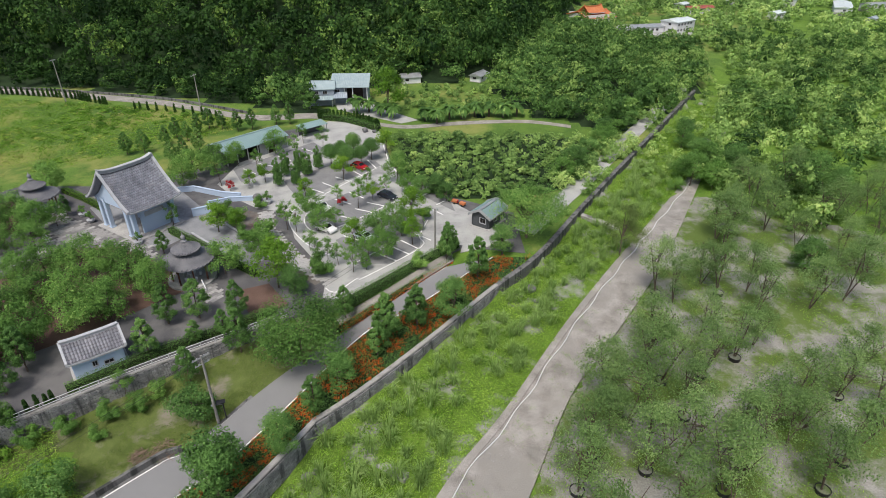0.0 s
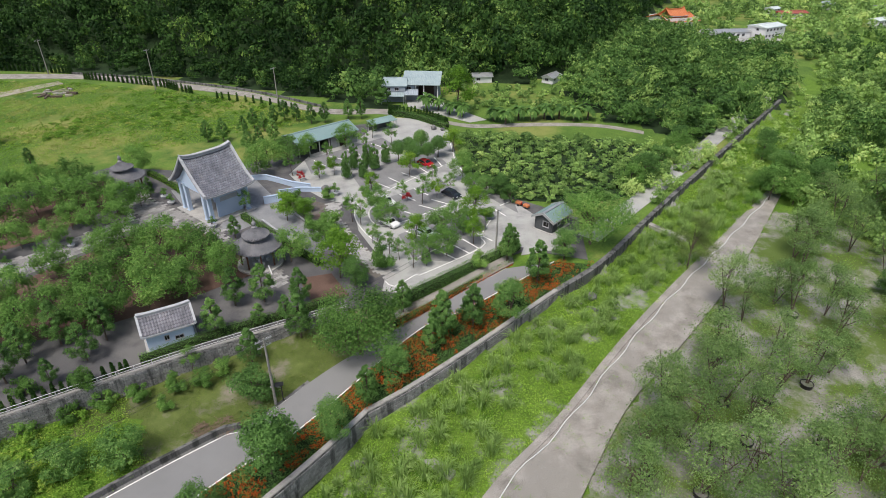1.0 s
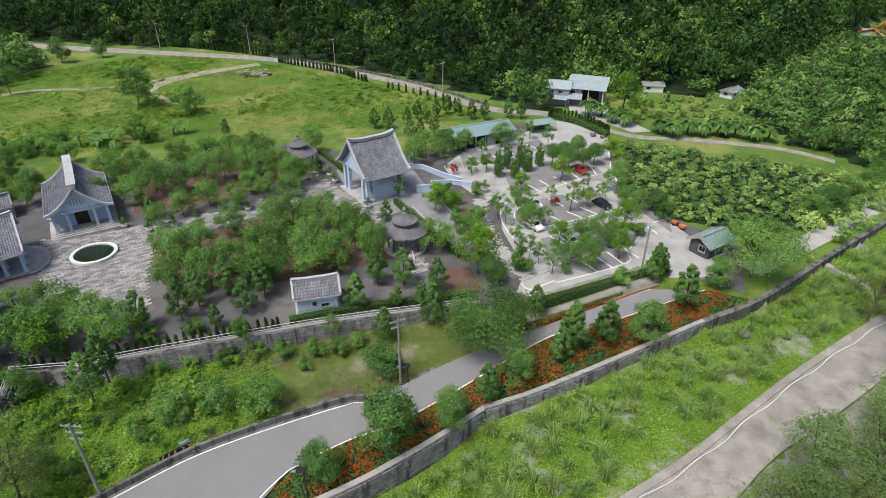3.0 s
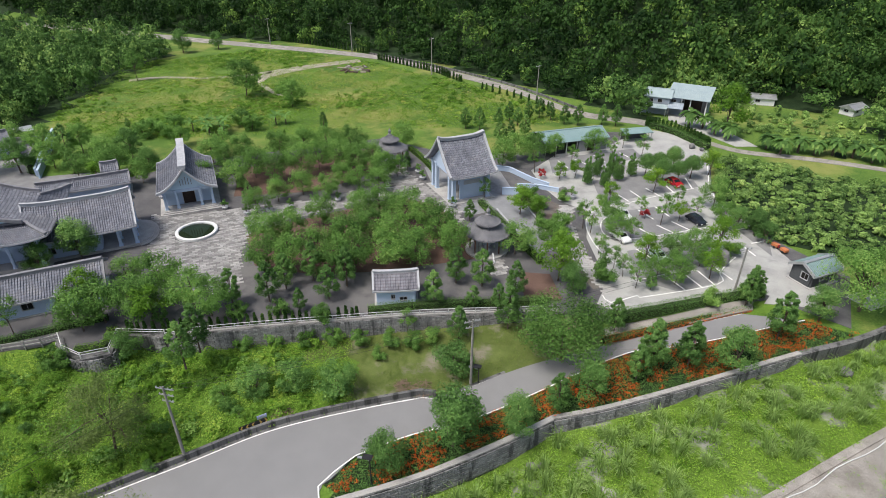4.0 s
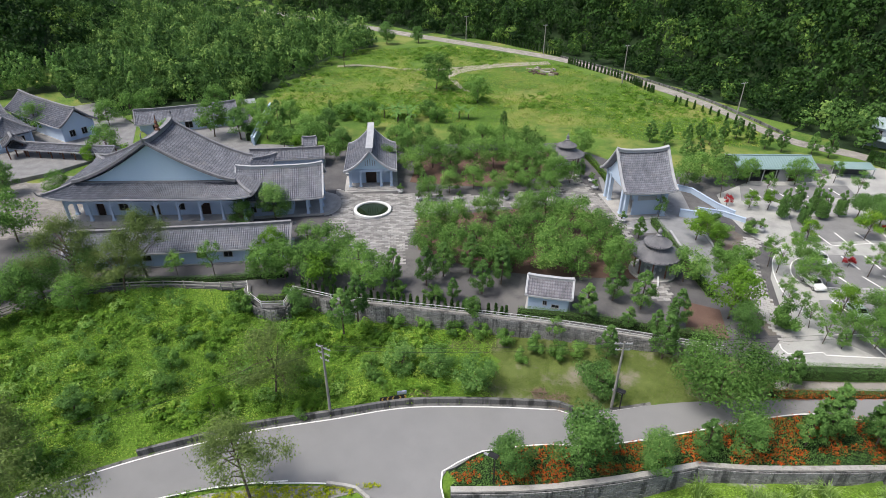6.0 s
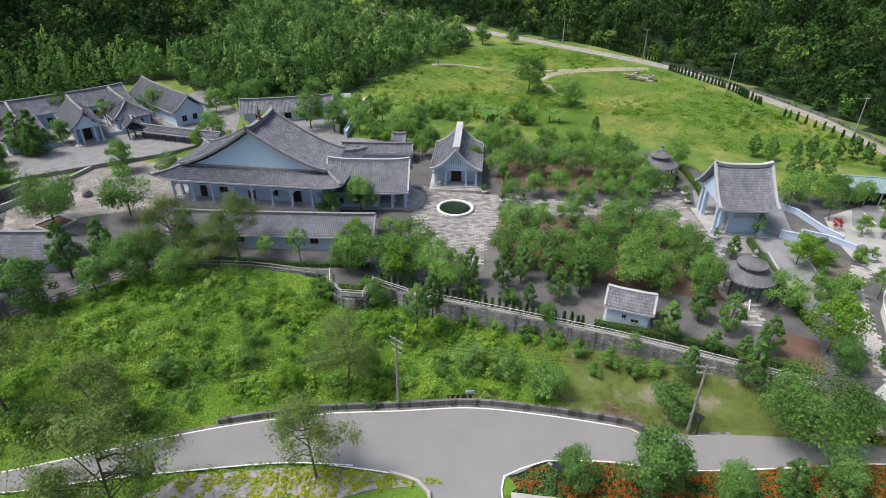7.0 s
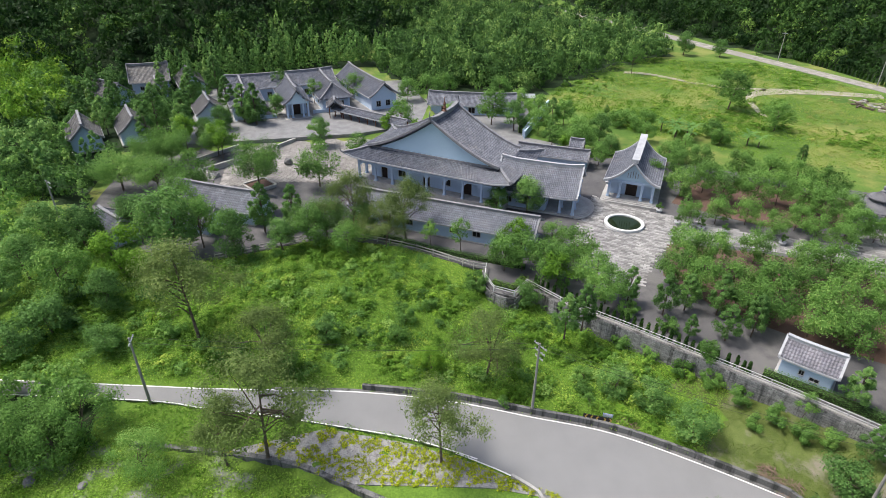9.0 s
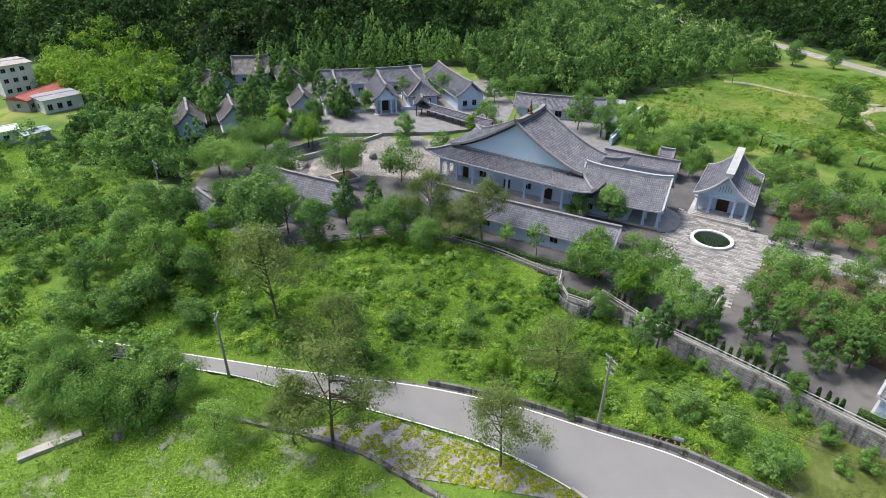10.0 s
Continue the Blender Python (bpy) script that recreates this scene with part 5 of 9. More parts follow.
for ring, z in (([(-81.3, 60.5), (-74.7, 74.0), (-63.7, 93.6), (-43.6, 81.2), (-40.9, 75.9), (-51.1, 64.8), (-60.7, 57.0), (-71.4, 53.7)], 3.02),
                ([(-96.2, 70.4), (-106.5, 81.2), (-100.9, 96.6), (-87.9, 109.9), (-78.9, 98.9), (-82.9, 82.3)], 3.02),
                ([(-32.9, 75.9), (-28.1, 78.1), (-23.5, 72.2), (-28.2, 68.9)], 3.02)):
    slab("planting_bed", ring, z, SOIL, "red-brown bare soil under the garden trees", "bed", 0.2)


def pond():
    h = thing("pond", POND[0], POND[1], 3.0, 50, "round pond of dark green water with a white rim", "pond")
    s = Shape()
    s.lathe([(3.75, -0.3), (3.75, 0.45), (3.65, 0.5), (3.25, 0.5), (3.15, 0.45), (3.15, 0.1)], sides=56)
    part("rim", fix(s.mesh("rim", WHITEWALL)), WHITEWALL, h)
    s = Shape()
    s.lathe([(3.3, 0.05), (3.3, 0.2)], sides=56)
    part("water", s, WATER, h)


pond()

# ---- car park ----
LOT_RING = [(-49.6, 117.2), (-48.6, 129.9), (-39.8, 142.2), (-37.4, 155.4), (-33.0, 161.6), (-26.2, 161.1), (-17.7, 153.9), (-11.9, 127.6), (-5.4, 118.0), (0.3, 110.7), (4.7, 105.2),
            (8.1, 100.3), (12.0, 92.0), (3.0, 88.0), (3.5, 90.8), (2.0, 90.9), (-15.7, 73.7), (-18.7, 74.2), (-19.2, 79.8), (-22.3, 85.5), (-27.3, 93.1), (-31.2, 103.8), (-37.5, 105.3), (-43.4, 110.0)]
slab("car_park", LOT_RING, 3.03, LOT, "pale concrete car park with white bay lines", "pavement", 0.3)
for ring in ([(-48.9, 125.9), (-33.8, 144.2), (-29.9, 139.3), (-44.7, 118.3)], [(-35.5, 119.0), (-19.6, 137.1), (-14.8, 128.4), (-29.8, 108.9)],
             [(-24.7, 108.1), (-15.1, 118.9), (-9.3, 109.9), (-15.4, 102.1), (-22.5, 94.8), (-25.6, 96.7), (-27.2, 101.4)],
             [(-19.6, 92.5), (-8.1, 105.1), (-4.7, 101.1), (-4.1, 90.4), (-8.7, 84.2), (-15.2, 84.3)], [(-9.6, 117.1), (-6.1, 121.8), (0.6, 112.9), (2.4, 104.3)]):
    slab("parking_bays", ring, 3.045, BAY, "dark paving of the parking bays", "pavement", 0.2)
BAY_LINES = [((-43.9, 129.4), (-39.9, 127.6)), ((-40.6, 134.3), (-36.7, 131.4)), ((-35.8, 139.5), (-31.6, 136.8)), ((-46.6, 126.1), (-42.9, 123.2)),
             ((-28.8, 115.1), (-25.4, 112.8)), ((-26.8, 118.3), (-23.4, 115.6)), ((-24.4, 121.5), (-20.3, 118.7)), ((-21.6, 125.8), (-18.5, 122.3)), ((-18.3, 131.8), (-15.8, 126.8)),
             ((-15.7, 108.3), (-11.5, 106.4)), ((-17.8, 105.3), (-13.8, 103.6)), ((-22.7, 109.9), (-18.9, 107.4)), ((-20.1, 113.2), (-16.6, 110.3)), ((-13.6, 111.3), (-9.4, 109.6)),
             ((-20.2, 102.1), (-16.8, 100.4))]
BAY_LINES2 = [((-12.0, 88.0), (-7.9, 85.1)), ((-9.6, 90.4), (-5.8, 87.3)), ((-7.6, 92.3), (-4.4, 89.3)), ((-5.2, 94.9), (-2.2, 92.4)), ((-15.0, 94.5), (-11.1, 93.7)),
              ((-8.6, 102.8), (-5.3, 100.6)), ((-2.7, 105.6), (-0.1, 102.8)), ((-18.4, 94.0), (-15.2, 92.3)), ((-7.7, 116.0), (-5.5, 118.5)), ((-4.6, 111.5), (-3.2, 113.0)), ((-1.4, 107.3), (0.2, 109.0))]


def flat3(x, y):
    return 3.0


for a, b in BAY_LINES + BAY_LINES2:
    s = Shape()
    s.beam([(*a, 3.05), (*b, 3.05)], 0.3, 0.014)
    setting("bay_line", s, PAINT, "white parking bay line", "marking")
for pts in ([(-24.9, 112.0), (-28.5, 108.2), (-30.3, 103.1), (-28.8, 97.1), (-24.3, 90.6), (-18.2, 85.9)], [(-15.5, 127.0), (-21.2, 118.6), (-25.1, 112.4)],
            [(-24.7, 108.1), (-27.1, 103.0), (-26.5, 98.6), (-23.8, 95.7), (-19.0, 98.4), (-9.4, 109.6)], [(-17.9, 153.7), (-14.2, 136.1), (-11.9, 126.9), (-5.3, 117.6), (0.9, 110.3)],
            [(-18.7, 76.8), (-17.0, 75.6), (-14.1, 79.6), (-13.6, 79.3), (-4.0, 89.9), (-4.4, 94.0), (-3.0, 100.5)], [(-14.9, 84.6), (-12.2, 87.9), (-7.7, 92.5)]):
    line_on(pts, 0.05, 0.2, PAINT, "lot_line", "white painted car park line", flat3)
slab("garden_bed", [(-48.5, 107.3), (-36.8, 103.6), (-33.2, 102.0), (-31.2, 94.9), (-25.1, 87.6), (-18.2, 80.7), (-20.5, 77.6), (-29.7, 85.8)], 3.02, BEDGRAVEL, "brown gravelly planted bed beside the ramp", "bed", 0.2)
flags("curved_footpath", [(-36.8, 103.6), (-33.9, 104.5), (-31.9, 97.2), (-25.1, 87.6), (-17.6, 80.2), (-18.1, 76.9), (-25.1, 83.0), (-33.2, 93.2)], 30, 1.0, 0.6, 3.03, FLAG, "curving brown-grey footpath beside the car park")


def parapet(pts, h=0.9, w=0.3, label="low pale blue parapet wall with a cap", mat=None):
    s = Shape()
    q = [Vector((x, y, 2.9)) for x, y in pts]
    s.beam(q, w, h)
    s.beam([p + Vector((0, 0, h)) for p in q], w + 0.14, 0.12)
    return tagged(new("parapet_wall", s.mesh("parapet_wall", mat or BLUEWALL)), label, "wall", "", "structure")


parapet([(-57.4, 112.8), (-53.4, 113.8), (-46.5, 111.0), (-42.2, 110.2)], 1.2)
parapet([(-49.2, 101.8), (-46.3, 103.6)], 1.6, 0.4)
parapet([(-46.3, 103.6), (-47.9, 106.7), (-44.0, 108.7), (-39.3, 109.2)], 1.0)
parapet([(-46.4, 102.8), (-37.8, 94.8), (-29.6, 85.9)], 0.3, 0.25, "low pale kerb beside the ramp", RIDGEPALE)
parapet([(-46.7, 94.7), (-39.3, 88.2), (-32.8, 82.6)], 0.3, 0.25, "low pale kerb beside the ramp", RIDGEPALE)
parapet([(-145.0, -10.4), (-151.2, -4.2)], 0.9, 0.4, "grey retaining wall with a pale cap in the court", FLAG)
parapet([(-128.5, -24.5), (-131.4, -26.8), (-133.9, -23.0), (-136.9, -19.0)], 1.3, 0.4, "grey retaining wall with a pale cap in the court", FLAG)
parapet([(-139.5, -28.5), (-147.1, -19.6)], 1.0, 0.35, "grey terrace wall of the court", FLAG)
parapet([(-160.0, 67.0), (-140.0, 53.5)], 2.0, 0.35, "tall pale grey boundary wall")
parapet([(-94.4, -28.5), (-91.1, -25.7), (-90.7, -24.7)], 1.6, 0.35, "pale grey boundary wall")


# ---- cars ----
def car(x, y, z, turn, paint, label):
    h = thing("car", x, y, z, turn, label, "car", "parked cars")
    prof = [(-2.15, 0.35), (-2.2, 0.75), (-1.75, 0.95), (-1.35, 1.42), (0.35, 1.48), (1.05, 1.0), (2.0, 0.86), (2.2, 0.6), (2.15, 0.35)]
    s = Shape()
    n = len(prof)
    v = []
    for yy, k in ((-0.86, 0.0), (-0.72, 1.0), (0.72, 1.0), (0.86, 0.0)):
        for px, pz in prof:
            v.append((px, yy * (0.93 if pz > 1.1 else 1.0), pz if k or pz <= 1.0 else pz - 0.06))
    f = [tuple(range(n)), tuple(range(4 * n - 1, 3 * n - 1, -1))]
    f += [(j * n + i, j * n + (i + 1) % n, (j + 1) * n + (i + 1) % n, (j + 1) * n + i) for j in range(3) for i in range(n)]
    s.add(v, f)
    part("body", fix(s.mesh("body", paint)), paint, h)
    for nm, pts in (("windscreen", [(0.42, 1.45), (1.0, 1.04)]), ("rear_window", [(-1.36, 1.4), (-1.7, 1.0)])):
        (x0, z0), (x1, z1) = pts
        s = Shape()
        dx = 0.03 if x1 > x0 else -0.03
        s.add([(x0 + dx, -0.62, z0 + 0.02), (x0 + dx, 0.62, z0 + 0.02), (x1 + dx, 0.7, z1 + 0.02), (x1 + dx, -0.7, z1 + 0.02)], [(0, 1, 2, 3)])
        s.add([(x0, -0.62, z0 - 0.02), (x0, 0.62, z0 - 0.02), (x1, 0.7, z1 - 0.02), (x1, -0.7, z1 - 0.02)], [(3, 2, 1, 0)])
        part(nm, s, CARGLASS, h)
    for sd in (-1, 1):
        s = Shape()
        s.add([(-1.3, sd * 0.835, 1.36), (0.3, sd * 0.835, 1.4), (0.85, sd * 0.885, 1.02), (-1.6, sd * 0.885, 1.0)], [(0, 1, 2, 3)])
        part("side_window", s, CARGLASS, h)
        for xx in (-1.35, 1.35):
            s = Shape()
            s.tube([(xx, sd * 0.68, 0.32), (xx, sd * 0.9, 0.32)], 0.32, 0.32, 16)
            w = part("wheel", s, BLACK, h)
            s = Shape()
            s.tube([(xx, sd * 0.89, 0.32), (xx, sd * 0.92, 0.32)], 0.2, 0.2, 12)
            part("rim", s, GREYMETAL, w)
        s = Shape()
        s.box(2.16, sd * 0.6, 0.62, 0.1, 0.35, 0.14)
        part("headlight", s, WHITEWALL, h)
    return h


CARGLASS = surface("car_glass", (0.012, 0.014, 0.016, 1), (0.02, 0.022, 0.025, 1), 0.08, 2, 5, 0.0, spec=0.6)
CAR_WHITE = surface("car_paint_white", (0.72, 0.73, 0.74, 1), (0.78, 0.78, 0.79, 1), 0.25, 1, 5, 0.0, spec=0.5)
CAR_DARK = surface("car_paint_black", (0.012, 0.016, 0.024, 1), (0.02, 0.024, 0.034, 1), 0.2, 1, 5, 0.0, spec=0.6)
CAR_RED = surface("car_paint_red", (0.35, 0.012, 0.02, 1), (0.42, 0.02, 0.03, 1), 0.25, 1, 5, 0.0, spec=0.5)
CAR_GREEN = surface("car_paint_pale_green", (0.5, 0.62, 0.58, 1), (0.56, 0.67, 0.63, 1), 0.3, 1, 5, 0.0, spec=0.5)
car(-11.7, 110.4, 3.05, -37, CAR_DARK, "black saloon car parked in a bay")
car(-24.5, 105.2, 3.05, -40, CAR_WHITE, "white saloon car parked under trees")
car(-22.0, 96.0, 3.05, -35, CAR_WHITE, "white car half hidden by a tree")
car(-14.4, 92.7, 3.05, -40, CAR_GREEN, "pale green car parked near the hedge")
car(-19.6, 126.5, 3.05, -38, CAR_RED, "red car parked by the clipped trees")


def tricycle(x, y, turn):
    h = thing("cargo_tricycle", x, y, 3.05, turn, "orange and red motor tricycle parked by the hut", "tricycle")
    s = Shape()
    s.box(-0.5, 0, 0.45, 1.5, 1.1, 0.55, 0, 0.06)
    part("cargo_box", s, ORANGEROOF, h)
    s = Shape()
    s.tube([(0.2, 0, 0.55), (0.8, 0, 0.5), (1.15, 0, 0.95)], 0.12, 0.08, 8)
    part("frame", s, BLACK, h)
    s = Shape()
    s.box(0.45, 0, 0.62, 0.6, 0.3, 0.14, 0, 0.05)
    part("seat", s, BLACK, h)
    s = Shape()
    s.box(1.05, 0, 0.5, 0.16, 0.5, 0.6, 0, 0.05)
    part("leg_shield", s, CAR_RED, h)
    s = Shape()
    s.tube([(1.12, -0.35, 1.1), (1.15, 0, 1.05), (1.12, 0.35, 1.1)], 0.03, 0.03, 6)
    part("handlebar", s, GREYMETAL, h)
    for wx, wy in ((1.25, 0.0), (-0.7, -0.6), (-0.7, 0.6)):
        s = Shape()
        s.tube([(wx, wy - 0.07, 0.28), (wx, wy + 0.07, 0.28)], 0.28, 0.28, 14)
        part("wheel", s, BLACK, h)
    h.scale = (0.8, 0.8, 0.8)


tricycle(3.6, 107.0, 140)
tricycle(2.0, 108.2, 150)


# ---- sheds and the hut ----
def long_shed():
    h = thing("long_shed", -47.8, 136.4, 3.0, 50, "long open-fronted shed with a green sheet roof", "shed")
    L, D = 18.0, 8.0
    s = Shape()
    n = 60
    v = []
    for i in range(n + 1):
        x = (i / n - 0.5) * L
        w = 0.05 * (i % 2)
        for y, z in ((-D / 2, 3.1), (0.4, 4.7), (D / 2, 3.6)):
            v += [(x, y, z + w), (x, y, z + w - 0.12)]
    f = []
    for i in range(n):
        a, b = i * 6, i * 6 + 6
        for k in (0, 2):
            f += [(a + k, b + k, b + k + 2, a + k + 2), (a + k + 3, b + k + 3, b + k + 1, a + k + 1)]
        f += [(a, a + 1, b + 1, b), (a + 5, a + 4, b + 4, b + 5)]
    s.add(v, f)
    part("roof", s, GREENROOF, h)
    s = Shape()
    s.beam([(-L / 2, 0.4, 4.7), (L / 2, 0.4, 4.7)], 0.4, 0.12)
    part("ridge_cap", s, GREENROOF, h)
    for i in range(7):
        s = Shape()
        s.box(-L / 2 + 0.5 + i * (L - 1) / 6, -D / 2 + 0.5, 0, 0.2, 0.2, 3.2)
        part("post", s, GREYMETAL, h)
    wall_run(h, (L / 2 - 0.3, D / 2 - 0.4), (-L / 2 + 0.3, D / 2 - 0.4), 0, 3.5, mat=DARKPANEL)
    wall_run(h, (-L / 2 + 0.3, D / 2 - 0.6), (-L / 2 + 0.3, -D / 2 + 0.8), 0, 3.1, mat=DARKPANEL)
    wall_run(h, (L / 2 - 0.3, -D / 2 + 0.8), (L / 2 - 0.3, D / 2 - 0.6), 0, 3.1, mat=DARKPANEL)
    wall_run(h, (0.5, -D / 2 + 0.5), (L / 2 - 0.6, -D / 2 + 0.5), 0, 3.0, [(2, 2.4, 0, 2.3)], mat=GREYPANEL)


DARKPANEL = surface("dark_cladding", (0.05, 0.055, 0.06, 1), (0.09, 0.095, 0.1, 1), 0.7, 0.6, 8, 0.1)
GREYPANEL = surface("grey_cladding", (0.2, 0.21, 0.23, 1), (0.29, 0.3, 0.32, 1), 0.7, 0.6, 8, 0.1)
long_shed()


def lean_roof(name, x, y, z, turn, L, D, h1, h2, mat, label, wall=None):
    h = thing(name, x, y, z, turn, label, "shed")
    s = Shape()
    n = int(L / 0.25)
    v = []
    for i in range(n + 1):
        x0, w = -L / 2 + L * i / n, 0.08 * (i % 2)
        v += [(x0, -D / 2, h1 + w), (x0, D / 2, h2 + w), (x0, D / 2, h2 - 0.06), (x0, -D / 2, h1 - 0.06)]
    s.add(v, [(i * 4 + k, i * 4 + 4 + k, i * 4 + 4 + (k + 1) % 4, i * 4 + (k + 1) % 4) for i in range(n) for k in range(4)] + [(0, 1, 2, 3), (4 * n + 3, 4 * n + 2, 4 * n + 1, 4 * n)])
    part("roof", s, mat, h)
    for sx in (-1, 1):
        for sy, hh in ((-1, h1), (1, h2)):
            s = Shape()
            s.box(sx * (L / 2 - 0.3), sy * (D / 2 - 0.3), -0.1, 0.16, 0.16, hh + 0.1)
            part("post", s, GREYMETAL, h)
    if wall:
        wall_run(h, (L / 2 - 0.3, D / 2 - 0.3), (-L / 2 + 0.3, D / 2 - 0.3), 0, h2 - 0.1, mat=wall, thick=0.12)
    return h


lean_roof("small_shed", *(-35.2, 150.8), 3.0, 45, 8.0, 3.2, 2.4, 2.9, GREENROOF, "small open shed with a green sheet roof", DARKPANEL)
lean_roof("greenhouse_roof", *(-172.6, 60.6), 3.0, 72, 15.0, 3.5, 2.2, 2.6, GREYMETAL, "narrow pale corrugated lean-to roof")
simple_house("guard_hut", 8.6, 99.8, 3.0, 55, 6.6, 4.8, 2.6, 1.2, "dark entrance hut with a grey-green sheet roof", 1.0, 0.0, 0.6, GREENROOF, GREYMETAL,
             front=[(1.5, 1.2, 1.0, 1.2), (4.0, 1.0, 0, 2.1)], mat=DARKPANEL, category="hut", ridge_h=0.15, gmat=DARKPANEL, ends=(((1.5, 1.4, 1.0, 1.2),), ()))

# ---- rear halls round the upper court ----
def rear_hall():
    h = thing("rear_hall", -182.0, -8.0, 4.0, 100, "U-shaped pale blue rear hall with tile roofs and columned portico", "building")
    # x along the facade (towards -y of the land), -y is ... the front looks along -y after the turn
    gable_roof(h, 33.0, 5.6, 4.0, 6.9, 1.2, 0.4, y0=9.6)
    wall_run(h, (-16.5, 4.6), (16.5, 4.6), 0, 4.2, [(5 + i * 3.2, 1.5, 1.0, 1.7) for i in range(3)] + [(19.5 + i * 3.2, 1.5, 1.0, 1.7) for i in range(3)])
    wall_run(h, (16.5, 13.2), (-16.5, 13.2), 0, 4.2)
    for sx in (-1, 1):
        fnx = sx * 12.4
        w = thing("rear_wing", -182.0, -8.0, 4.0, 100, "pale blue wing with curved tile roof beside the court", "building")
        w.matrix_basis = pose(-182.0, -8.0, 4.0, 0, 0, 100) @ pose(fnx, -2.6, 0, 0, 0, 90)
        gable_roof(w, 22.0, 5.0, 3.7, 6.7, 1.3, 0.4, hip=5.0)
        for e in (1,):
            gable_fill(w, e * 9.7, 4.2, 3.9, 6.2, 1.35, 0.2, BLUEWALL)
        wall_run(w, (-9.7, -3.9), (8.2, -3.9), 0, 3.9, [(3, 1.6, 0.9, 1.8), (7, 1.6, 0.9, 1.8), (11, 1.6, 0.9, 1.8)])
        wall_run(w, (8.2, 3.9), (-9.7, 3.9), 0, 3.9, [(3, 1.6, 0.9, 1.8), (7, 1.6, 0.9, 1.8), (11, 1.6, 0.9, 1.8)])
        wall_run(w, (-9.7, 3.7), (-9.7, -3.7), 0, 3.9, [(1.5, 1.6, 0.9, 1.9), (4.4, 1.6, 0.9, 1.9)])
        for y in (-3.6, 0, 3.6):
            column(w, -10.5, y, 0, 3.9, 0.4)
        plinth(w, rect(-11.0, -4.5, 9.0, 4.5), -0.9, 0.1)
    p = thing("portico", -182.0, -8.0, 4.0, 100, "projecting columned portico with steep curved gable", "portico")
    p.matrix_basis = pose(-182.0, -8.0, 4.0, 0, 0, 100) @ pose(0.6, -8.6, 0, 0, 0, 90)
    gable_roof(p, 17.5, 4.1, 4.3, 8.0, 1.6, 0.4, ridge_h=0.6)
    gable_fill(p, -7.6, 3.4, 4.5, 7.5, 1.6, 0.2, PALEBLUE)
    wall_run(p, (-4.2, 2.9), (-4.2, -2.9), 0, 4.4, [(1.7, 2.4, 0, 3.2)])
    for y in (-2.9, -1.5, 1.5, 2.9):
        column(p, -7.2, y, 0, 4.5, 0.5)
    s = Shape()
    s.box(-7.2, 0, 3.95, 0.45, 6.4, 0.55)
    part("lintel", s, BLUEWALL, p)
    plinth(p, rect(-8.4, -3.8, 6.0, 3.8), -0.9, 0.15)
    # railed terrace in front
    for sx in (-1, 1):
        s = Shape()
        s.box(sx * 8.2, -13.6, -0.9, 6.0, 0.3, 1.9)
        part("terrace_wall", s, BLUEWALL, h)


rear_hall()
simple_house("side_hall", -183.3, 16.4, 4.0, 16.5, 29.0, 9.8, 4.0, 3.4, "pale blue side hall with a curved tile roof", 1.3, 0.5, 1.0, front=[(3, 1.5, 1, 1.7), (7, 1.5, 1, 1.7), (11, 1.5, 1, 1.7)],
             ends=((), ((1.2, 1.5, 1.0, 1.7), (4.2, 1.5, 1.0, 1.7))))
simple_house("rear_gallery", *(-165.8, 46.1), 3.0, 72, 26.0, 8.5, 3.0, 2.4, "long low tile-roofed gallery behind the hall", 1.1, 0.3, 1.0, front=[(3 + i * 4, 2.0, 0.6, 1.8) for i in range(5)])
simple_house("court_wing", *(-110.6, -19.8), 3.0, 59, 20.0, 8.0, 2.9, 2.4, "low tile-roofed wing beside the courtyard", 1.15, 0.3, 1.0, front=[(3 + i * 4, 1.2, 1.2, 1.1) for i in range(4)])
simple_house("court_wing_low", *(-105.6, -24.9), 3.0, 59, 12.0, 6.0, 2.4, 1.9, "small tile-roofed annex beside the courtyard", 1.15, 0.3, 0.8, front=[(3, 1.2, 1.2, 1.0)])
simple_house("garden_house", *(-103.6, -37.7), 3.0, 40, 8.5, 7.0, 2.6, 1.9, "small tile-roofed garden house by the gate", 1.15, 0.3, 0.8)
HOMES = [((-206.0, -51.0), 100, 12.0, 10.0, 3.6, 4.4), ((-203.0, -38.5), 16, 14.0, 8.5, 3.0, 3.2), ((-193.0, -60.0), 45, 12.0, 9.0, 3.0, 3.0), ((-158.0, -46.0), 20, 12.0, 8.0, 3.0, 3.2),
         ((-154.5, -56.5), 20, 13.0, 8.0, 3.0, 3.2), ((-169.4, -28.8), 16, 10.0, 8.0, 3.0, 3.0), ((-195.5, -47.0), 16, 9.0, 6.0, 2.8, 2.4)]
for (hx, hy), tn, L, D, wh, rs in HOMES:
    simple_house("tile_house", hx, hy, 3.0 if hx > -150 else 4.0, tn, L, D, wh, rs, "small pale blue house with a weathered grey tile roof", 1.25, 0.35, 0.8, TILE_OLD, RIDGE, front=[(2, 1.3, 1, 1.3), (5, 1.3, 1, 1.3)], category="house")


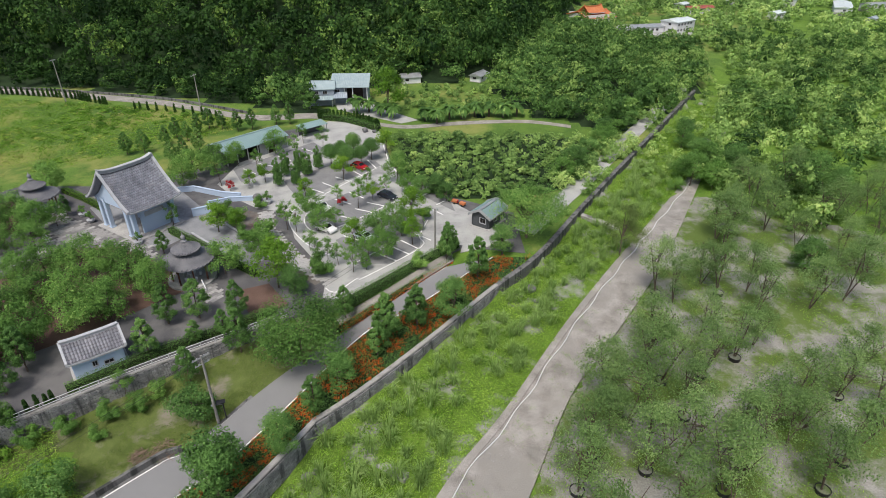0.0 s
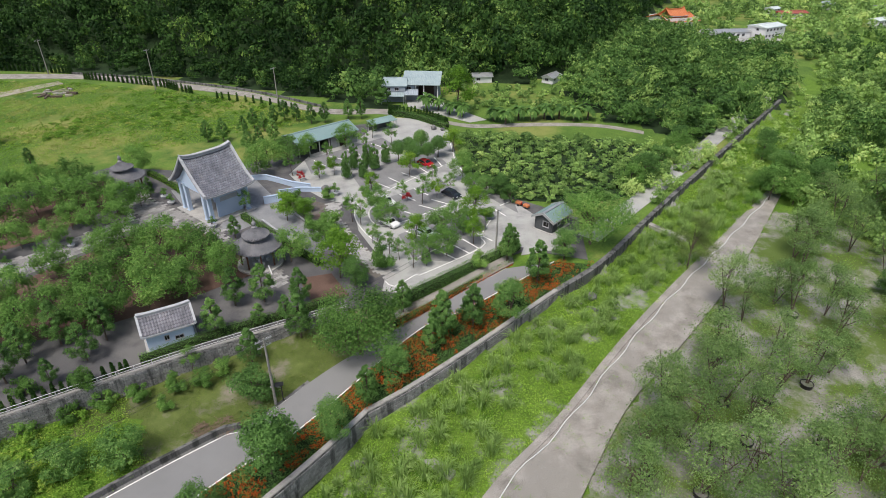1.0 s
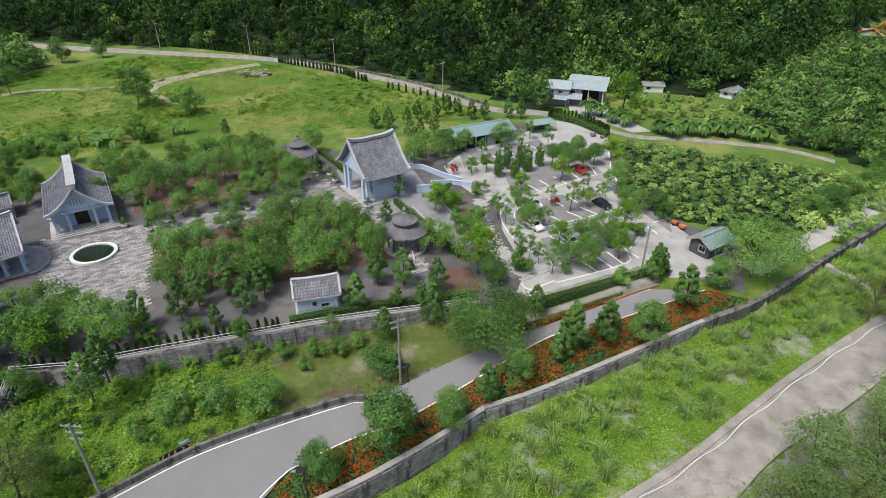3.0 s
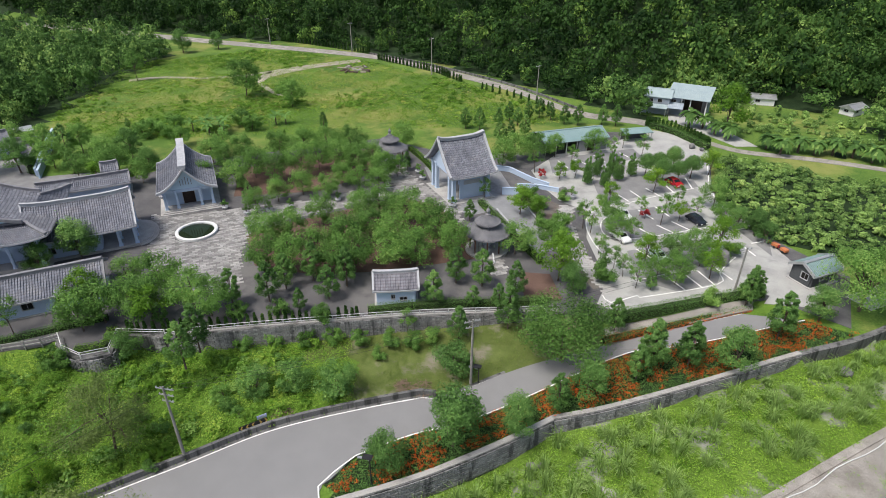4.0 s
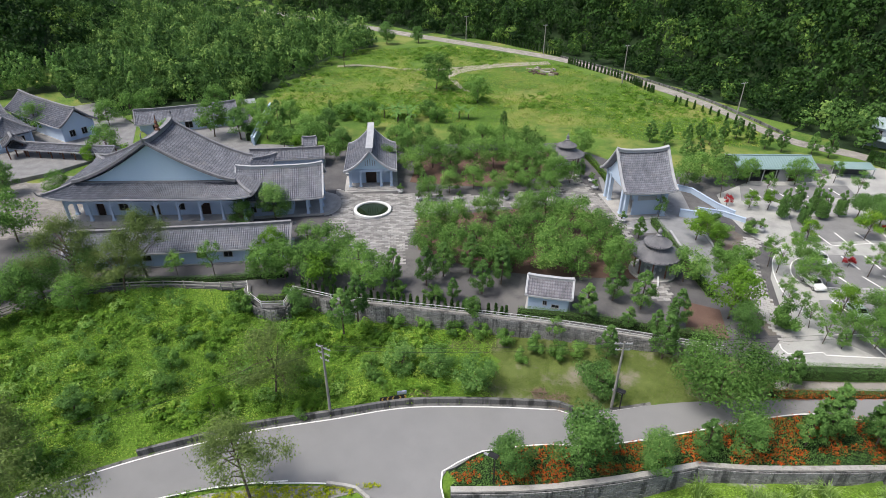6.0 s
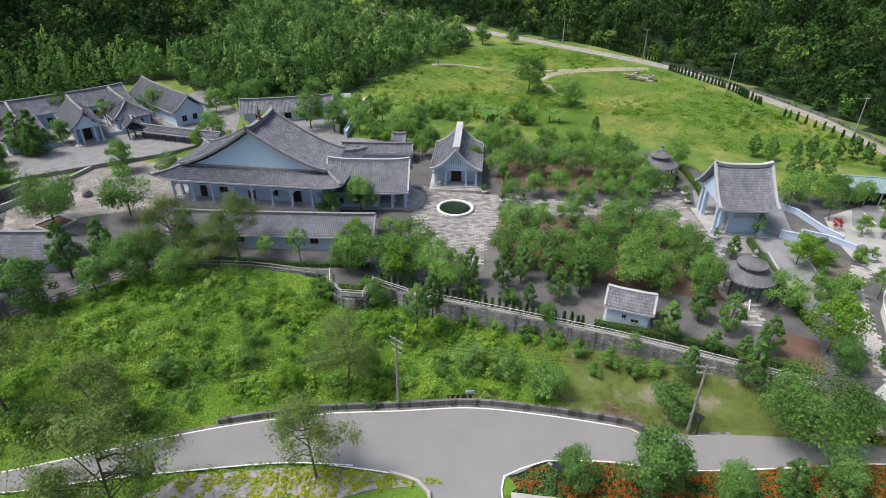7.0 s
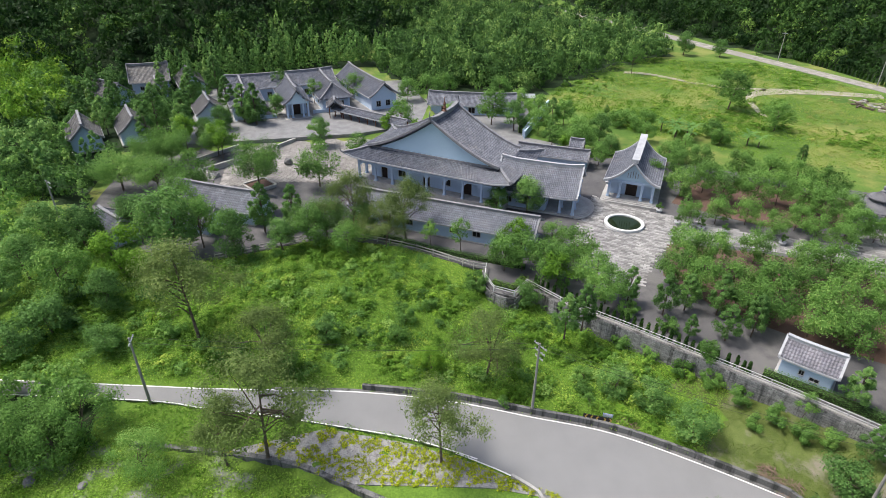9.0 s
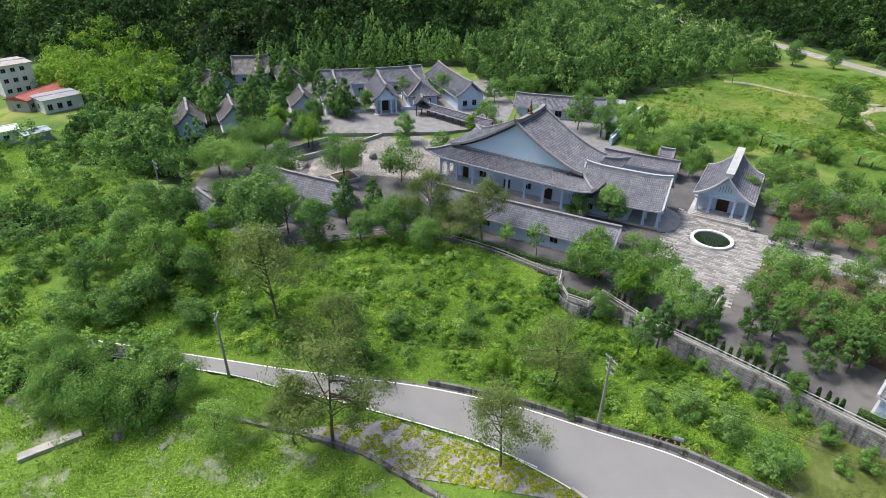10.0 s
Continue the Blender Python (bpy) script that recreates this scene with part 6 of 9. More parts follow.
def walkway():
    h = thing("covered_walkway", *(-157.4, 14.7), 3.6, 43, "covered tile-roofed walkway on dark posts", "walkway")
    gable_roof(h, 26.0, 1.9, 2.6, 3.6, 1.1, 0.2, ridge_h=0.25, verge=0.2)
    for i in range(9):
        for sy in (-1, 1):
            s = Shape()
            s.box(-12 + 3 * i, sy * 1.3, -0.6, 0.22, 0.22, 3.4)
            part("post", s, WOOD, h)
    k = thing("walkway_kiosk", *(-165.7, 5.6), 4.0, 0, "small square kiosk with a steep dark tile roof", "kiosk")
    gable_roof(k, 4.6, 2.3, 3.2, 4.9, 1.3, 0.3, TILE_DARK, ridge_h=0.3)
    for sx in (-1, 1):
        for sy in (-1, 1):
            s = Shape()
            s.box(sx * 1.6, sy * 1.6, -0.3, 0.25, 0.25, 3.8)
            part("post", s, WOOD, k)


walkway()


# ---- planter, steps and ground of the court ----
def planter(x, y, turn):
    h = thing("planter", x, y, 3.06, turn, "square stone planter kerb round the courtyard tree", "planter")
    for k in range(4):
        a = k * math.pi / 2
        s = Shape()
        s.box(2.6 * math.cos(a), 2.6 * math.sin(a), -0.05, 0.45, 5.2 if k % 2 == 0 else 4.75, 0.65, math.degrees(a) if k % 2 == 0 else math.degrees(a), 0.05)
        part("kerb", s, FLAG, h)
    s = Shape()
    s.box(0, 0, 0, 4.7, 4.7, 0.35)
    part("soil", s, SOIL, h)


planter(-121.8, -13.4, 32)


def court_steps(x, y, turn):
    h = thing("stone_steps", x, y, 3.0, turn, "broad grey stone steps down to the court", "steps")
    for k in range(6):
        s = Shape()
        s.box(0, 0.42 * k, -0.02, 5.0, 0.44, 0.17 * (k + 1))
        part("step", s, FLAG, h)


court_steps(-128.7, -25.7, 60)
slab("rear_paving", [(-147.9, -15.1), (-164.9, -0.9), (-172.7, 14.0), (-183.3, 29.5), (-178.0, 58.0), (-168.9, 71.3), (-141.4, 53.6), (-128.4, 67.3), (-116.6, 60.9), (-121.4, 46.9), (-132.4, 28.8), (-140.5, 10.4), (-144.4, -0.3)], 3.02, FLAG_DARK, "dull grey paving behind the great hall", "pavement", 0.6)
simple_house("rear_annex", *(-122.1, 54.3), 3.0, 58, 17.0, 5.5, 2.6, 1.3, "low tile-roofed annex beside the great hall", 1.1, 0.15, 0.6)
simple_house("annex_lantern", *(-120.9, 59.6), 3.0, 58, 3.2, 3.6, 4.6, 1.2, "small raised tile-roofed turret by the annex", 1.1, 0.15, 0.5)
parapet([(-167.1, 70.9), (-155.5, 62.7), (-141.8, 53.8)], 1.9, 0.35, "grey panel wall along the meadow")


# ---- woods and scrub by zone ----
WOOD_ZONES = []
OPEN_ZONES = ("far_valley_trees", "valley_dark_trees", "river_scrub", "bank_shrubs", "farm_orchard", "left_scrub", "valley_scrub", "slope_trees", "lane_bushes")
CLEARINGS = [(-30.0, 184.0, 13.0), (15.0, 205.0, 10.0), (-14.0, 180.0, 12.0), (-2.0, 182.0, 13.0), (10.0, 180.0, 12.0), (-8.0, 196.0, 11.0), (5.0, 194.0, 10.0), (19.0, 171.0, 8.0)]


def wood_zone(name, poly, step, mat, label, size, leaves, leaf, seed, cone=0.1, squash=1.0, thin=0.0, clear=None):
    rng = np.random.RandomState(seed)
    a = np.array(poly)
    if name not in OPEN_ZONES:
        WOOD_ZONES.append(poly)

    def keep(x, y):
        k = inside(poly, x, y) & (near_line(FAR_ROAD_LINE, x, y) > 4.5)
        if thin:
            k &= (np.sin(x * 0.09 + seed) * np.cos(y * 0.075) + 0.6 * np.sin(x * 0.21 + y * 0.17) + rng.uniform(-0.5, 0.5, x.size)) > thin
        for cx, cy, cr in clear or ():
            k &= np.hypot(x - cx, y - cy) > cr
        return k
    pts = scatter(a[:, 0].min(), a[:, 0].max(), a[:, 1].min(), a[:, 1].max(), step, keep, rng)
    return wood_patch(name, pts, mat, label, size, leaves, leaf, seed, cone, squash)


HOUSE_CLEAR = [(-30.0, 184.0, 13.5)]
wood_zone("orchard_scrub", [(-13.3, 140.3), (-14.3, 148.5), (6.8, 148.7), (26.6, 150.2), (40.8, 145.9), (42.9, 133.9), (27.9, 116.9), (17.2, 110.4), (6.6, 110.3), (-1.7, 110.8), (-8.7, 118.1)],
          2.4, LEAF_SUNLIT, "dense green orchard scrub", (2.0, 3.3), 100, 0.36, 21, 0.0, 0.8)
wood_zone("valley_wood", [(-60.6, 178.2), (-41.2, 169.7), (-24.6, 171.6), (-11.1, 172.3), (9.2, 167.5), (15.7, 165.9), (35.2, 164.0), (44.9, 150.4), (62.2, 164.4), (89.7, 204.1), (106.0, 250.0), (64.8, 320.3),
                          (33.2, 300.3), (-31.5, 227.6)], 4.6, LEAF_WOOD, "dark mixed woodland on the valley floor", (5.0, 8.5), 130, 0.7, 22, 0.1, 1.0, 0.0, HOUSE_CLEAR + [(15.0, 208.0, 10.0), (-14.0, 180.0, 12.0), (-2.0, 182.0, 13.0), (10.0, 180.0, 12.0), (-8.0, 196.0, 11.0), (5.0, 194.0, 10.0), (19.0, 171.0, 8.0), (0.0, 213.0, 7.0)])
wood_zone("farm_orchard", [(-20.0, 174.0), (-18.0, 198.0), (6.0, 203.0), (20.0, 182.0), (12.0, 170.0)], 4.2, LEAF_SUNLIT, "rounded orchard bushes on the farm lawn", (1.8, 3.2), 130, 0.36, 128, 0.1, 0.9)
wood_zone("river_scrub", [(89.2, 200.3), (62.5, 157.7), (45.1, 129.1), (50.3, 121.5), (59.1, 131.7), (83.6, 177.7), (114.7, 238.6)], 4.6, LEAF_SUNLIT, "light green riverside thicket", (1.6, 3.6), 90, 0.34, 23, 0.0, 0.9, 0.0)
VALLEY_OPEN = [(80.0, 143.0, 6.0), (90.0, 135.0, 9.0), (102.0, 127.0, 9.0), (112.0, 121.0, 8.0), (137.0, 206.0, 9.0), (147.0, 195.0, 8.0)]
wood_zone("valley_scrub", [(55.8, 120.5), (61.9, 134.1), (109.7, 227.0), (117.4, 269.0), (216.3, 297.3), (180.7, 203.5), (117.2, 121.0), (106.8, 130.9), (71.8, 96.9), (58.6, 103.9)], 4.0, LEAF_SUNLIT,
          "mixed green scrub and orchards in the valley", (2.5, 6.0), 110, 0.55, 24, 0.05, 1.0, -0.75, VALLEY_OPEN)
wood_zone("valley_dark_trees", [(62.0, 122.0), (72.0, 150.0), (112.0, 225.0), (119.0, 268.0), (215.0, 296.0), (180.0, 205.0), (117.0, 122.0), (75.0, 100.0)], 9.0, LEAF_WOOD,
          "larger dark trees standing in the valley scrub", (6.0, 9.5), 190, 0.62, 124, 0.05, 1.0, -0.15, VALLEY_OPEN)
wood_zone("far_valley_trees", [(64.5, 327.3), (112.5, 263.8), (214.1, 294.8), (248.7, 276.2), (430, 430), (430, 620), (120, 660), (120, 480)], 6.0, LEAF_SUNLIT, "distant patchwork of trees across the valley", (3.5, 8.0), 42, 1.15, 25, 0.0, 0.9, -0.15,
          [(84.0, 330.0, 13.0), (98.0, 300.0, 14.0), (117.0, 303.0, 12.0), (151.0, 364.0, 11.0), (246.0, 378.0, 18.0), (190.0, 348.0, 8.0)])
wood_zone("field_edge_wood", [(-360.6, 51.6), (-378.8, 94.4), (-329.7, 139.2), (-254.6, 161.6), (-224.2, 148.8), (-209.8, 116.5), (-186.7, 81.8), (-178.2, 67.5), (-185.8, 54.4), (-206.7, 41.7), (-215.3, 24.0), (-207.3, 35.8), (-246.0, 35.0), (-345.0, 46.5)],
          4.9, LEAF_WOOD, "mixed scrub woodland along the field's edge", (3.6, 9.5), 110, 0.62, 26, 0.15, 1.15, -0.9)
wood_zone("olive_scrub", [(-344.0, 48.4), (-359.2, 88.7), (-312.7, 131.5), (-246.1, 149.9), (-212.8, 113.3), (-192.5, 80.6), (-189.4, 55.7), (-218.6, 24.7)], 9.5, LEAF_DARK, "paler grey-green trees in the scrub", (4.5, 9.0), 120, 0.6, 45, 0.1, 1.1, 0.1)
wood_zone("gap_wood", [(-345.0, 48.0), (-600.0, 70.0), (-620.0, 150.0), (-371.8, 154.9), (-329.7, 139.2), (-378.8, 94.4)], 8.0, LEAF_WOOD, "mixed woodland in the far side valley", (5.5, 10.0), 80, 0.95, 127, 0.1, 1.0, -0.6, [(-470.0, 100.0, 26.0)])
wood_zone("roadside_wood", [(-371.8, 154.9), (-258.8, 184.9), (-171.0, 201.8), (-135.5, 198.4), (-91.8, 187.4), (-57.2, 176.5), (-40, 200), (-165, 214), (-235, 198), (-345, 174)], 4.6, LEAF_FOREST, "dark trees along the hill road", (4.0, 7.0), 110, 0.65, 27, 0.1)
wood_zone("cypress_belt", [(-200, -48), (-206, -20), (-222, 0), (-226, 30), (-205, 44), (-190, 40), (-236, 44), (-245, 0), (-222, -50)], 3.4, LEAF_DARK, "dense dark conical trees behind the rear hall", (6.0, 8.5), 150, 0.5, 28, 1.0, 1.15)
wood_zone("gallery_wood", [(-190.7, 30.8), (-193.0, 62.9), (-202.8, 88.2), (-242.4, 54.2), (-237.6, 32.4)], 3.4, LEAF_WOOD, "mixed trees behind the gallery", (4.0, 6.5), 130, 0.5, 29, 0.2)
wood_zone("homes_wood", [(-148, -60), (-160, -34), (-176, -38), (-205, -30), (-216, -58), (-205, -90), (-165, -80)], 4.6, LEAF_WOOD, "dark trees round the tile-roofed houses", (4.5, 7.0), 180, 0.5, 30, 0.75, 1.0, 0.1,
          [(p[0][0] + 3.5 * k, p[0][1] + 1.2 * k, 7.0) for p in HOMES for k in (-0.4, 1)])
wood_zone("bamboo_grove", [(-200.5, -120.9), (-258.0, -130.4), (-222.1, -80.5), (-179.0, -67.0), (-165.6, -75.3), (-180.2, -94.0)], 3.4, LEAF_LIGHT, "arching light green bamboo grove", (6.0, 8.5), 150, 0.55, 31, 0.0, 1.1)
wood_zone("left_orchard", [(-166.3, -89.4), (-165.2, -65.8), (-138.1, -53.6), (-119.3, -48.4), (-129.8, -66.9), (-137.7, -83.2)], 3.8, LEAF, "rounded green fruit trees beyond the compound", (3.6, 5.5), 160, 0.45, 32, 0.1)
wood_zone("dark_rows", [(-105.7, -78.6), (-112.2, -60.0), (-104.5, -56.3), (-95.5, -72.8)], 2.4, LEAF_DARK, "dense dark rows of clipped trees", (2.6, 3.6), 150, 0.32, 33, 0.0, 0.9)
wood_zone("left_scrub", [(-95.2, -73.0), (-100.5, -55.5), (-97.5, -41.0), (-80.7, -38.5), (-73.2, -40.5), (-73.0, -60.9)], 3.6, LEAF, "tangled dark green scrub on the slope", (2.4, 4.2), 140, 0.38, 34, 0.0, 0.85, -0.3)
wood_zone("riverbank_thicket", [(-69.3, -63.4), (-69.4, -44.7), (-67.6, -35.2), (-62.6, -30.9), (-56.2, -30.7), (-55.1, -35.9), (-60.5, -49.9), (-58.9, -57.5)], 2.8, LEAF, "dense thicket on the river bank", (3.2, 4.8), 200, 0.36, 35, 0.0, 0.95)

wood_zone("compound_fringe", [(-161.2, -87.2), (-129.5, -60.4), (-114.8, -45.8), (-124, -48), (-150, -48), (-160, -36), (-205, -30), (-214, -58), (-228, -120), (-270, -190), (-304.9, -210.9), (-243.8, -172.7), (-242.1, -123.3), (-180.2, -94.0)], 4.8, LEAF_DARK,
          "dark green trees crowding round the compound's edge", (4.5, 7.5), 190, 0.5, 36, 0.45, 1.0, 0.0, [(p[0][0] + 3.5 * k, p[0][1] + 1.2 * k, 7.5) for p in HOMES for k in (-0.4, 1)] + [(-177.0, -101.0, 7.5), (-188.0, -106.0, 6.0), (-176.0, -109.0, 6.0), (-194.0, -122.0, 8.5), (-166.0, -100.0, 7.0), (-157.0, -97.0, 6.0), (-149.0, -98.0, 7.0)])

wood_zone("rear_fringe", [(-215.9, 25.0), (-194.1, 31.4), (-189.4, 53.7), (-182.4, 73.4), (-202.8, 88.2), (-214.8, 107.7), (-246.2, 106.2), (-265.3, 59.5), (-254.0, 32.5)], 4.2, LEAF_WOOD, "mixed green trees behind the gallery", (4.5, 7.5), 170, 0.5, 37, 0.25, 1.1)
wood_zone("slope_trees", [(-148.5, -102.3), (-156.5, -86.5), (-121.7, -51.8), (-97.9, -40.9), (-89.4, -38.5), (-90.1, -51.2), (-91.2, -70.8)], 5.6, LEAF, "scattered green trees and shrubs on the left slope", (3.5, 6.5), 150, 0.42, 38, 0.15, 1.0, -0.2)
wood_zone("lane_bushes", [(-89.3, -69.7), (-89.4, -38.5), (-80.5, -24.1), (-69.5, -23.7), (-69.3, -43.0), (-73.0, -60.9)], 4.4, LEAF_DARK, "dark bushes above the narrow lane", (3.0, 5.0), 170, 0.34, 39, 0.0, 0.9, -0.1)
wood_zone("bank_shrubs", [(22.0, 100.0), (37.5, 120.7), (56.2, 150.5), (87.0, 200.3), (80.7, 205.0), (47.0, 153.5), (27.0, 123.0), (20.0, 108.0)], 2.7, LEAF_SUNLIT, "leafy shrubs along the river wall", (2.2, 4.8), 130, 0.36, 44, 0.0, 1.0, -0.2)
build_ground()
ribbon("field_track", [(-157.9, 186.2), (-166.8, 169.0), (-172.0, 152.9), (-164.5, 139.1), (-145.9, 129.9)], [(-153.7, 183.0), (-161.9, 165.5), (-165.1, 149.2), (-161.5, 139.3), (-143.5, 130.9)], 0.06, DIRT, "pale dirt track across the meadow", "track", 30, 0.2, lambda x, y: 3.0)
ribbon("field_path", [(-172.0, 152.9), (-181.5, 136.5), (-199.4, 124.8), (-204.6, 116.4)], [(-169.3, 150.4), (-179.5, 134.8), (-197.2, 123.2), (-201.5, 114.5)], 0.06, DIRT, "faint dirt path across the meadow", "track", 24, 0.2, lambda x, y: 3.0)


# ---- weeds, grass and reeds ----
def weeds(name, poly, step, h, leaf, per, mat, label, seed, keep=None, ratio=0.6, spread=0.55, avoid=None, tall=None, base=0.55):
    """Low plants over a plan polygon: small clumps of leaves standing on the land."""
    rng = np.random.RandomState(seed)
    a = np.array(poly)

    def ok(x, y):
        k = inside(poly, x, y)
        for line, d in avoid or ():
            k &= near_line(line, x, y) > d
        return k & keep(x, y) if keep else k
    p = scatter(a[:, 0].min(), a[:, 0].max(), a[:, 1].min(), a[:, 1].max(), step, ok, rng)
    z = ground_z(p[:, 0], p[:, 1])
    lump = base + 0.45 * np.sin(p[:, 0] * 0.37 + seed) * np.cos(p[:, 1] * 0.31) + rng.uniform(-0.15, 0.6, len(p)) ** 2
    hh = h * np.clip(lump, 0.25, 1.6) * (tall(p[:, 0], p[:, 1]) if tall else 1.0)
    per, leaf = int(per * 1.9), leaf * 0.72
    c = np.repeat(np.column_stack([p, z]), per, 0)
    H = np.repeat(hh, per)
    off = rng.normal(0, spread * step, (len(c), 2))
    up = rng.uniform(0.05, 1, len(c)) ** 0.7
    pts = np.column_stack([c[:, 0] + off[:, 0], c[:, 1] + off[:, 1], c[:, 2] + H * up])
    nrm = np.column_stack([off, np.full(len(c), 0.8)])
    return tagged(new(name, quads_mesh(name, leaf_quads(pts, nrm, leaf, rng, 0.55, ratio), mat)), label, "plants", "", "stuff")


def reeds(name, pts, mat, label, seed, blades=84, h=2.1):
    """Arching silver-grass tufts: narrow blades out of each point."""
    rng = np.random.RandomState(seed)
    z = ground_z(pts[:, 0], pts[:, 1])
    out = []
    for (x, y), zz in zip(pts, z):
        s = rng.uniform(0.6, 1.25)
        a = rng.uniform(0, 6.28, blades)
        lean = rng.uniform(0.05, 0.75, blades)
        hh = h * s * rng.uniform(0.6, 1.1, blades)
        r0 = rng.uniform(0, 0.7 * s, blades)
        d = np.column_stack([np.cos(a), np.sin(a)])
        base = np.column_stack([x + d[:, 0] * r0, y + d[:, 1] * r0, np.full(blades, zz)])
        mid = base + np.column_stack([d * (lean * hh * 0.45)[:, None], hh * 0.75])
        tip = base + np.column_stack([d * (lean * hh * 1.15)[:, None], hh * (1.05 - 0.55 * lean)])
        side = np.column_stack([-d[:, 1], d[:, 0], np.zeros(blades)]) * 0.035
        out += [np.stack([base - side, base + side, mid + side, mid - side], 1), np.stack([mid - side, mid + side, tip + side * 0.2, tip - side * 0.2], 1)]
    return tagged(new(name, quads_mesh(name, np.concatenate(out), mat)), label, "reeds", "", "stuff")


MEADOW = ROAD_UP[1:] + [(-16.0, 71.0)] + WALL_LINE + FENCE_LINE[1:] + [(-98, -46), (-72, -46)]
MEADOW_AVOID = [(spline(ROAD_UP, 2.0), 1.0)]
weeds("meadow_weeds", MEADOW, 0.6, 0.62, 0.27, 11, LEAF_WEED, "lush knee-high green weeds on the slope", 41, lambda x, y: ~((x > -52) & (y > 38) & (x + y > 2)), avoid=MEADOW_AVOID)
weeds("mown_grass", MEADOW, 0.42, 0.12, 0.17, 6, LEAF_LAWN, "short dry grass below the wall", 42, lambda x, y: (x > -54) & (y > 36) & (x + y > 0) & (np.sin(x * 0.5) * np.cos(y * 0.6) < 0.62), avoid=MEADOW_AVOID)
weeds("meadow_shrubs", MEADOW, 3.1, 1.5, 0.42, 46, LEAF, "taller dark green weeds and creepers", 43, lambda x, y: (np.sin(x * 0.23) * np.cos(y * 0.19) > -0.15) & (x < -52), spread=0.26, avoid=[(spline(ROAD_UP, 2.0), 2.5)])


def clump_zone(name, poly, step, mat, label, size, leaves, leaf, seed, keep, squash=0.62, avoid=()):
    rng = np.random.RandomState(seed)
    a = np.array(poly)

    def ok(x, y):
        k = inside(poly, x, y) & keep(x, y)
        for line, d in avoid:
            k &= near_line(line, x, y) > d
        return k
    return wood_patch(name, scatter(a[:, 0].min(), a[:, 0].max(), a[:, 1].min(), a[:, 1].max(), step, ok, rng), mat, label, size, leaves, leaf, seed, 0.0, squash)


for _nm, _st, _mt, _lb, _sz, _sd, _ph in (("weed_mounds", 2.0, LEAF_WEED, "bright mounds of creeping weeds", (1.4, 2.8), 81, 0.0), ("creeper_mounds", 3.6, LEAF, "darker mounds of creepers on the slope", (1.6, 3.2), 82, 2.0),
                                          ("pale_mounds", 3.4, LEAF_LIGHT, "pale yellow-green mounds of weeds", (1.2, 2.4), 83, 4.0)):
    clump_zone(_nm, MEADOW, _st, _mt, _lb, _sz, 130, 0.24, _sd, lambda x, y, ph=_ph: (np.sin(x * 0.33 + ph) * np.cos(y * 0.29 + ph) > -0.1) & ~((x > -50) & (y > 40)), 0.62, [(spline(ROAD_UP, 2.0), 2.2), (WALL_LINE, 1.5), (FENCE_LINE, 1.5)])
RIVER_VIEW = BANK_LINE + [(105.0, 200.0)] + STRIP_LEFT[::-1] + [(-12, 16), (-40, -20), (-46, -60), (-70, -60)]
weeds("river_weeds", RIVER_VIEW, 0.62, 0.5, 0.32, 8, LEAF_RIVER, "bright green weeds over the stony river bed", 44, lambda x, y: (np.sin(x * 0.31 + 1.3) * np.cos(y * 0.23) + np.sin(x * 0.12 - y * 0.17) < 1.4 + 0.75 * np.sin(x * 2.3) * np.cos(y * 1.9)) & (y < 185), avoid=[(BANK_LINE, 0.9), (STRIP_LEFT, 0.6)])
weeds("river_edge_shrubs", RIVER_VIEW, 2.3, 1.0, 0.36, 36, LEAF_LIGHT, "light green shrubby growth in the river bed", 45, lambda x, y: (np.sin(x * 0.4 + 2) * np.cos(y * 0.33) > 0.1) & (y < 160), spread=0.26, avoid=[(BANK_LINE, 1.5), (STRIP_LEFT, 1.5)])
_r = np.random.RandomState(46)
reeds("silver_grass", scatter(-40, 60, 0, 135, 2.6, lambda x, y: inside(RIVER_VIEW, x, y) & (near_line(BANK_LINE, x, y) > 1.6) & (near_line(STRIP_LEFT, x, y) > 2.0) & (np.sin(x * 0.21) * np.cos(y * 0.16 + 1) > -0.35), _r), LEAF_REED, "arching tufts of pale silver grass", 46)
FIELD = [(-182.3, 78.0), (-227.4, 130.8), (-203.0, 178.3), (-157.9, 186.2), (-84.3, 173.1), (-55.2, 159.9), (-63.4, 147.0), (-88.7, 128.2), (-128.7, 93.4), (-158.9, 71.4)]
weeds("field_grass", FIELD, 1.1, 0.32, 0.34, 7, LEAF_GRASS, "rough yellow-green meadow grass", 47, lambda x, y: np.sin(x * 0.11) * np.cos(y * 0.13) > -0.75)
weeds("field_tufts", FIELD, 5.0, 1.0, 0.5, 34, LEAF_LIGHT, "dark tussocks scattered over the meadow", 48, lambda x, y: np.sin(x * 0.08 + 1) * np.cos(y * 0.06) > 0.05, spread=0.22)
NURSERY_RING = [(a[0] + 0.8, a[1]) for a in STRIP_RIGHT] + [(65.8, 120.6), (100.2, 120.9), (120, 70), (70, 22), (20, 20)]
weeds("nursery_weeds", NURSERY_RING, 0.85, 0.35, 0.26, 6, LEAF_WEED, "thin weeds between the nursery trees", 49, lambda x, y: np.sin(x * 0.27 + 0.5) * np.cos(y * 0.22) + 0.5 * np.sin(x * 0.6 + y * 0.4) > -0.3)
weeds("strip_weeds", STRIP_LEFT + [(a[0] + 0.8, a[1]) for a in STRIP_RIGHT[::-1]], 1.1, 0.32, 0.2, 9, LEAF_WEED, "small weeds growing through the gravel strip", 50, lambda x, y: np.sin(x * 0.5) * np.cos(y * 0.3) + 0.9 * (near_line(STRIP_RIGHT, x, y) < 1.3) + 0.5 * np.sin(x * 2.1 + y * 1.3) > 0.75, spread=0.3)
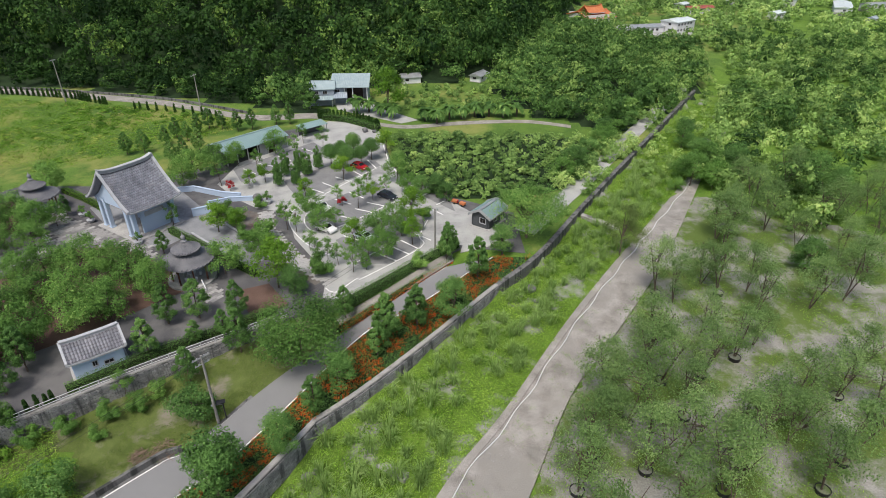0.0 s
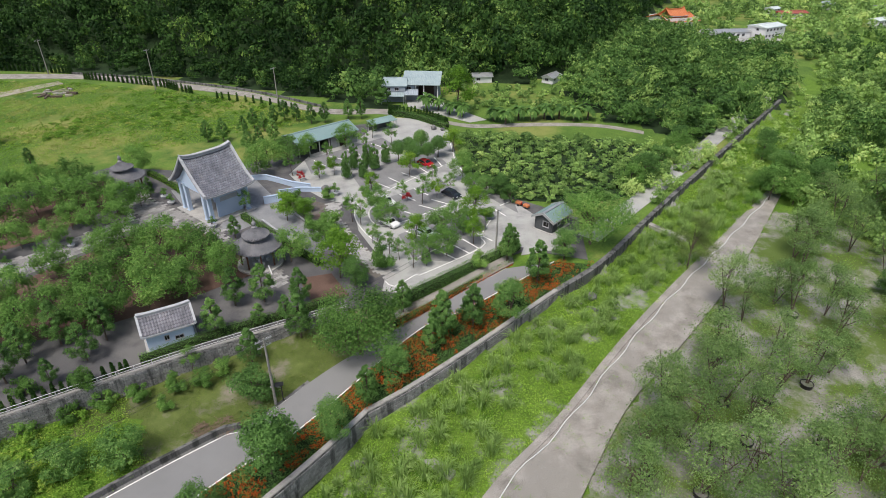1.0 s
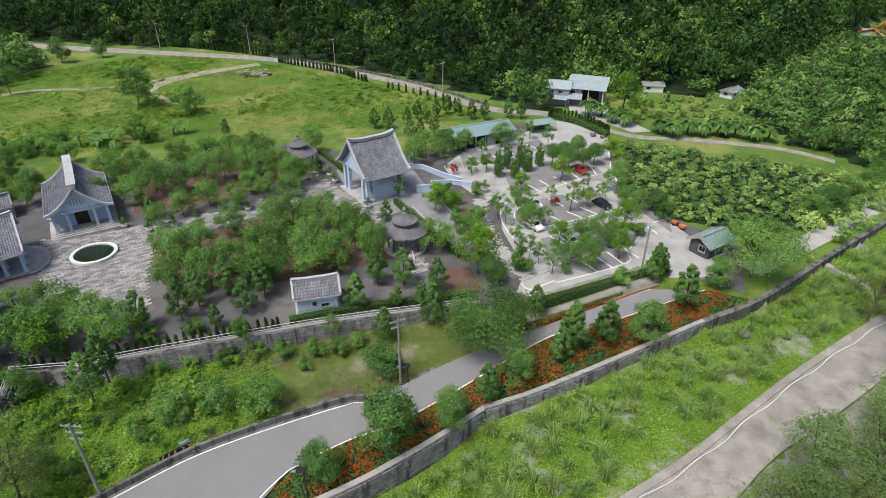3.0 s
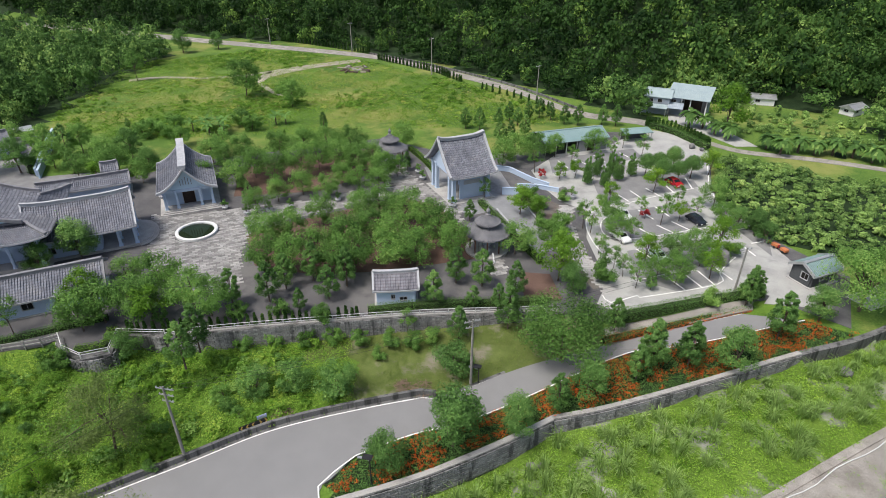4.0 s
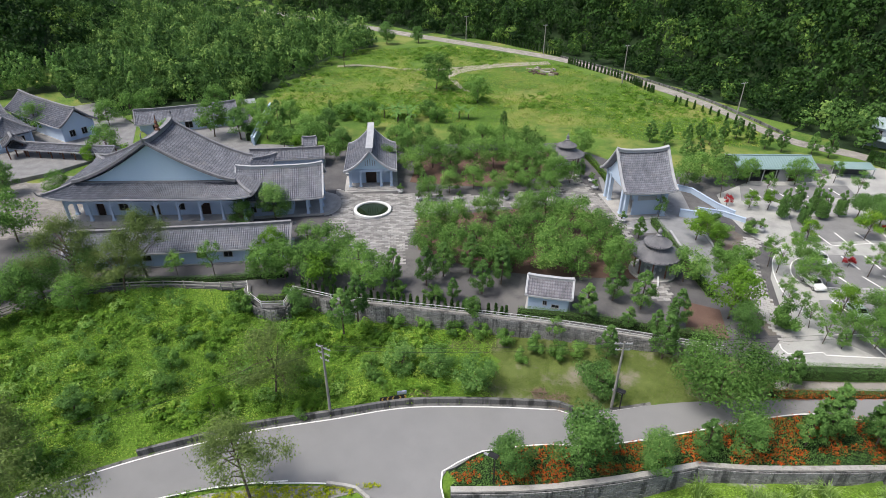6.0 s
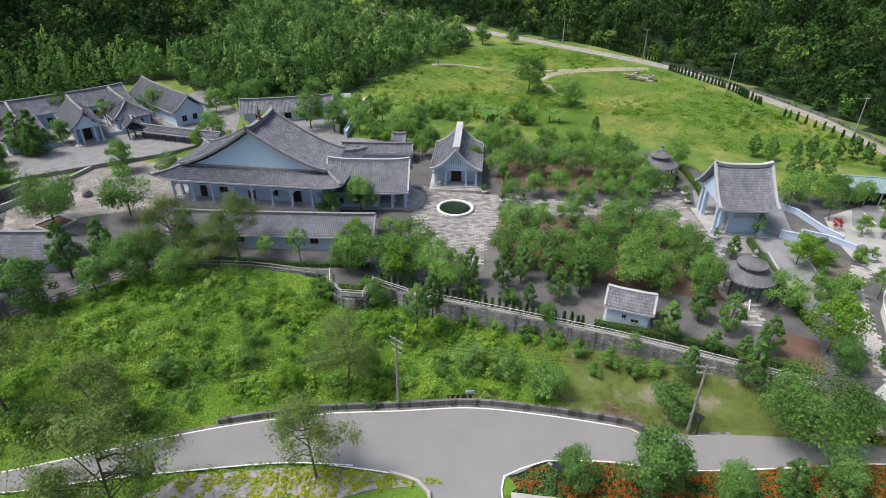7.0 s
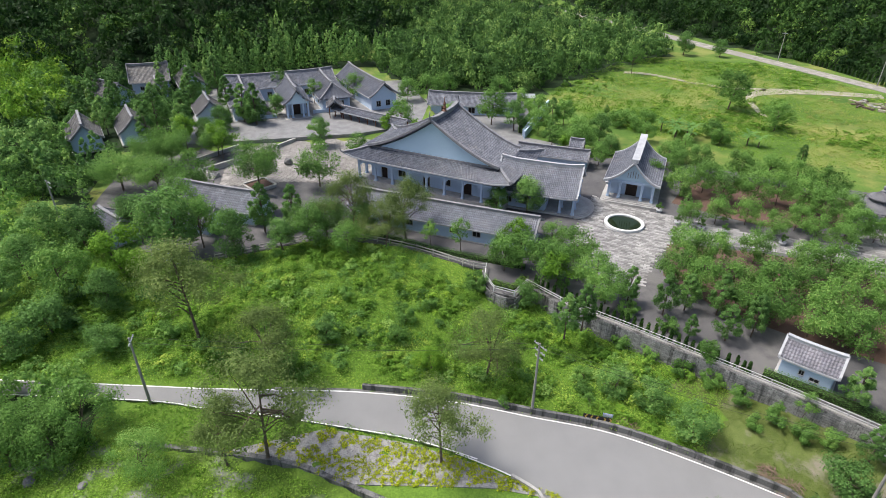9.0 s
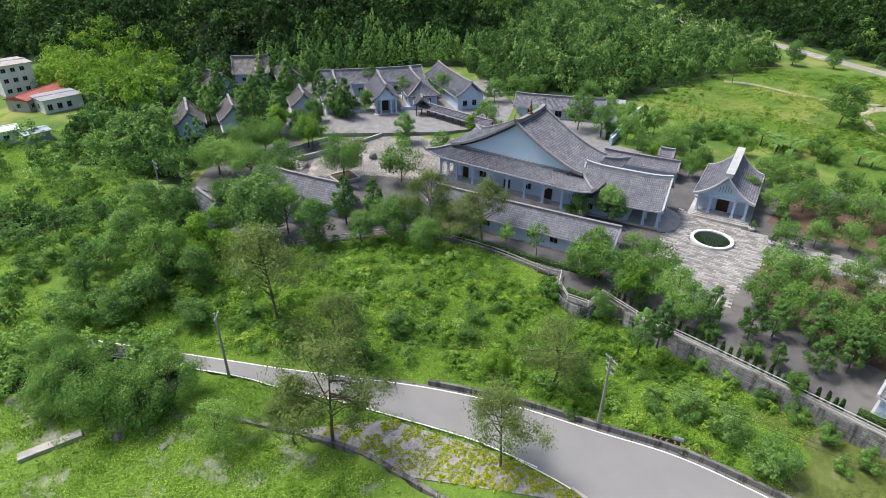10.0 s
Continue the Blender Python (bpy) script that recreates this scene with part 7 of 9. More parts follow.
weeds("strip_stones", STRIP_LEFT + STRIP_RIGHT[::-1], 0.55, 0.06, 0.2, 3, GRAVEL, "loose grey stones on the gravel strip", 58, lambda x, y: np.sin(x * 0.9 + 1) * np.cos(y * 0.7) > -0.3)

LEFT_SLOPE = [(-154.1, -117.1), (-156.5, -86.5), (-120.6, -51.3), (-97.9, -40.9), (-97, -40), (-74, -44), (-69.2, -44.6), (-73.4, -67.6)]
weeds("slope_weeds", LEFT_SLOPE, 1.0, 0.6, 0.42, 8, LEAF_WEED, "rough green weeds on the left slope", 54, lambda x, y: np.sin(x * 0.2) * np.cos(y * 0.17) > -0.6)
YELLOW_BED = [(a[0] + 0.5, a[1] - 0.5) for a in ROAD_DOWN[4:8]] + [(-40.0, 14.5), (-43.7, -0.6), (-49.1, -8.6), (-51.3, -15.0)]
VERGE = ROAD_DOWN[1:7] + [(-40.0, 14.5), (-43.8, -0.6), (-49.1, -8.7), (-55.1, -25.5), (-60.0, -28.0)]
weeds("verge_weeds", VERGE, 0.7, 0.6, 0.34, 9, LEAF_WEED, "green undergrowth between lane and river wall", 55, lambda x, y: ~inside(YELLOW_BED, x, y))
FAV = [(spline(ROAD_DOWN[8:], 2.0), 0.4)]
weeds("flower_bed_leaves", FLOWERS, 0.4, 0.6, 0.22, 8, LEAF_DARK, "dark green bedding shrubs along the road", 51, avoid=FAV)
weeds("flower_bed_blooms", FLOWERS, 0.5, 0.95, 0.25, 8, LEAF_FLOWER, "massed orange-red flowers along the road", 52, lambda x, y: np.sin(x * 0.35 + 0.4) * np.cos(y * 0.3) + 0.6 * np.sin(x * 0.9 + y * 0.8) + 0.5 * np.sin(x * 2.3 - y * 1.7) > -0.7, avoid=FAV, base=0.8, spread=0.3)
slab("gravel_bed", YELLOW_BED, 0.05, GRAVEL, "grey gravel bed beside the lane", "bed", 0.4)
weeds("yellow_groundcover", YELLOW_BED, 0.5, 0.38, 0.3, 14, LEAF_YELLOW, "bright yellow-green ground cover in clumps", 53, lambda x, y: np.sin(x * 1.6 + 0.4 * y) * np.cos(y * 1.3) + 0.4 * np.sin(x * 0.4) > -0.35, spread=0.3)


def hedge(pts, w, h, z, label, mat=None, seed=60, leaf=0.17, dens=42):
    """A clipped hedge along plan points: a core with the inner shade put into its colour, and a leafy skin."""
    rng = np.random.RandomState(seed)
    e = thing("hedge", pts[0][0], pts[0][1], z, 0, label, "hedge")
    q = spline([(x - pts[0][0], y - pts[0][1]) for x, y in pts], 1.0)
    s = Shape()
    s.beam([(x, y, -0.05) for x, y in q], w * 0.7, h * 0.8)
    part("core", s, HEDGE_SHADE, e)
    out, nr = [], []
    for (x0, y0), (x1, y1) in zip(q[:-1], q[1:]):
        L = math.hypot(x1 - x0, y1 - y0)
        n = int(L * (w + 2 * h) * dens * 1.9)
        t = rng.uniform(0, 1, n)
        k = rng.uniform(-h, w + h, n)
        nx, ny = -(y1 - y0) / L, (x1 - x0) / L
        lat = np.clip(k, 0, w) - w / 2
        up = np.where(k < 0, h + k, np.where(k > w, h - (k - w), h)) * rng.uniform(0.92, 1.1, n)
        out.append(np.column_stack([x0 + (x1 - x0) * t + nx * lat, y0 + (y1 - y0) * t + ny * lat, up]))
        nr.append(np.column_stack([nx * np.sign(lat) * (np.abs(lat) > w * 0.45), ny * np.sign(lat) * (np.abs(lat) > w * 0.45), np.full(n, 0.6)]))
    part("foliage", quads_mesh("foliage", leaf_quads(np.concatenate(out) + rng.normal(0, 0.06, (sum(map(len, out)), 3)), np.concatenate(nr), leaf * 0.72, rng, 0.8), mat or LEAF), LEAF, e)
    return e


hedge([(-46.8, 53.5), (-39.5, 60.0), (-32.6, 64.9), (-25.1, 70.3)], 1.3, 1.15, 3.0, "clipped green hedge along the retaining wall", LEAF, 61)
hedge([(-15.4, 71.3), (-9.8, 77.3), (-3.5, 84.3), (2.5, 90.3)], 1.5, 1.7, 2.8, "thick dark hedge along the car park", LEAF_DARK, 62, 0.2)
hedge([(-50.9, 95.3), (-42.1, 88.6), (-33.9, 82.6), (-30.6, 80.3)], 1.2, 1.3, 3.0, "clipped bright green hedge beside the ramp", LEAF, 63)
hedge([(-80.9, 113.0), (-73.6, 108.4), (-66.7, 103.1)], 1.1, 1.2, 3.0, "clipped bright green hedge beside the gate", LEAF_LIGHT, 64)
hedge([(-34.6, 163.6), (-26.8, 160.6), (-17.5, 153.1)], 1.4, 1.7, 3.0, "dark clipped hedge at the back of the car park", LEAF_DARK, 65, 0.25, 26)
hedge([(-15.1, 66.6), (-5.8, 76.9), (1.5, 85.3)], 1.0, 0.75, 2.3, "low red-tipped hedge beside the road", LEAF_FLOWER, 66, 0.2, 30)
hedge([(-14.9, 66.7), (-5.8, 77.5), (1.8, 86.4)], 1.0, 0.7, 2.5, "low dark green hedge beside the road", LEAF_DARK, 67, 0.2, 30)
hedge([(-161.8, 67.4), (-142.1, 54.1)], 1.2, 1.8, 3.0, "clipped hedge inside the boundary wall", LEAF, 68)
hedge([(-74.8, 25.2), (-72.4, 28.1), (-75.0, 30.7)], 1.3, 0.8, 3.0, "low light green planting in the corner bastion", LEAF_LIGHT, 69)
hedge([(-78.0, 31.9), (-86.9, 18.3), (-97.1, 5.6)], 1.0, 0.9, 3.0, "long low hedge before the front wing", LEAF_DARK, 70, 0.2, 30)


# banana clumps on the meadow's edge
def banana(x, y, k):
    e = thing("banana_plant", x, y, 3.0, RNG.uniform(0, 360), "banana plant with broad arching green leaves", "plant", "banana plants")
    s = Shape()
    s.tube([(0, 0, -0.1), (0.05, 0, 1.0), (0, 0, 2.0)], 0.16, 0.1, 8)
    part("stem", s, BARK, e)
    for i in range(9):
        a, lift, ln = i * 2.4, RNG.uniform(0.5, 1.3), RNG.uniform(1.6, 2.3)
        d, w = np.array([math.cos(a), math.sin(a), 0]), np.array([-math.sin(a), math.cos(a), 0])
        arc = [d * ln * t + np.array([0, 0, 1.9 + ln * (lift * t - 0.85 * t * t)]) for t in (0, 0.3, 0.6, 1.0)]
        q = [[arc[j] - w * b0, arc[j] + w * b0, arc[j + 1] + w * b1, arc[j + 1] - w * b1] for j, (b0, b1) in enumerate(((0.05, 0.3), (0.3, 0.3), (0.3, 0.05)))]
        part("leaf", quads_mesh("leaf", np.array(q), LEAF_DARK), LEAF_DARK, e)
    e.scale = (k, k, k)


for x, y, k in [(-138.2, 92.6, 1.3), (-136.0, 95.4, 1.4), (-133.4, 94.2, 1.3), (-131.2, 97.2, 1.4), (-134.6, 98.4, 1.2), (-129.0, 95.4, 1.2), (-137.6, 96.9, 1.2), (-131.8, 92.8, 1.3), (-123.8, 109.0, 1.3), (-122.0, 110.9, 1.2)]:
    banana(x, y, k)

# ---- single trees ----
for x, y in [(-65.1, 43.9), (-61.4, 47.7), (-61.7, 51.5), (-54.1, 53.1), (-54.0, 57.2), (-59.7, 55.6), (-39.6, 60.5), (-35.9, 68.9), (-30.1, 68.9), (-39.9, 67.5),
             (-60.9, 34.5), (-59.7, 31.3)]:
    plant("cone", x, y, 1.12, "in the garden row", 3.0)
for x, y in [(-34.2, 63.1), (-30.8, 64.8), (-55.6, 48.3), (-91.0, 70.2), (-48.9, 87.5), (-59.6, 106.9), (-73.8, 101.8), (-70.3, 35.2), (-96.7, 73.3)]:
    plant("cone", x, y, 0.72, "in the garden", 3.0)
for x, y in [(-73.5, 58.6), (-71.3, 62.7), (-71.5, 70.9), (-61.2, 65.3), (-60.0, 70.7), (-54.9, 70.9), (-64.4, 55.7), (-63.1, 60.3), (-55.8, 61.6), (-52.4, 65.1), (-49.8, 70.6), (-48.9, 76.8),
             (-58.0, 79.7), (-64.0, 79.0), (-53.4, 79.7), (-44.0, 73.9), (-66.2, 76.3), (-58.2, 60.0), (-68.0, 53.8), (-48.2, 67.7)]:
    plant("broad", x, y, 1.06, "over the garden's soil bed", 3.0)
for x, y in [(-86.1, 73.5), (-84.5, 78.9), (-79.3, 80.4), (-80.5, 86.7), (-75.7, 86.8), (-72.1, 88.9), (-86.2, 67.8), (-73.3, 97.4), (-130.9, 83.8)]:
    plant("broad", x, y, 0.82, "beside the stone path", 3.0)
for x, y in [(-98.8, 73.8), (-99.6, 79.7), (-94.6, 80.8), (-92.1, 86.4), (-90.6, 90.7), (-87.4, 93.6), (-82.1, 93.5), (-81.1, 97.8), (-103.5, 90.7), (-100.4, 96.3), (-109.0, 84.6), (-94.8, 98.5),
             (-107.9, 78.6), (-82.7, 112.3), (-89.3, 100.7), (-74.3, 93.2)]:
    plant("broad", x, y, 1.12, "at the back of the garden", 3.0)
for x, y in [(-77.4, 40.3), (-69.5, 40.3), (-65.8, 40.5), (-74.2, 33.9), (-77.4, 31.1), (-78.2, 28.3), (-73.3, 35.9)]:
    plant("broad", x, y, 1.12, "beside the plaza", 3.0)
plant("light", *(-71.2, 34.6), 1.0, "with yellow-green leaves beside the plaza", 3.0)
plant("dense", *(-104.6, 41.3), 0.85, "between the hall and its wing", 3.0)
plant("dense", *(-99.3, 33.4), 0.55, "between the hall and its wing", 3.0)
for x, y, k, s in [(*(-26.2, 76.9), "light", 1.35), (*(-23.2, 75.1), "dense", 0.6), (*(-20.0, 81.3), "bush", 1.3), (*(-31.7, 87.1), "broad", 0.8), (*(-41.9, 95.3), "light", 0.9), (*(-38.3, 95.2), "light", 0.7),
                   (*(-35.9, 80.8), "broad", 1.0), (*(-51.1, 97.3), "sapling", 0.9), (*(-48.4, 116.5), "sapling", 1.3), (*(-55.2, 120.2), "broad", 1.1), (*(-55.9, 114.8), "broad", 1.1), (*(-52.3, 124.5), "broad", 1.0),
                   (*(-48.4, 128.1), "broad", 0.9), (*(-45.6, 113.8), "red", 0.9), (*(-27.4, 95.4), "sapling", 1.2), (*(-29.3, 96.4), "sapling", 1.2)]:
    plant(k, x, y, s, "beside the gate ramp", 3.0)
for x, y, k, s in [(*(-42.9, 125.2), "sapling", 1.0), (*(-41.4, 135.8), "broad", 0.95), (*(-36.3, 134.9), "sapling", 1.0), (*(-36.2, 143.3), "sapling", 1.0), (*(-30.3, 138.8), "sapling", 1.1), (*(-39.4, 118.5), "light", 0.65),
                   (*(-42.1, 116.1), "light", 0.6), (*(-22.3, 119.7), "light", 0.85), (*(-28.9, 111.0), "light", 0.7), (*(-29.7, 108.3), "bush", 0.8), (*(-16.6, 115.5), "sapling", 1.0), (*(-21.6, 107.3), "sapling", 0.9),
                   (*(-25.7, 102.2), "broad", 0.75), (*(-23.0, 96.2), "broad", 0.75), (*(-20.5, 106.6), "red", 0.8), (*(-17.2, 105.8), "sapling", 1.3), (*(-14.6, 109.2), "light", 0.65), (*(-12.1, 112.3), "sapling", 0.9)]:
    plant(k, x, y, s, "in the car park", 3.0)
for x, y, k, s in [(*(-20.1, 96.0), "sapling", 1.0), (*(-15.8, 89.5), "light", 0.95), (*(-11.3, 92.4), "broad", 0.95), (*(-9.9, 86.0), "broad", 0.85), (*(-9.3, 97.2), "broad", 0.75), (*(-6.2, 99.3), "light", 1.05),
                   (*(-7.7, 94.0), "cone", 0.7), (*(-5.5, 90.7), "light", 0.75), (*(-12.8, 82.3), "cone", 0.62), (*(-14.9, 81.5), "sapling", 1.0), (*(-12.8, 85.7), "broad", 0.7), (*(-4.3, 100.7), "bush", 1.1),
                   (*(-23.6, 88.9), "sapling", 0.85), (*(-22.0, 86.0), "sapling", 0.85), (*(-19.8, 85.4), "sapling", 0.85), (*(-17.7, 83.8), "sapling", 0.85), (*(102.1, 428.8), "bush", 0.6)][:16]:
    plant(k, x, y, s, "in the car park", 3.0)
for x, y in [(-35.8, 116.7), (-32.2, 117.3), (-30.8, 122.3), (-29.1, 126.6), (-33.0, 124.3), (-35.5, 122.1)]:
    plant("juniper", x, y, 1.0, "in the car park island", 3.0, tall=1.7)
for x, y in [(-26.3, 127.5), (-24.5, 131.6), (-22.0, 134.7), (-22.1, 125.7), (-19.3, 127.9), (-17.4, 132.2)]:
    plant("ball", x, y, 1.15, "in the car park island", 3.0)
for x, y, k, s in [(*(-14.3, 136.2), "light", 0.9), (*(-10.1, 119.1), "broad", 0.9), (*(-7.2, 112.9), "broad", 0.8), (*(-4.8, 111.2), "dense", 0.55), (*(-1.5, 111.6), "dense", 0.5), (*(-3.9, 83.4), "bush", 1.0)]:
    plant(k, x, y, s, "at the car park's edge", 3.0)
for x, y in [(0.7, 86.3), (1.5, 87.8), (0.6, 85.7), (0.7, 89.2)]:
    plant("cone", x, y, 0.85, "yellow-green at the car park corner", 3.0, tall=1.15)
for i, (x, y) in enumerate([(-39.3, 99.1), (-42.5, 103.4), (-32.3, 92.5), (-44.3, 99.9), (-30.9, 88.0), (-36.1, 92.9), (-36.9, 106.0), (-33.7, 89.8), (-44.3, 103.4), (-29.1, 88.0)]):
    plant("bush", x, y, (1.1, 0.9, 1.3, 0.6, 0.7)[i % 5], "in the gravel bed beside the ramp", 3.0)
# road side
plant("spread", *(-18.9, 61.0), 1.08, "beside the road", 0.8)
plant("cone", *(-9.1, 62.7), 1.0, "in the flower bed")
for x, y, k, s in [(*(-29.1, 34.3), "dense", 0.62), (*(-24.3, 41.1), "dense", 0.92), (*(-19.0, 47.2), "dense", 0.6), (*(-16.0, 52.8), "cone", 1.0), (*(-13.4, 56.7), "dense", 0.62), (*(-8.1, 65.7), "cone", 1.2),
                   (*(-3.8, 68.1), "cone", 1.25), (*(1.4, 71.0), "dense", 0.68), (*(5.6, 79.7), "cone", 1.3), (*(-14.6, 70.2), "cone", 0.9), (*(-4.1, 69.5), "cone", 1.0), (*(-7.9, 65.4), "cone", 0.95)]:
    plant(k, x, y, s, "in the flower bed by the road")
plant("spread", *(15.3, 93.6), 1.12, "by the entrance hut", 3.0)
plant("dense", *(10.3, 87.4), 0.6, "by the entrance", 3.0)
plant("dense", *(0.6, 109.0), 0.45, "by the entrance hut", 3.0)
# below the wall
for x, y, k, s in [(*(-33.4, 57.6), "cone", 1.0), (*(-28.3, 63.2), "cone", 1.15), (*(-40.9, 55.2), "sapling", 0.8),
                   (*(-36.7, 55.6), "bush", 0.8), (*(-50.7, 34.8), "citrus", 1.0), (*(-47.3, 38.1), "citrus", 1.05), (*(-41.5, 40.5), "citrus", 1.15), (*(-30.4, 51.6), "citrus", 1.15), (*(-41.3, 48.9), "bush", 0.7),
                   (*(-51.2, 48.3), "bush", 0.9), (*(-57.4, 46.2), "bush", 0.9), (*(-62.3, 42.5), "bush", 0.9)]:
    plant(k, x, y, s, "on the grass below the wall")
for x, y in [(-58.9, 40.0), (-56.0, 43.0), (-51.7, 45.7), (-48.8, 48.0), (-45.5, 49.8), (-41.4, 52.0), (-38.3, 53.1)]:
    plant("bush", x, y, 0.85, "light green against the retaining wall")
for x, y, k, s in [(*(-59.1, 11.8), "yellow", 1.1), (*(-56.9, 19.1), "feather", 0.9), (*(-71.2, 29.4), "citrus", 1.0), (*(-68.8, -1.7), "citrus", 0.9), (*(-72.2, -19.7), "feather", 1.35), (*(-62.0, -9.5), "feather", 1.0),
                   (*(-66.4, 8.4), "bush", 0.9), (*(-75.2, 22.6), "bush", 1.2), (*(-49.3, -9.4), "feather", 1.3), (*(-44.4, 10.1), "feather", 0.95), (*(-49.6, -14.0), "feather", 0.9), (*(-51.5, 19.7), "bush", 0.5),
                   (*(-93.8, -25.9), "dense", 1.45), (*(-92.3, 13.9), "feather", 1.0), (*(-90.0, 9.9), "feather", 0.85), (*(-87.9, 17.6), "sapling", 1.2)]:
    plant(k, x, y, s, "on the weedy slope")
for x, y, k, s in [(*(-85.4, 22.5), "sapling", 1.2), (*(-89.0, 3.1), "broad", 1.0), (*(-92.7, -2.4), "broad", 1.2), (*(-91.7, -15.9), "dense", 0.85), (*(-99.7, -11.3), "cone", 1.5), (*(-100.4, -6.0), "cone", 1.4),
                   (*(-96.3, -21.7), "broad", 1.3), (*(-84.2, 32.4), "light", 0.95), (*(-98.0, 39.3), "dense", 0.85), (*(-100.4, 33.8), "bush", 0.95), (*(-94.5, 4.4), "feather", 0.95), (*(-83.3, 38.8), "broad", 0.9), 
                   (*(-128.1, 15.8), "light", 0.9), (*(-140.3, -22.7), "light", 1.35), (*(-119.7, -26.2), "broad", 1.5), (*(-123.2, -34.0), "spread", 0.9)]:
    plant(k, x, y, s * 1.0, "round the courtyard", 3.0)
for x, y, k, s in [(*(-182.3, 12.9), "broad", 1.2), (*(-176.5, 28.4), "broad", 1.0), (*(-153.9, 22.8), "broad", 1.0), (*(-150.1, 36.1), "broad", 0.9), (*(-152.9, 48.3), "broad", 1.2), (*(-146.3, 52.7), "dense", 0.7),
                   (*(-145.9, 63.4), "cone", 1.1), (*(-133.4, 71.8), "dense", 0.65), (*(-126.3, 62.1), "broad", 0.9), (*(-136.5, 24.0), "light", 0.9), (*(-152.0, 61.5), "broad", 0.9), (*(-169.0, -10.7), "dense", 0.6),
                   (*(-179.4, 0.2), "sapling", 1.5), (*(-188.5, -9.5), "sapling", 1.5), (*(-152.1, -33.0), "cone", 1.5), (*(-160.8, -40.7), "cone", 1.7), (*(-182.1, -34.9), "cone", 1.6)]:
    plant(k, x, y, s * 1.2, "among the rear halls", 3.5)
for x, y, k, s in [(*(-147.7, 67.8), "broad", 1.1), (*(-136.5, 67.1), "broad", 1.0), (*(-128.9, 65.7), "broad", 1.0), (*(-133.6, 58.8), "broad", 1.0), (*(-125.4, 58.7), "light", 0.8), (*(-142.9, 58.5), "broad", 1.1), (*(-114.1, 79.9), "broad", 1.1),
                   (*(-117.0, 85.6), "broad", 1.1), (*(-167.0, 61.6), "broad", 1.0), (*(-175.4, 57.5), "broad", 1.2), (*(-182.1, 41.2), "broad", 1.3), (*(-178.6, 35.0), "broad", 1.3), (*(-118.3, 64.4), "broad", 0.8), (*(-104.7, 70.3), "broad", 0.9)]:
    plant(k, x, y, s, "behind the great hall", 3.0)
for x, y in [(-144.8, 82.5), (-147.2, 87.3), (-140.7, 86.2), (-142.0, 89.9), (-130.2, 102.7), (-125.6, 102.0)]:
    plant("bush", x, y, 1.5, "broad-leaved on the meadow's edge", 3.0)
for x, y, k, s in [(*(-164.3, -16.5), "dense", 0.8), (*(-159.2, -24.5), "dense", 0.8), (*(-153.4, -27.9), "dense", 0.8), (*(-139.3, -34.0), "spread", 0.9), (*(-137.0, -38.1), "spread", 0.9),
                   (*(-95.4, -0.2), "spread", 0.85), (*(-93.5, 6.5), "dense", 0.8), (*(-92.3, -8.0), "dense", 0.8), (*(-107.5, -26.3), "broad", 1.4), (*(-106.9, -35.9), "dense", 0.7), (*(-125.4, -41.6), "spread", 1.0)]:
    plant(k, x, y, s * 0.92, "crowding the court", 3.0)
# meadow trees
for x, y, k, s in [(*(-152.5, 123.8), "broad", 1.95), (*(-132.3, 123.9), "broad", 1.5), (*(-200.0, 116.8), "sapling", 2.0), (*(-109.3, 112.6), "cone", 0.9), (*(-136.6, 59.3), "cone", 1.0), (*(-155.0, 84.5), "cone", 0.5), (*(-124.2, 70.2), "dense", 0.6),
                   (*(-226.9, 155.4), "dense", 0.9), (*(-220.6, 168.4), "dense", 0.8), (*(-222.6, 187.8), "cone", 1.1)]:
    plant(k, x, y, s, "on the open meadow", 3.0)
for x, y in [(-77.6, 134.9), (-73.8, 136.0), (-71.0, 141.9), (-70.2, 147.0), (-66.7, 145.2), (-65.8, 150.4), (-64.4, 154.8), (-60.7, 154.3), (-56.1, 153.3), (-52.4, 154.3),
             (-64.7, 130.2), (-62.8, 132.8), (-60.3, 136.4), (-46.9, 158.5), (-43.3, 159.4)]:
    plant("cone", x, y, 0.95, "in the row behind the gate", 3.0)

# ---- nursery: potted trees on the gravel bank ----
def tub(x, y, z, r):
    h = thing("tub", x, y, z, RNG.uniform(0, 360), "black plastic tub of soil for a nursery tree", "plant pot", "nursery tubs")
    s = Shape()
    s.lathe([(r * 0.92, -0.1), (r, 0.45), (r, 0.5), (r * 0.9, 0.5), (r * 0.88, 0.42)], sides=22)
    part("rim", fix(s.mesh("rim", BLACK)), BLACK, h)
    s = Shape()
    s.lathe([(r * 0.88, 0.3), (r * 0.88, 0.43)], sides=18)
    part("soil", s, NURSERY, h)


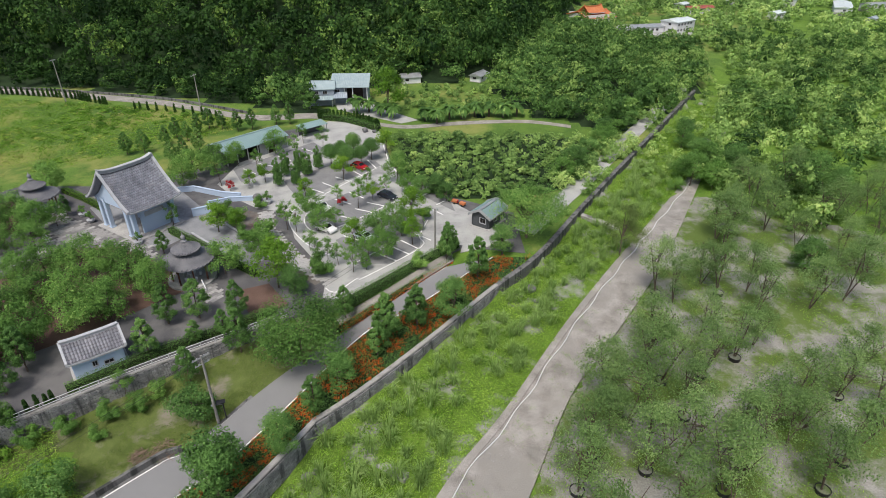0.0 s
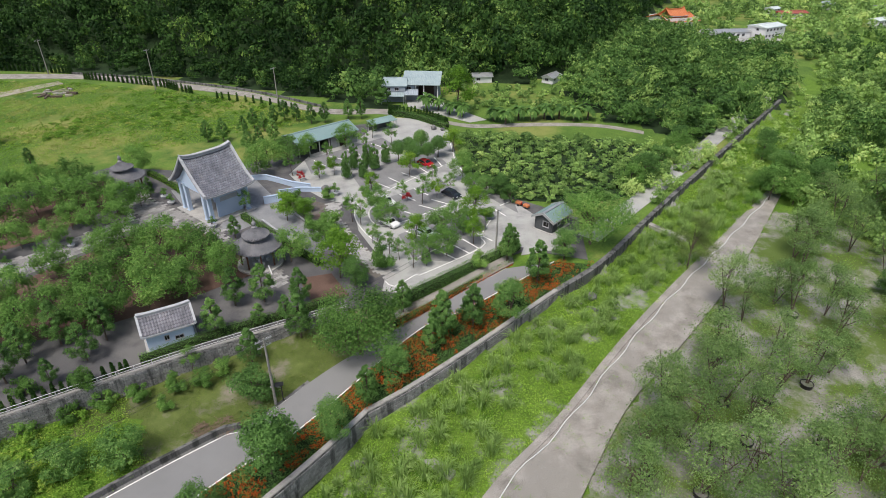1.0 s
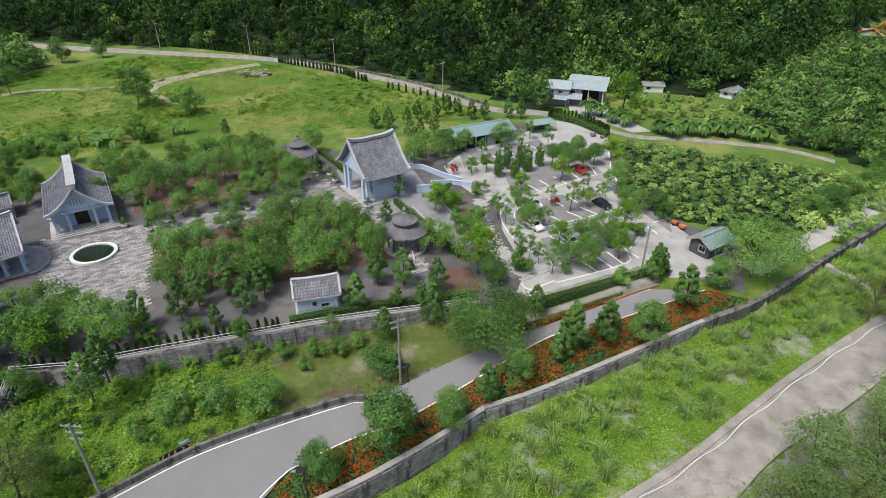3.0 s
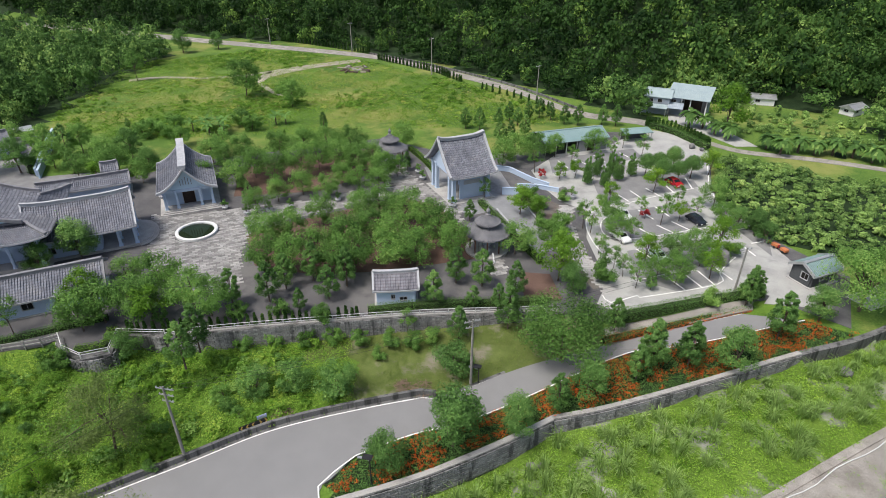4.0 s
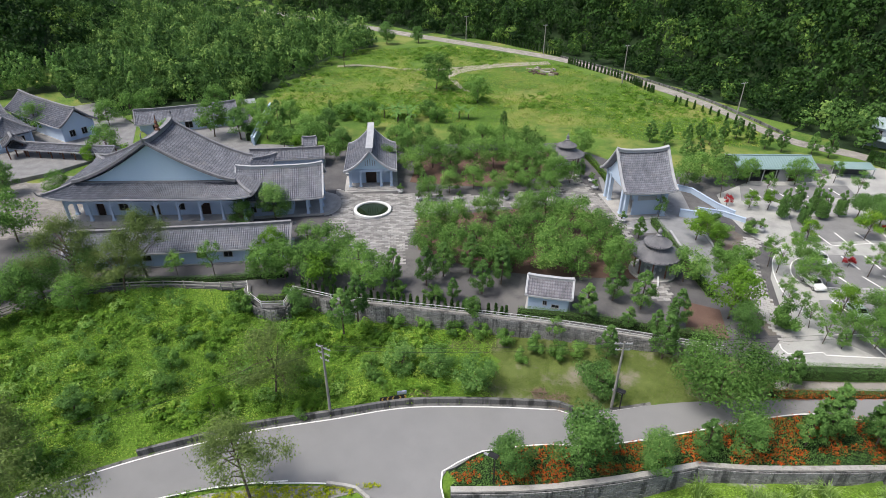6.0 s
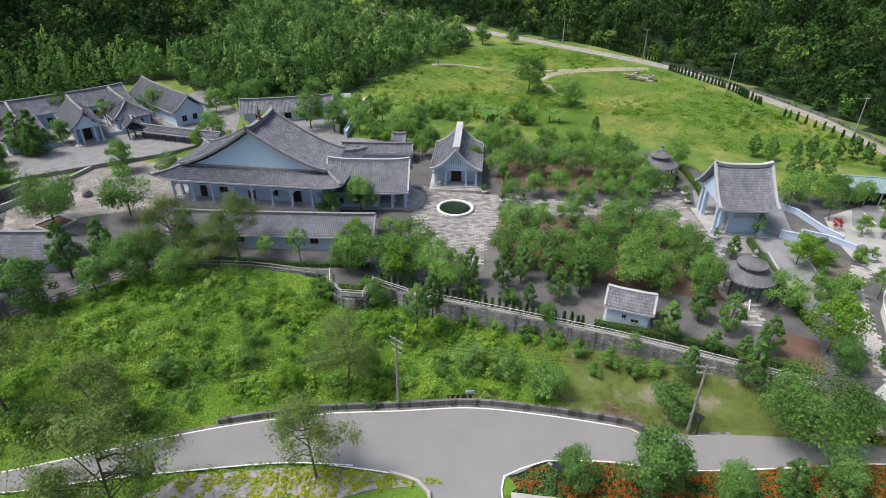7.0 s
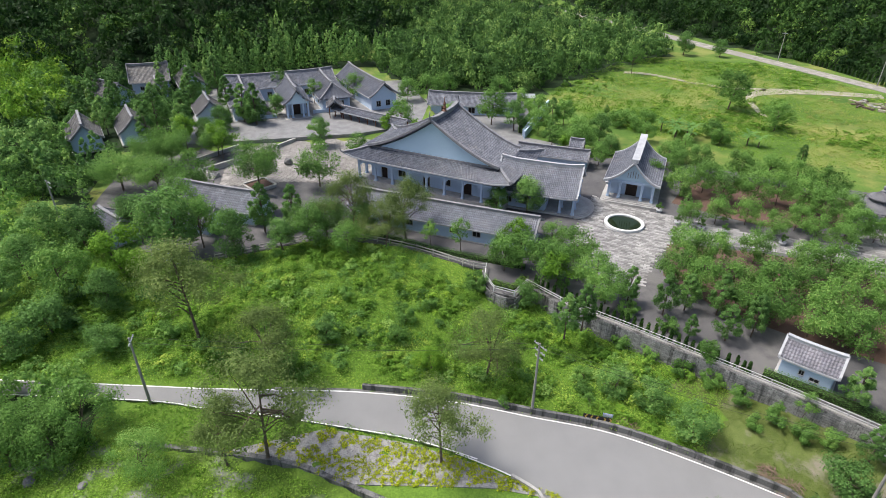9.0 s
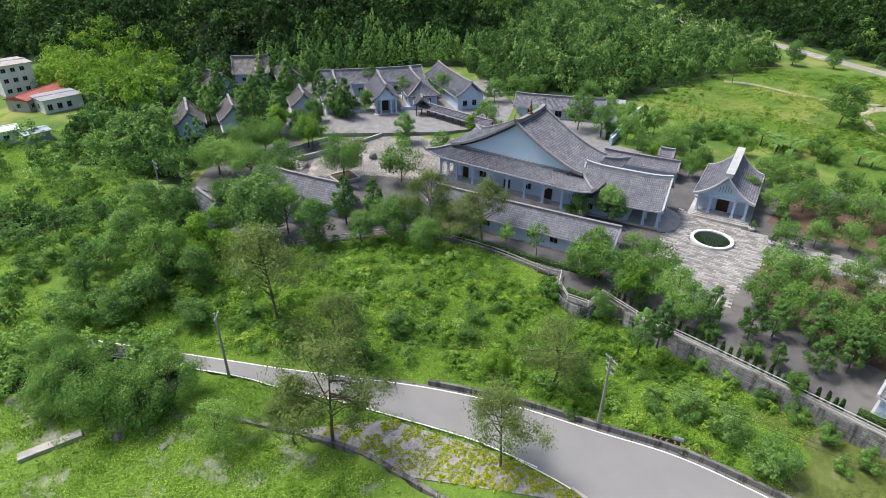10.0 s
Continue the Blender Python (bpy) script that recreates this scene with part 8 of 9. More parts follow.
for x, y in [(23.2, 52.4), (23.6, 45.5), (30.8, 53.4), (35.6, 60.5), (45.9, 55.5), (39.0, 50.0), (34.9, 47.6), (31.6, 42.8), (42.8, 42.9), (47.3, 46.8), (55.1, 53.1),
             (41.5, 63.7), (29.7, 59.4), (21.6, 57.4), (34.6, 78.1), (44.7, 78.1), (52.2, 56.8), (18.1, 47.9), (15.1, 42.7)]:
    zz = gz(x, y)
    tub(x, y, zz, 0.85)
    plant("nursery", x, y, 0.95, "in a black tub", zz + 0.42)
NRNG = np.random.RandomState(77)
for x, y in scatter(14, 105, 30, 118, 8.6, lambda x, y: inside(NURSERY_RING, x, y) & (near_line(STRIP_RIGHT, x, y) > 3.0) & (np.degrees(np.arctan2(x, y)) < 44) & (np.sin(x * 0.13) * np.cos(y * 0.11) > -0.7) & (near_line([(22, 92), (34, 112)], x, y) > 9.0), NRNG):
    plant("nursery", x, y, NRNG.uniform(0.75, 1.1), "on the gravel nursery ground")
plant("dense", *(62.0, 84.4), 0.75, "in a black tub, dark and pine-like")
plant("feather", *(31.8, 90.1), 0.8, "light-leaved beside the gravel strip")
for x, y, k, s in [(*(81.5, 118.1), "dense", 1.0), (*(67.0, 125.4), "dense", 0.9), (*(61.9, 128.9), "broad", 1.2), (*(83.0, 112.2), "dense", 0.9), (*(62.2, 144.8), "dense", 0.8)]:
    plant(k, x, y, s, "beyond the nursery")

plant("spread", *(-121.6, -13.4), 0.98, "in the square courtyard planter", 3.3, tall=1.1)
for x, y, k, sz in [(*(-144.3, 0.6), "dense", 0.85), (*(-119.1, -0.6), "broad", 1.35), (*(-135.0, 9.3), "broad", 0.95), (*(-148.7, -32.1), "light", 1.2), (*(-150.7, 18.3), "light", 0.8)]:
    plant(k, x, y, sz, "standing in the court", 3.0)
_bank = [p for p in spline(BANK_LINE[7:], 6.0) if p[1] > 108]
for i, (x, y) in enumerate(_bank[:16]):
    plant(("broad", "dense", "bush", "citrus")[i % 4], x - 7.5 + 1.2 * math.sin(i * 2.1), y + 4.5, (1.0, 0.75, 1.6, 1.2)[i % 4], "overhanging the river wall", 2.6)

for i, (x, y) in enumerate([(-161.0, -53.1), (-152.5, -41.5), (-156.8, -33.3), (-178.9, -41.9), (-184.8, -56.9), (-196.5, -29.6), (-175.1, -24.4), (-177.5, -44.6), (-177.0, -34.4), (-194.3, -64.4), (-176.9, -64.4), (-165.1, -19.3), (-162.3, -15.9)]):
    plant("cone", x, y, (1.75, 1.5, 1.9)[i % 3], "between the tile-roofed houses")
plant("spread", *(-141.9, -23.9), 0.8, "with light layered crown before the houses", 3.4)
plant("yellow", *(-90.2, -33.4), 2.0, "bright and round beside the boundary wall", 2.4)
for x, y, k, sz in [(*(-59.1, -42.9), "dense", 0.95), (*(-57.2, -36.3), "dense", 1.05), (*(-56.9, -30.6), "citrus", 1.7), (*(-56.6, -44.7), "dense", 0.8), (*(-54.4, -38.1), "citrus", 1.6), (*(-54.5, -32.9), "dense", 0.85),
                   (*(-50.2, -22.7), "citrus", 1.2), (*(-64.3, -47.9), "citrus", 1.5)]:
    plant("thick", x, y, sz * (2.0 if k == "dense" else 1.3), "in the thicket on the river bank", -0.4)
for x, y, k, sz in [(*(-81.9, -33.7), "dense", 0.75), (*(-86.2, -41.0), "broad", 1.3), (*(-92.4, -48.4), "dense", 0.9), (*(-87.5, -51.0), "citrus", 1.4), (*(-78.3, -41.0), "citrus", 1.5), (*(-82.0, -52.2), "dense", 0.7),
                   (*(-97.6, -40.5), "dense", 1.0), (*(-100.5, -47.2), "dense", 1.0), (*(-103.3, -34.0), "dense", 0.9), (*(-74.5, -44.6), "citrus", 1.3), (*(-74.1, -51.3), "citrus", 1.3), (*(-72.9, -32.3), "citrus", 1.2)]:
    plant(k, x, y, sz, "on the overgrown slope", None)
hedge([(-165.2, 68.6), (-155.8, 61.7), (-143.8, 53.8)], 1.4, 2.2, 3.2, "dark clipped hedge behind the panel wall", LEAF_DARK, 66, 0.25)

_mr = np.random.RandomState(91)
for i, (x, y) in enumerate(scatter(-110, -22, -40, 62, 6.2, lambda x, y: inside(MEADOW, x, y) & (near_line(spline(ROAD_UP, 2.0), x, y) > 2.5) & (near_line(WALL_LINE, x, y) > 2.0) & (near_line(FENCE_LINE, x, y) > 2.0) & (_mr.uniform(0, 1, x.size) < 0.62) & ~((x > -52) & (y > 38)), _mr)):
    plant(("bush", "bush", "citrus", "yellow", "bush", "sapling")[i % 6], x, y, _mr.uniform(0.45, 1.0) * (0.6, 0.8, 0.5, 0.42, 1.0, 0.8)[i % 6], "among the weeds of the slope")
clump_zone("field_herbs", FIELD, 2.3, LEAF_GRASS, "taller bright herbs in patches over the meadow", (1.0, 2.4), 40, 0.3, 95, lambda x, y: np.sin(x * 0.045 + 2.0) * np.cos(y * 0.06 + 0.5) + 0.6 * np.sin(x * 0.13 - y * 0.1) > 0.15, 0.4)
clump_zone("field_straw", FIELD, 2.6, LEAF_STRAW, "dry yellowish grass in patches over the meadow", (1.0, 2.6), 36, 0.26, 96, lambda x, y: np.sin(x * 0.05 - 1.0) * np.cos(y * 0.05 + 2.5) + 0.6 * np.sin(x * 0.11 + y * 0.15) > 0.3, 0.3)
clump_zone("field_thickets", FIELD, 3.4, LEAF_WEED, "low darker thickets spread over the meadow", (1.2, 3.0), 96, 0.3, 93, lambda x, y: np.sin(x * 0.06 + 0.7) * np.cos(y * 0.075) + 0.5 * np.sin(x * 0.19 + y * 0.13) > 0.42, 0.5)

for x, y, k, sz in [(*(55.6, 120.6), "broad", 1.1), (*(60.3, 124.9), "thick", 1.6), (*(55.5, 125.5), "thick", 1.4), (*(59.8, 118.8), "broad", 1.0), (*(60.8, 131.6), "dense", 0.8), (*(51.5, 118.2), "thick", 0.9)]:
    plant(k, x, y, sz, "at the end of the gravel strip")

P_PALM = [(-26.0, 170.4), (-22.3, 170.4), (-18.4, 166.6), (-14.6, 165.0), (-5.3, 162.5), (-1.9, 160.0), (1.7, 164.1), (5.3, 164.2), (9.1, 166.4), (13.3, 167.0), (17.4, 165.9), (21.4, 167.0)]
LANE_SIDE = [(25.6, 165.9), (29.0, 165.3), (32.4, 164.8), (35.8, 164.3), (39.1, 163.8)]
for x, y in P_PALM:
    plant("palm", x, y, 1.5, "beside the lane", 3.0)
plant("light", -16.5, 169.0, 2.0, "tall and bright beside the farm yard", 3.0)
wood_patch("lane_side_trees", np.array(LANE_SIDE), LEAF_DARK, "mixed green trees along the valley lane", (4.0, 6.5), 220, 0.38, 94, 0.1)


# ---- fence along the retaining wall ----
def wall_fence():
    q = spline(WALL_LINE[:7], 2.0)
    f = thing("wall_fence", q[0][0], q[0][1], 3.25, 0, "white post-and-rail fence on the retaining wall", "fence")
    loc = [(x - q[0][0], y - q[0][1]) for x, y in q]
    for x, y in loc:
        s = Shape()
        s.box(x, y, -0.05, 0.09, 0.09, 0.95)
        part("post", s, GREYMETAL, f)
    for z in (0.4, 0.85):
        s = Shape()
        s.beam([(x, y, z) for x, y in loc], 0.06, 0.06)
        part("rail", s, WHITEWALL, f)
    g = thing("bastion_fence", WALL_LINE[6][0], WALL_LINE[6][1], 3.25, 0, "white metal rail round the corner bastion", "fence")
    for z in (0.5, 0.9):
        s = Shape()
        s.beam([(x - WALL_LINE[6][0], y - WALL_LINE[6][1], z) for x, y in WALL_LINE[6:]], 0.07, 0.07)
        part("rail", s, WHITEWALL, g)
    for x, y in WALL_LINE[6:]:
        s = Shape()
        s.box(x - WALL_LINE[6][0], y - WALL_LINE[6][1], -0.05, 0.12, 0.12, 1.05)
        part("post", s, WHITEWALL, g)
    h = thing("side_fence", FENCE_LINE[0][0], FENCE_LINE[0][1], 3.0, 0, "dark horizontal board fence beside the front wing", "fence")
    loc = [(x - FENCE_LINE[0][0], y - FENCE_LINE[0][1]) for x, y in spline(FENCE_LINE[:5], 2.4)]
    for x, y in loc:
        s = Shape()
        s.box(x, y, -0.4, 0.14, 0.14, 1.6)
        part("post", s, CONCRETE, h)
    for z in (0.35, 0.9):
        s = Shape()
        s.beam([(x, y, z) for x, y in loc], 0.1, 0.14)
        part("rail", s, CONCRETE, h)


wall_fence()
CYP = spline([(-72.2, 31.5), (-68.2, 34.3), (-60.8, 40.5), (-51.7, 48.1), (-47.3, 51.6)], 0.95)
_me = None
for x, y in CYP:
    rng = np.random.RandomState(5)
    if _me is None:
        cl = [(0.05 * math.cos(i * 2.4), 0.05 * math.sin(i * 2.4), 0.12 + 1.3 * i / 15, 0.27 * (1 - i / 17) ** 0.7) for i in range(16)]
        p, d = crown_points(cl, 36, rng, 0.6)
        p[:, 2] = np.maximum(p[:, 2], 0.03)
        _me = quads_mesh("crown", leaf_quads(p, d, 0.17, rng), LEAF_FOREST)
        _st = Shape()
        _st.tube([(0, 0, -0.1), (0, 0, 0.5)], 0.04, 0.03, 5)
        _sm = _st.mesh("trunk", BARK)
    e = thing("cypress_shrub", x, y, 3.0, RNG.uniform(0, 360), "tiny clipped dark cypress beside the wall fence", "shrub", "cypress row")
    e.scale = (1.35, 1.35, RNG.uniform(1.3, 1.6))
    for nm, me in (("crown", _me), ("trunk", _sm)):
        o = new(nm, me)
        o.parent = e
for _row, _step, _k in (([(-216.0, 195.0), (-211.2, 196.4), (-187.6, 198.0), (-160.3, 196.6)], 1.7, 2.0), ([(-150.5, 190.0), (-122.8, 185.2), (-110.8, 180.5), (-104.3, 177.6)], 1.6, 1.9),
                        ([(-93.0, 172.5), (-80.0, 170.0), (-66.0, 165.0)], 2.6, 1.7), ([(-36.0, 164.4), (-27.0, 161.6), (-17.8, 154.2)], 1.0, 2.2)):
    for x, y in spline(_row, _step):
        e = thing("cypress_shrub", x, y, 3.0, RNG.uniform(0, 360), "small dark cypress in a row along the lane", "shrub", "lane cypress rows")
        e.scale = (_k, _k, _k * RNG.uniform(0.8, 1.1))
        for nm, me in (("crown", _me), ("trunk", _sm)):
            o = new(nm, me)
            o.parent = e


# ---- power poles and wires ----
def power_pole(x, y, z, h, turn, label, arms=2, transformer=False):
    e = thing("power_pole", x, y, z, turn, label, "power pole", "power poles")
    s = Shape()
    s.tube([(0, 0, -0.4), (0, 0, h)], 0.2, 0.12, 12)
    part("pole", s, POLE, e)
    for k in range(arms):
        zz = h - 0.5 - 0.9 * k
        s = Shape()
        s.box(0, 0.16, zz, 2.2 - 0.4 * k, 0.1, 0.12)
        arm = part("crossarm", s, GREYMETAL, e)
        for xx in (-0.95, -0.45, 0.45, 0.95):
            s = Shape()
            s.lathe([(0.04, 0), (0.075, 0.04), (0.04, 0.08), (0.075, 0.12), (0.03, 0.2)], xx * (1 - 0.18 * k), 0.16, 8)
            s.v = [(a, b, c + zz + 0.12) for a, b, c in s.v]
            part("insulator", s, RIDGEPALE, arm)
    if transformer:
        for xx in (-0.6, 0.0, 0.6):
            s = Shape()
            s.lathe([(0.24, 0), (0.26, 0.1), (0.26, 0.75), (0.18, 0.85)], xx, -0.45, 14)
            s.v = [(a, b, c + h - 3.3) for a, b, c in s.v]
            part("transformer", s, GREYMETAL, e)
        s = Shape()
        s.box(0, -0.3, h - 3.45, 1.9, 0.5, 0.12)
        part("bracket", s, GREYMETAL, e)
    return e


POLES = [(*(-49.6, 23.0), 0.0, 11.2, 20, "grey concrete power pole by the road bend", 3, False), (*(-27.7, 51.2), 0.0, 11.0, 50, "grey concrete power pole with lamps beside the road", 2, False),
         (*(-61.6, -24.6), 0.0, 10.5, 0, "grey concrete power pole by the narrow lane", 1, False), (*(-106.1, -47.0), 3.0, 11.0, 40, "tall power pole beside the garden house", 2, False), (*(-97.1, -27.6), 3.0, 10.0, 60, "power pole carrying transformers", 2, True),
         (*(-1.4, 87.2), 3.0, 9.0, 50, "thin power pole at the car park hedge", 1, False), (*(-118.6, 180.6), 3.0, 13.0, 70, "distant power pole on the hill road", 1, False), (*(-74.3, 175.0), 3.0, 10.0, 70, "distant power pole on the hill road", 1, False),
         (*(-210.5, 188.6), 3.0, 11.0, 70, "distant power pole on the hill road", 1, False), (*(-168.3, 194.9), 3.0, 12.0, 70, "distant power pole on the hill road", 1, False)]
for px, py, pz, ph, pt, pl, pa, ptr in POLES:
    power_pole(px, py, pz, ph, pt, pl, pa, ptr)
for i, j in ((2, 0), (0, 1), (1, 5), (3, 4)):
    a, b = POLES[i], POLES[j]
    for k in (-0.5, 0.5):
        s = Shape()
        n = 14
        s.tube([(a[0] + (b[0] - a[0]) * t / n + k, a[1] + (b[1] - a[1]) * t / n, a[2] + a[3] + (b[2] + b[3] - a[2] - a[3]) * t / n - 4 * 0.7 * (t / n) * (1 - t / n) - 0.3) for t in range(n + 1)], 0.02, 0.02, 4)
        tagged(new("power_line", s.mesh("power_line", BLACK)), "thin black overhead power line between poles", "cable", "", "structure")


def street_lamp(x, y, z, h, turn, label):
    e = thing("street_lamp", x, y, z, turn, label, "street lamp")
    s = Shape()
    s.tube([(0, 0, -0.3), (0, 0, h)], 0.09, 0.07, 10)
    part("post", s, BLACK, e)
    s = Shape()
    s.box(0.2, 0, h, 1.1, 0.7, 0.08)
    part("solar_panel", s, BLACK, e)
    s = Shape()
    s.tube([(0, 0, h - 0.5), (0.9, 0, h - 0.2)], 0.05, 0.05, 8)
    s.box(1.1, 0, h - 0.28, 0.5, 0.25, 0.12)
    part("lamp_head", s, GREYMETAL, e)


street_lamp(*(-29.3, 31.9), 0.0, 4.2, 200, "dark post with a small solar street lamp")
street_lamp(*(-26.9, 51.8), 0.0, 3.2, 200, "short dark roadside lamp post")


# ---- chevron sign and stones ----
def chevron_sign():
    x, y = (-46.1, 30.2)
    e = thing("chevron_sign", x, y, 0.0, 62, "black roadside sign board with yellow chevrons", "road sign")
    s = Shape()
    s.box(0, 0, 0.7, 3.4, 0.06, 0.7)
    part("board", s, BLACK, e)
    for k in range(5):
        s = Shape()
        d = -1 if k < 3 else 1
        cx = -1.35 + k * 0.68
        s.add([(cx, -0.05, 0.75), (cx + 0.2, -0.05, 0.75), (cx + d * 0.2 + 0.2, -0.05, 1.05), (cx + 0.2, -0.05, 1.35), (cx, -0.05, 1.35), (cx + d * 0.2, -0.05, 1.05)], [(0, 1, 2, 5), (5, 2, 3, 4)])
        part("chevron", s, SIGNYELLOW, e)
    for sx in (-1.4, 1.4):
        s = Shape()
        s.box(sx, 0.07, -0.3, 0.1, 0.08, 1.6)
        part("post", s, GREYMETAL, e)
    x, y = (-46.1, 31.6)
    e = thing("notice_board", x, y, 0.0, 62, "small pale blue notice board on a post", "sign")
    s = Shape()
    s.box(0, 0, 0.9, 1.2, 0.05, 0.55)
    part("board", s, SIGNBLUE, e)
    s = Shape()
    for k in range(3):
        s.box(0, -0.035, 1.0 + 0.14 * k, 0.9, 0.02, 0.06)
    part("text_bars", s, WHITEWALL, e)
    s = Shape()
    s.box(0, 0.05, -0.3, 0.08, 0.06, 1.4)
    part("post", s, GREYMETAL, e)


SIGNYELLOW = surface("sign_yellow", (0.55, 0.36, 0.08, 1), (0.62, 0.42, 0.1, 1), 0.5, 1, 5, 0.0)
SIGNBLUE = surface("sign_blue", (0.45, 0.5, 0.7, 1), (0.5, 0.56, 0.74, 1), 0.5, 1, 5, 0.0)
chevron_sign()


def boulder(x, y, z, r, label, sq=0.8, seed=0):
    bm = bmesh.new()
    bmesh.ops.create_icosphere(bm, subdivisions=3, radius=r)
    for v in bm.verts:
        k = 1 + 0.28 * noise.noise(v.co * (1.1 / r) + Vector((seed * 3.1, 0, 0))) + 0.1 * noise.noise(v.co * (3.5 / r))
        v.co = Vector((v.co.x * k, v.co.y * k, v.co.z * k * sq))
    me = bpy.data.meshes.new("boulder")
    bm.to_mesh(me)
    bm.free()
    me.materials.append(ROCK)
    ob = new("boulder", me)
    ob.matrix_basis = pose(x, y, z + r * sq * 0.75, 0, 0, 40 * seed)
    return tagged(ob, label, "boulder", "boulders")


for i, (x, y, r, sq) in enumerate([(*(-38.4, 109.0), 0.95, 0.95), (*(-21.3, 152.5), 0.75, 1.0), (*(-18.8, 152.0), 0.6, 0.8), (*(-4.9, 96.7), 1.2, 1.35), (*(-133.6, -7.4), 1.0, 0.9), (*(-27.9, 162.4), 0.8, 0.7), (*(-68.2, 89.6), 0.7, 0.8)]):
    boulder(x, y, 3.03, r, "weathered grey boulder set on the paving", sq, i)
for i, (x, y, r) in enumerate([(*(14.3, 79.4), 1.0), (*(12.2, 77.5), 0.7), (*(14.9, 76.3), 0.6), (*(-6.2, 54.6), 0.5), (*(-16.0, 45.8), 0.7), (*(-15.1, 46.6), 0.5), (*(-58.4, -51.1), 0.8), (*(-51.9, -35.5), 0.7), (*(-50.3, -29.6), 0.6)]):
    boulder(x, y, gz(x, y) - 0.3, r, "pale river boulder among the weeds", 0.6, i + 10)


def weir(a, b, label):
    s = Shape()
    z = min(gz(*a), gz(*b)) - 0.5
    s.beam([(*a, z), (*b, z)], 1.2, 1.05)
    return setting("weir", s, CONCRETE, label, "weir")


weir((-11.1, 49.4), (-4.2, 45.7), "low concrete sill across the river bed")
weir((-49.0, -45.4), (-52.4, -39.8), "low concrete sill across the river bed")
weir((26.5, 107.2), (34.1, 100.0), "low concrete sill across the upper river bed")


# ---- pots, statue and small garden things ----
def bonsai(x, y, s0=1.0):
    e = thing("potted_bonsai", x, y, 3.05, RNG.uniform(0, 360), "clipped bonsai in a pale stone pot", "potted plant", "bonsai pots")
    s = Shape()
    s.lathe([(0.35, 0), (0.55, 0.15), (0.6, 0.5), (0.68, 0.55), (0.6, 0.58)], sides=16)
    part("pot", s, RIDGEPALE, e)
    rng = np.random.RandomState(9)
    cl = [(0, 0, 1.3, 0.45), (0.5, 0.2, 1.1, 0.35), (-0.5, -0.1, 1.2, 0.35), (0.1, -0.4, 1.6, 0.35), (0, 0.1, 1.9, 0.3)]
    part("trunk", trunk_shape(1.5, 0.08, cl, rng, 4, 0.1), BARK, e)
    p, d = crown_points(cl, 110, rng, 0.6)
    p[:, 2] = np.maximum(p[:, 2], 0.6)
    part("crown", quads_mesh("crown", leaf_quads(p, d, 0.16, rng), LEAF), LEAF, e)
    e.scale = (s0, s0, s0)


for x, y, k in [(*(-87.3, 66.2), 1.0), (*(-84.5, 69.4), 1.0), (*(-82.2, 72.9), 1.0), (*(-76.2, 80.5), 1.0), (*(-82.7, 62.4), 1.1), (*(-54.8, 90.8), 1.1), (*(-67.8, 99.2), 1.1), (*(-70.7, 101.7), 1.1), (*(-107.8, 61.9), 1.2),
                (*(-92.9, 65.5), 1.0), (*(-36.0, 107.7), 1.3), (*(-129.7, -23.6), 1.3)]:
    bonsai(x, y, k)


def stone_guardian(x, y):
    s = Shape()
    s.box(0, 0, 0, 1.0, 0.8, 0.7, 0, 0.05)
    s.lathe([(0.32, 0.7), (0.42, 0.95), (0.36, 1.3), (0.26, 1.5), (0.36, 1.7), (0.34, 1.95), (0.15, 2.1)], 0, 0, 14)
    ob = new("stone_statue", s.mesh("stone_statue", WHITEWALL))
    ob.matrix_basis = pose(x, y, 3.05, 0, 0, 40)
    tagged(ob, "pale carved stone guardian statue on a block", "statue", "stone statues")


stone_guardian(*(-71.8, 91.4))
stone_guardian(*(-75.0, 102.4))
for x, y in [(-70.7, 44.5), (-67.5, 45.7), (-22.7, 90.2), (-19.2, 86.1)]:
    e = thing("stone_lantern", x, y, 3.03, 0, "small white stone garden lantern", "lantern", "stone lanterns")
    s = Shape()
    s.lathe([(0.25, 0), (0.14, 0.1), (0.12, 0.7), (0.3, 0.8), (0.28, 1.15)], sides=8)
    part("base", s, WHITEWALL, e)
    s = Shape()
    s.lathe([(0.45, 1.15), (0.1, 1.45), (0.05, 1.6)], sides=8)
    part("cap", s, RIDGEPALE, e)


def rubble():
    x, y = (-147.4, 172.0)
    rng = np.random.RandomState(4)
    h = thing("rubble_heap", x, y, 3.0, 0, "low heap of brown rubble and timber on the meadow", "rubble")
    for k in range(26):
        s = Shape()
        s.box(rng.normal(0, 1.8), rng.normal(0, 1.4), 0.0, rng.uniform(0.4, 2.2), rng.uniform(0.2, 0.6), rng.uniform(0.2, 0.8), rng.uniform(0, 180), 0.05)
        part("rubble_piece", s, (DIRT, BARK, CONCRETE)[k % 3], h)
    h.scale = (1.9, 1.7, 1.0)


rubble()


def brush_heap(x, y, r, seed):
    rng = np.random.RandomState(seed)
    s = Shape()
    for k in range(90):
        a, q = rng.uniform(0, 6.28), r * math.sqrt(rng.uniform(0, 1))
        p = Vector((q * math.cos(a), q * math.sin(a), 0.05 + 0.55 * r * (1 - q / r) * rng.uniform(0.3, 1)))
        d = Vector((rng.normal(), rng.normal(), rng.uniform(-0.25, 0.35))).normalized() * rng.uniform(0.3, 0.8)
        s.tube([p - d, p + d], 0.03, 0.015, 4)
    ob = new("brush_heap", s.mesh("brush_heap", STICKS))
    ob.matrix_basis = pose(x, y, gz(x, y))
    tagged(ob, "heap of dry brown cut branches on the grass", "brush heap", "brush heaps")


